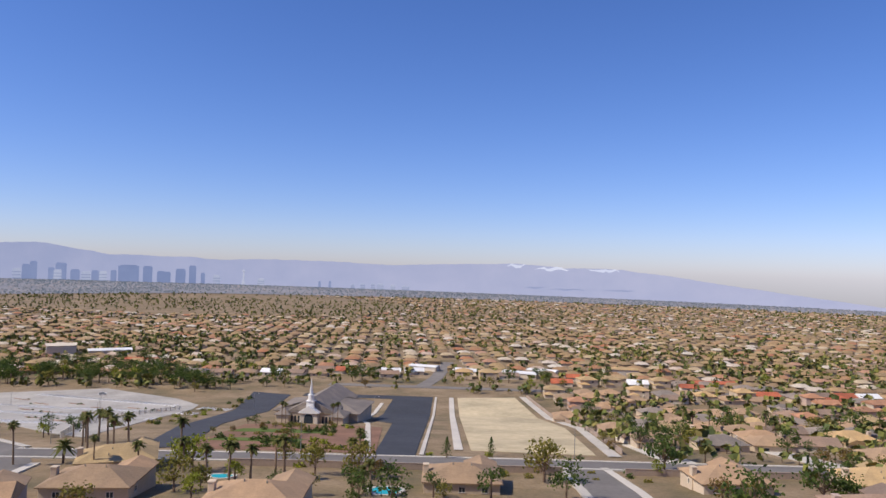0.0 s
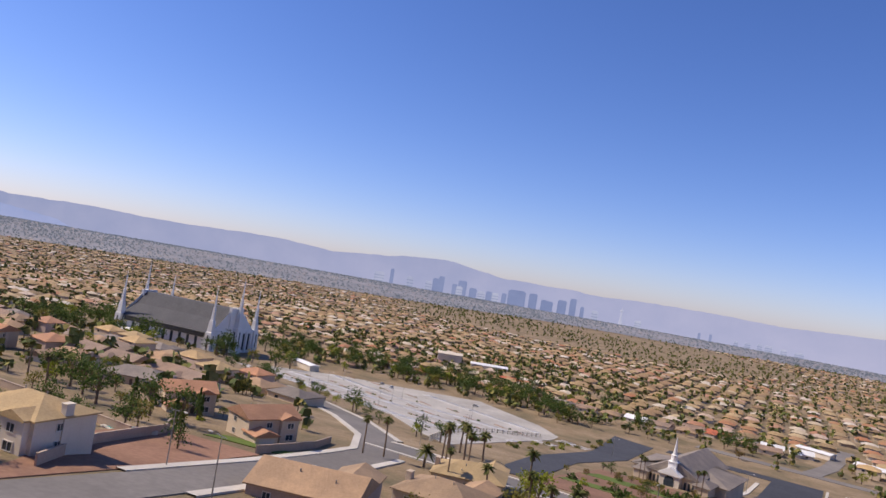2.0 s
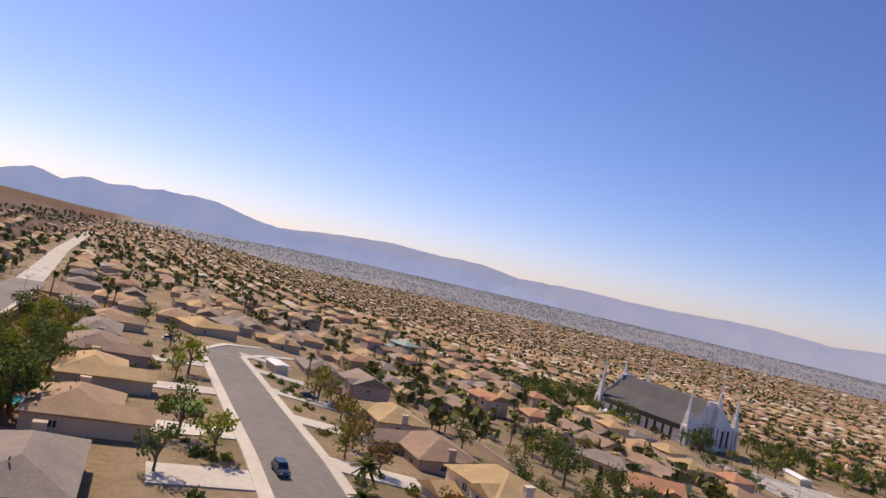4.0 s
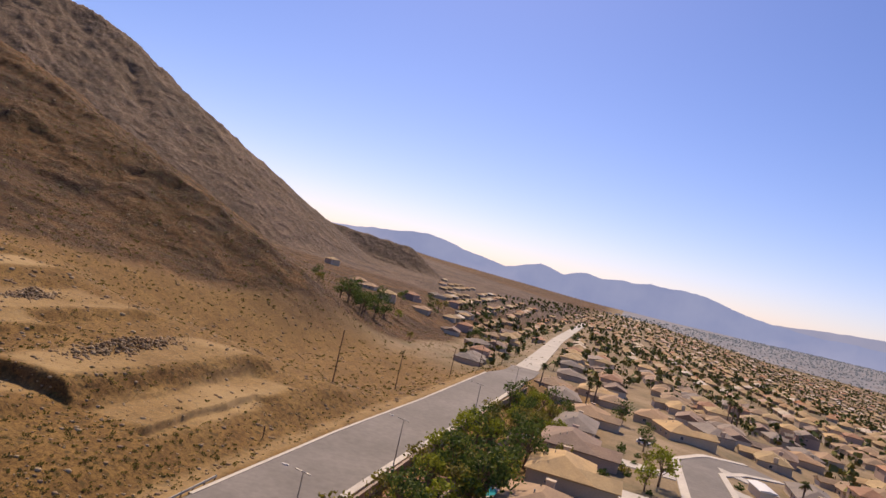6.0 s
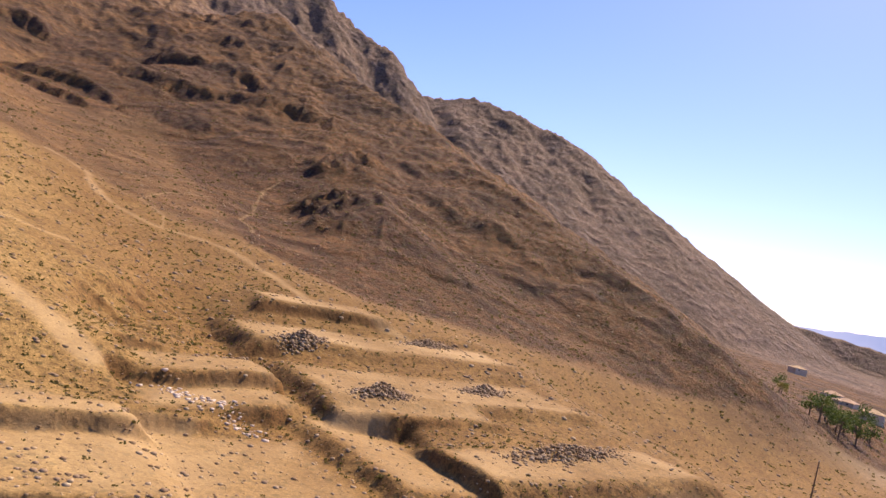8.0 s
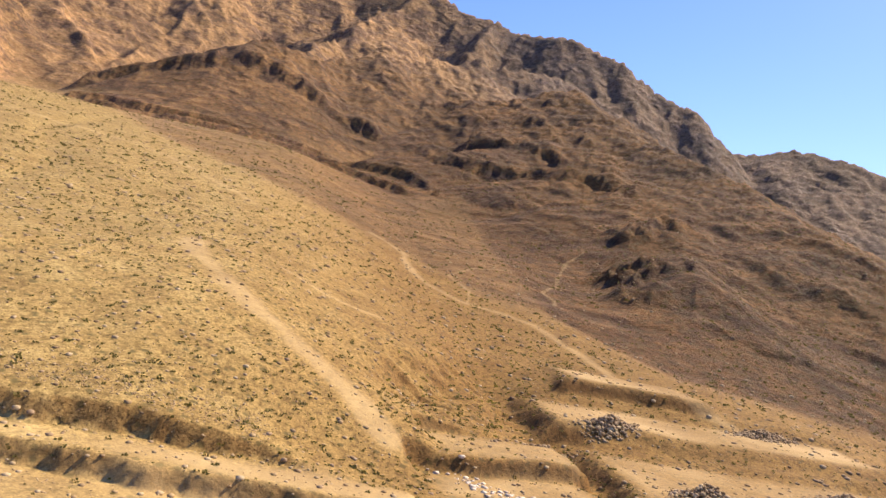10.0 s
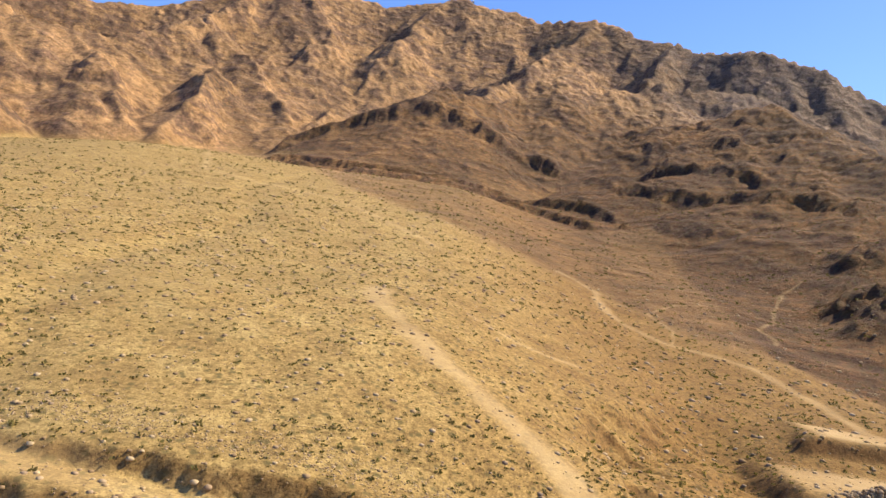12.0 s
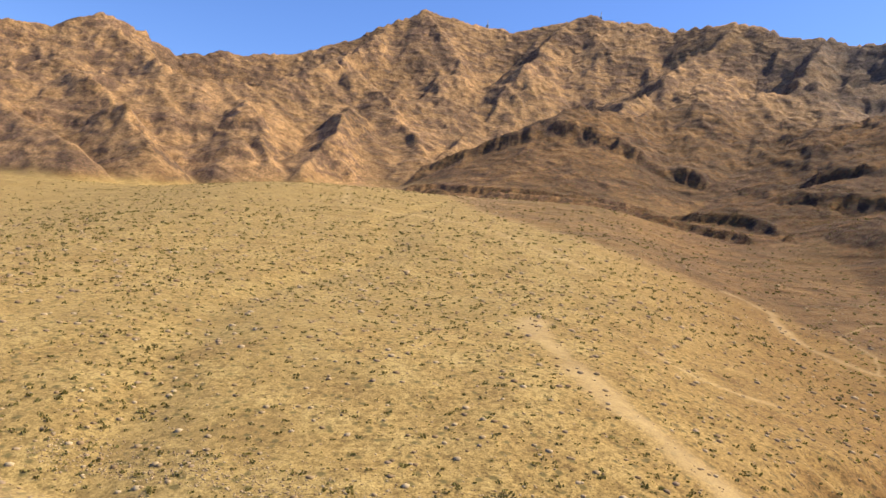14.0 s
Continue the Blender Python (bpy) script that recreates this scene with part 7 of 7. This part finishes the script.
heaps = tagged(empty("rubble_heaps"), "heaps of grey rubble left on the pads", "rubble", kind="stuff")
q = np.random.RandomState(3)
for hx, hy, long, wide, tall, turn in ((-100, -47.5, 15, 3.2, 1.5, 4), (-81, -66, 6, 3, 1.8, 12), (-106, -72, 6, 2.6, 1.4, 10), (-79, -88, 6, 3, 1.6, 20), (-112, -97, 8, 2.6, 1.5, 8), (-66, -80, 5, 2.6, 1.0, 10)):
    n = 760
    u, v = q.normal(0, 0.42, n), q.normal(0, 0.42, n)
    c, s = math.cos(radians(turn)), math.sin(radians(turn))
    x, y = hx + u * long * c - v * wide * s, hy + u * long * s + v * wide * c
    z = land(x, y)[0] + tall * np.exp(-2.2 * (u * u + v * v) * 2) * q.uniform(0.3, 1.0, n)
    verts, faces = stone(20)
    many("rubble", verts, faces, np.stack([x, y, z], -1), q.uniform(0, 6.28, n), 0.12 + 0.3 * q.uniform(0, 1, n) ** 3, STONE, heaps)
k = q.uniform(0, 1, 150)
x, y = -50 - 9.5 * k + q.normal(0, 1.0, 150), -67 + 9 * k + q.normal(0, 1.2, 150)
verts, faces = stone(31)
boulders = tagged(empty("boulder_spill"), "pale boulders spilled down a small channel", "boulders", kind="stuff")
gravel = tagged(empty("gravel_band"), "band of small pale stones above the cut bank", "stones", kind="stuff")
u, v = q.uniform(-30, 18, 2600), -60.2 - np.abs(q.normal(0, 3.0, 2600))
many("pebble", verts, faces, np.stack([u, v, land(u, v)[0]], -1), q.uniform(0, 6.28, 2600), 0.05 + 0.11 * q.uniform(0, 1, 2600) ** 3, STONE, gravel)
many("boulder", verts, faces, np.stack([x, y, land(x, y)[0]], -1), q.uniform(0, 6.28, 150), 0.12 + 0.42 * q.uniform(0, 1, 150) ** 3, PALE_ROCK, boulders)


# ---- from plan units to metres: places are scaled, things built in metres keep their size ----
GROWN = ("temple", "chapel", "tower_block", "observation_tower", "fence", "distant_houses", "distant_trees", "bay_lines", "desert_shrubs", "scattered_stones", "backdrop_houses", "backdrop_trees", "tree_belt", "gravel_band", "wash_shrubs", "rubble_heaps", "boulder_spill")
for ob in list(scene.collection.objects):
    if ob.parent is None and ob.type in ("EMPTY", "MESH"):
        ob.location = ob.location * UNIT
        if ob.type == "MESH" or ob.name.split(".")[0] in GROWN[2:]:
            ob.scale = ob.scale * UNIT
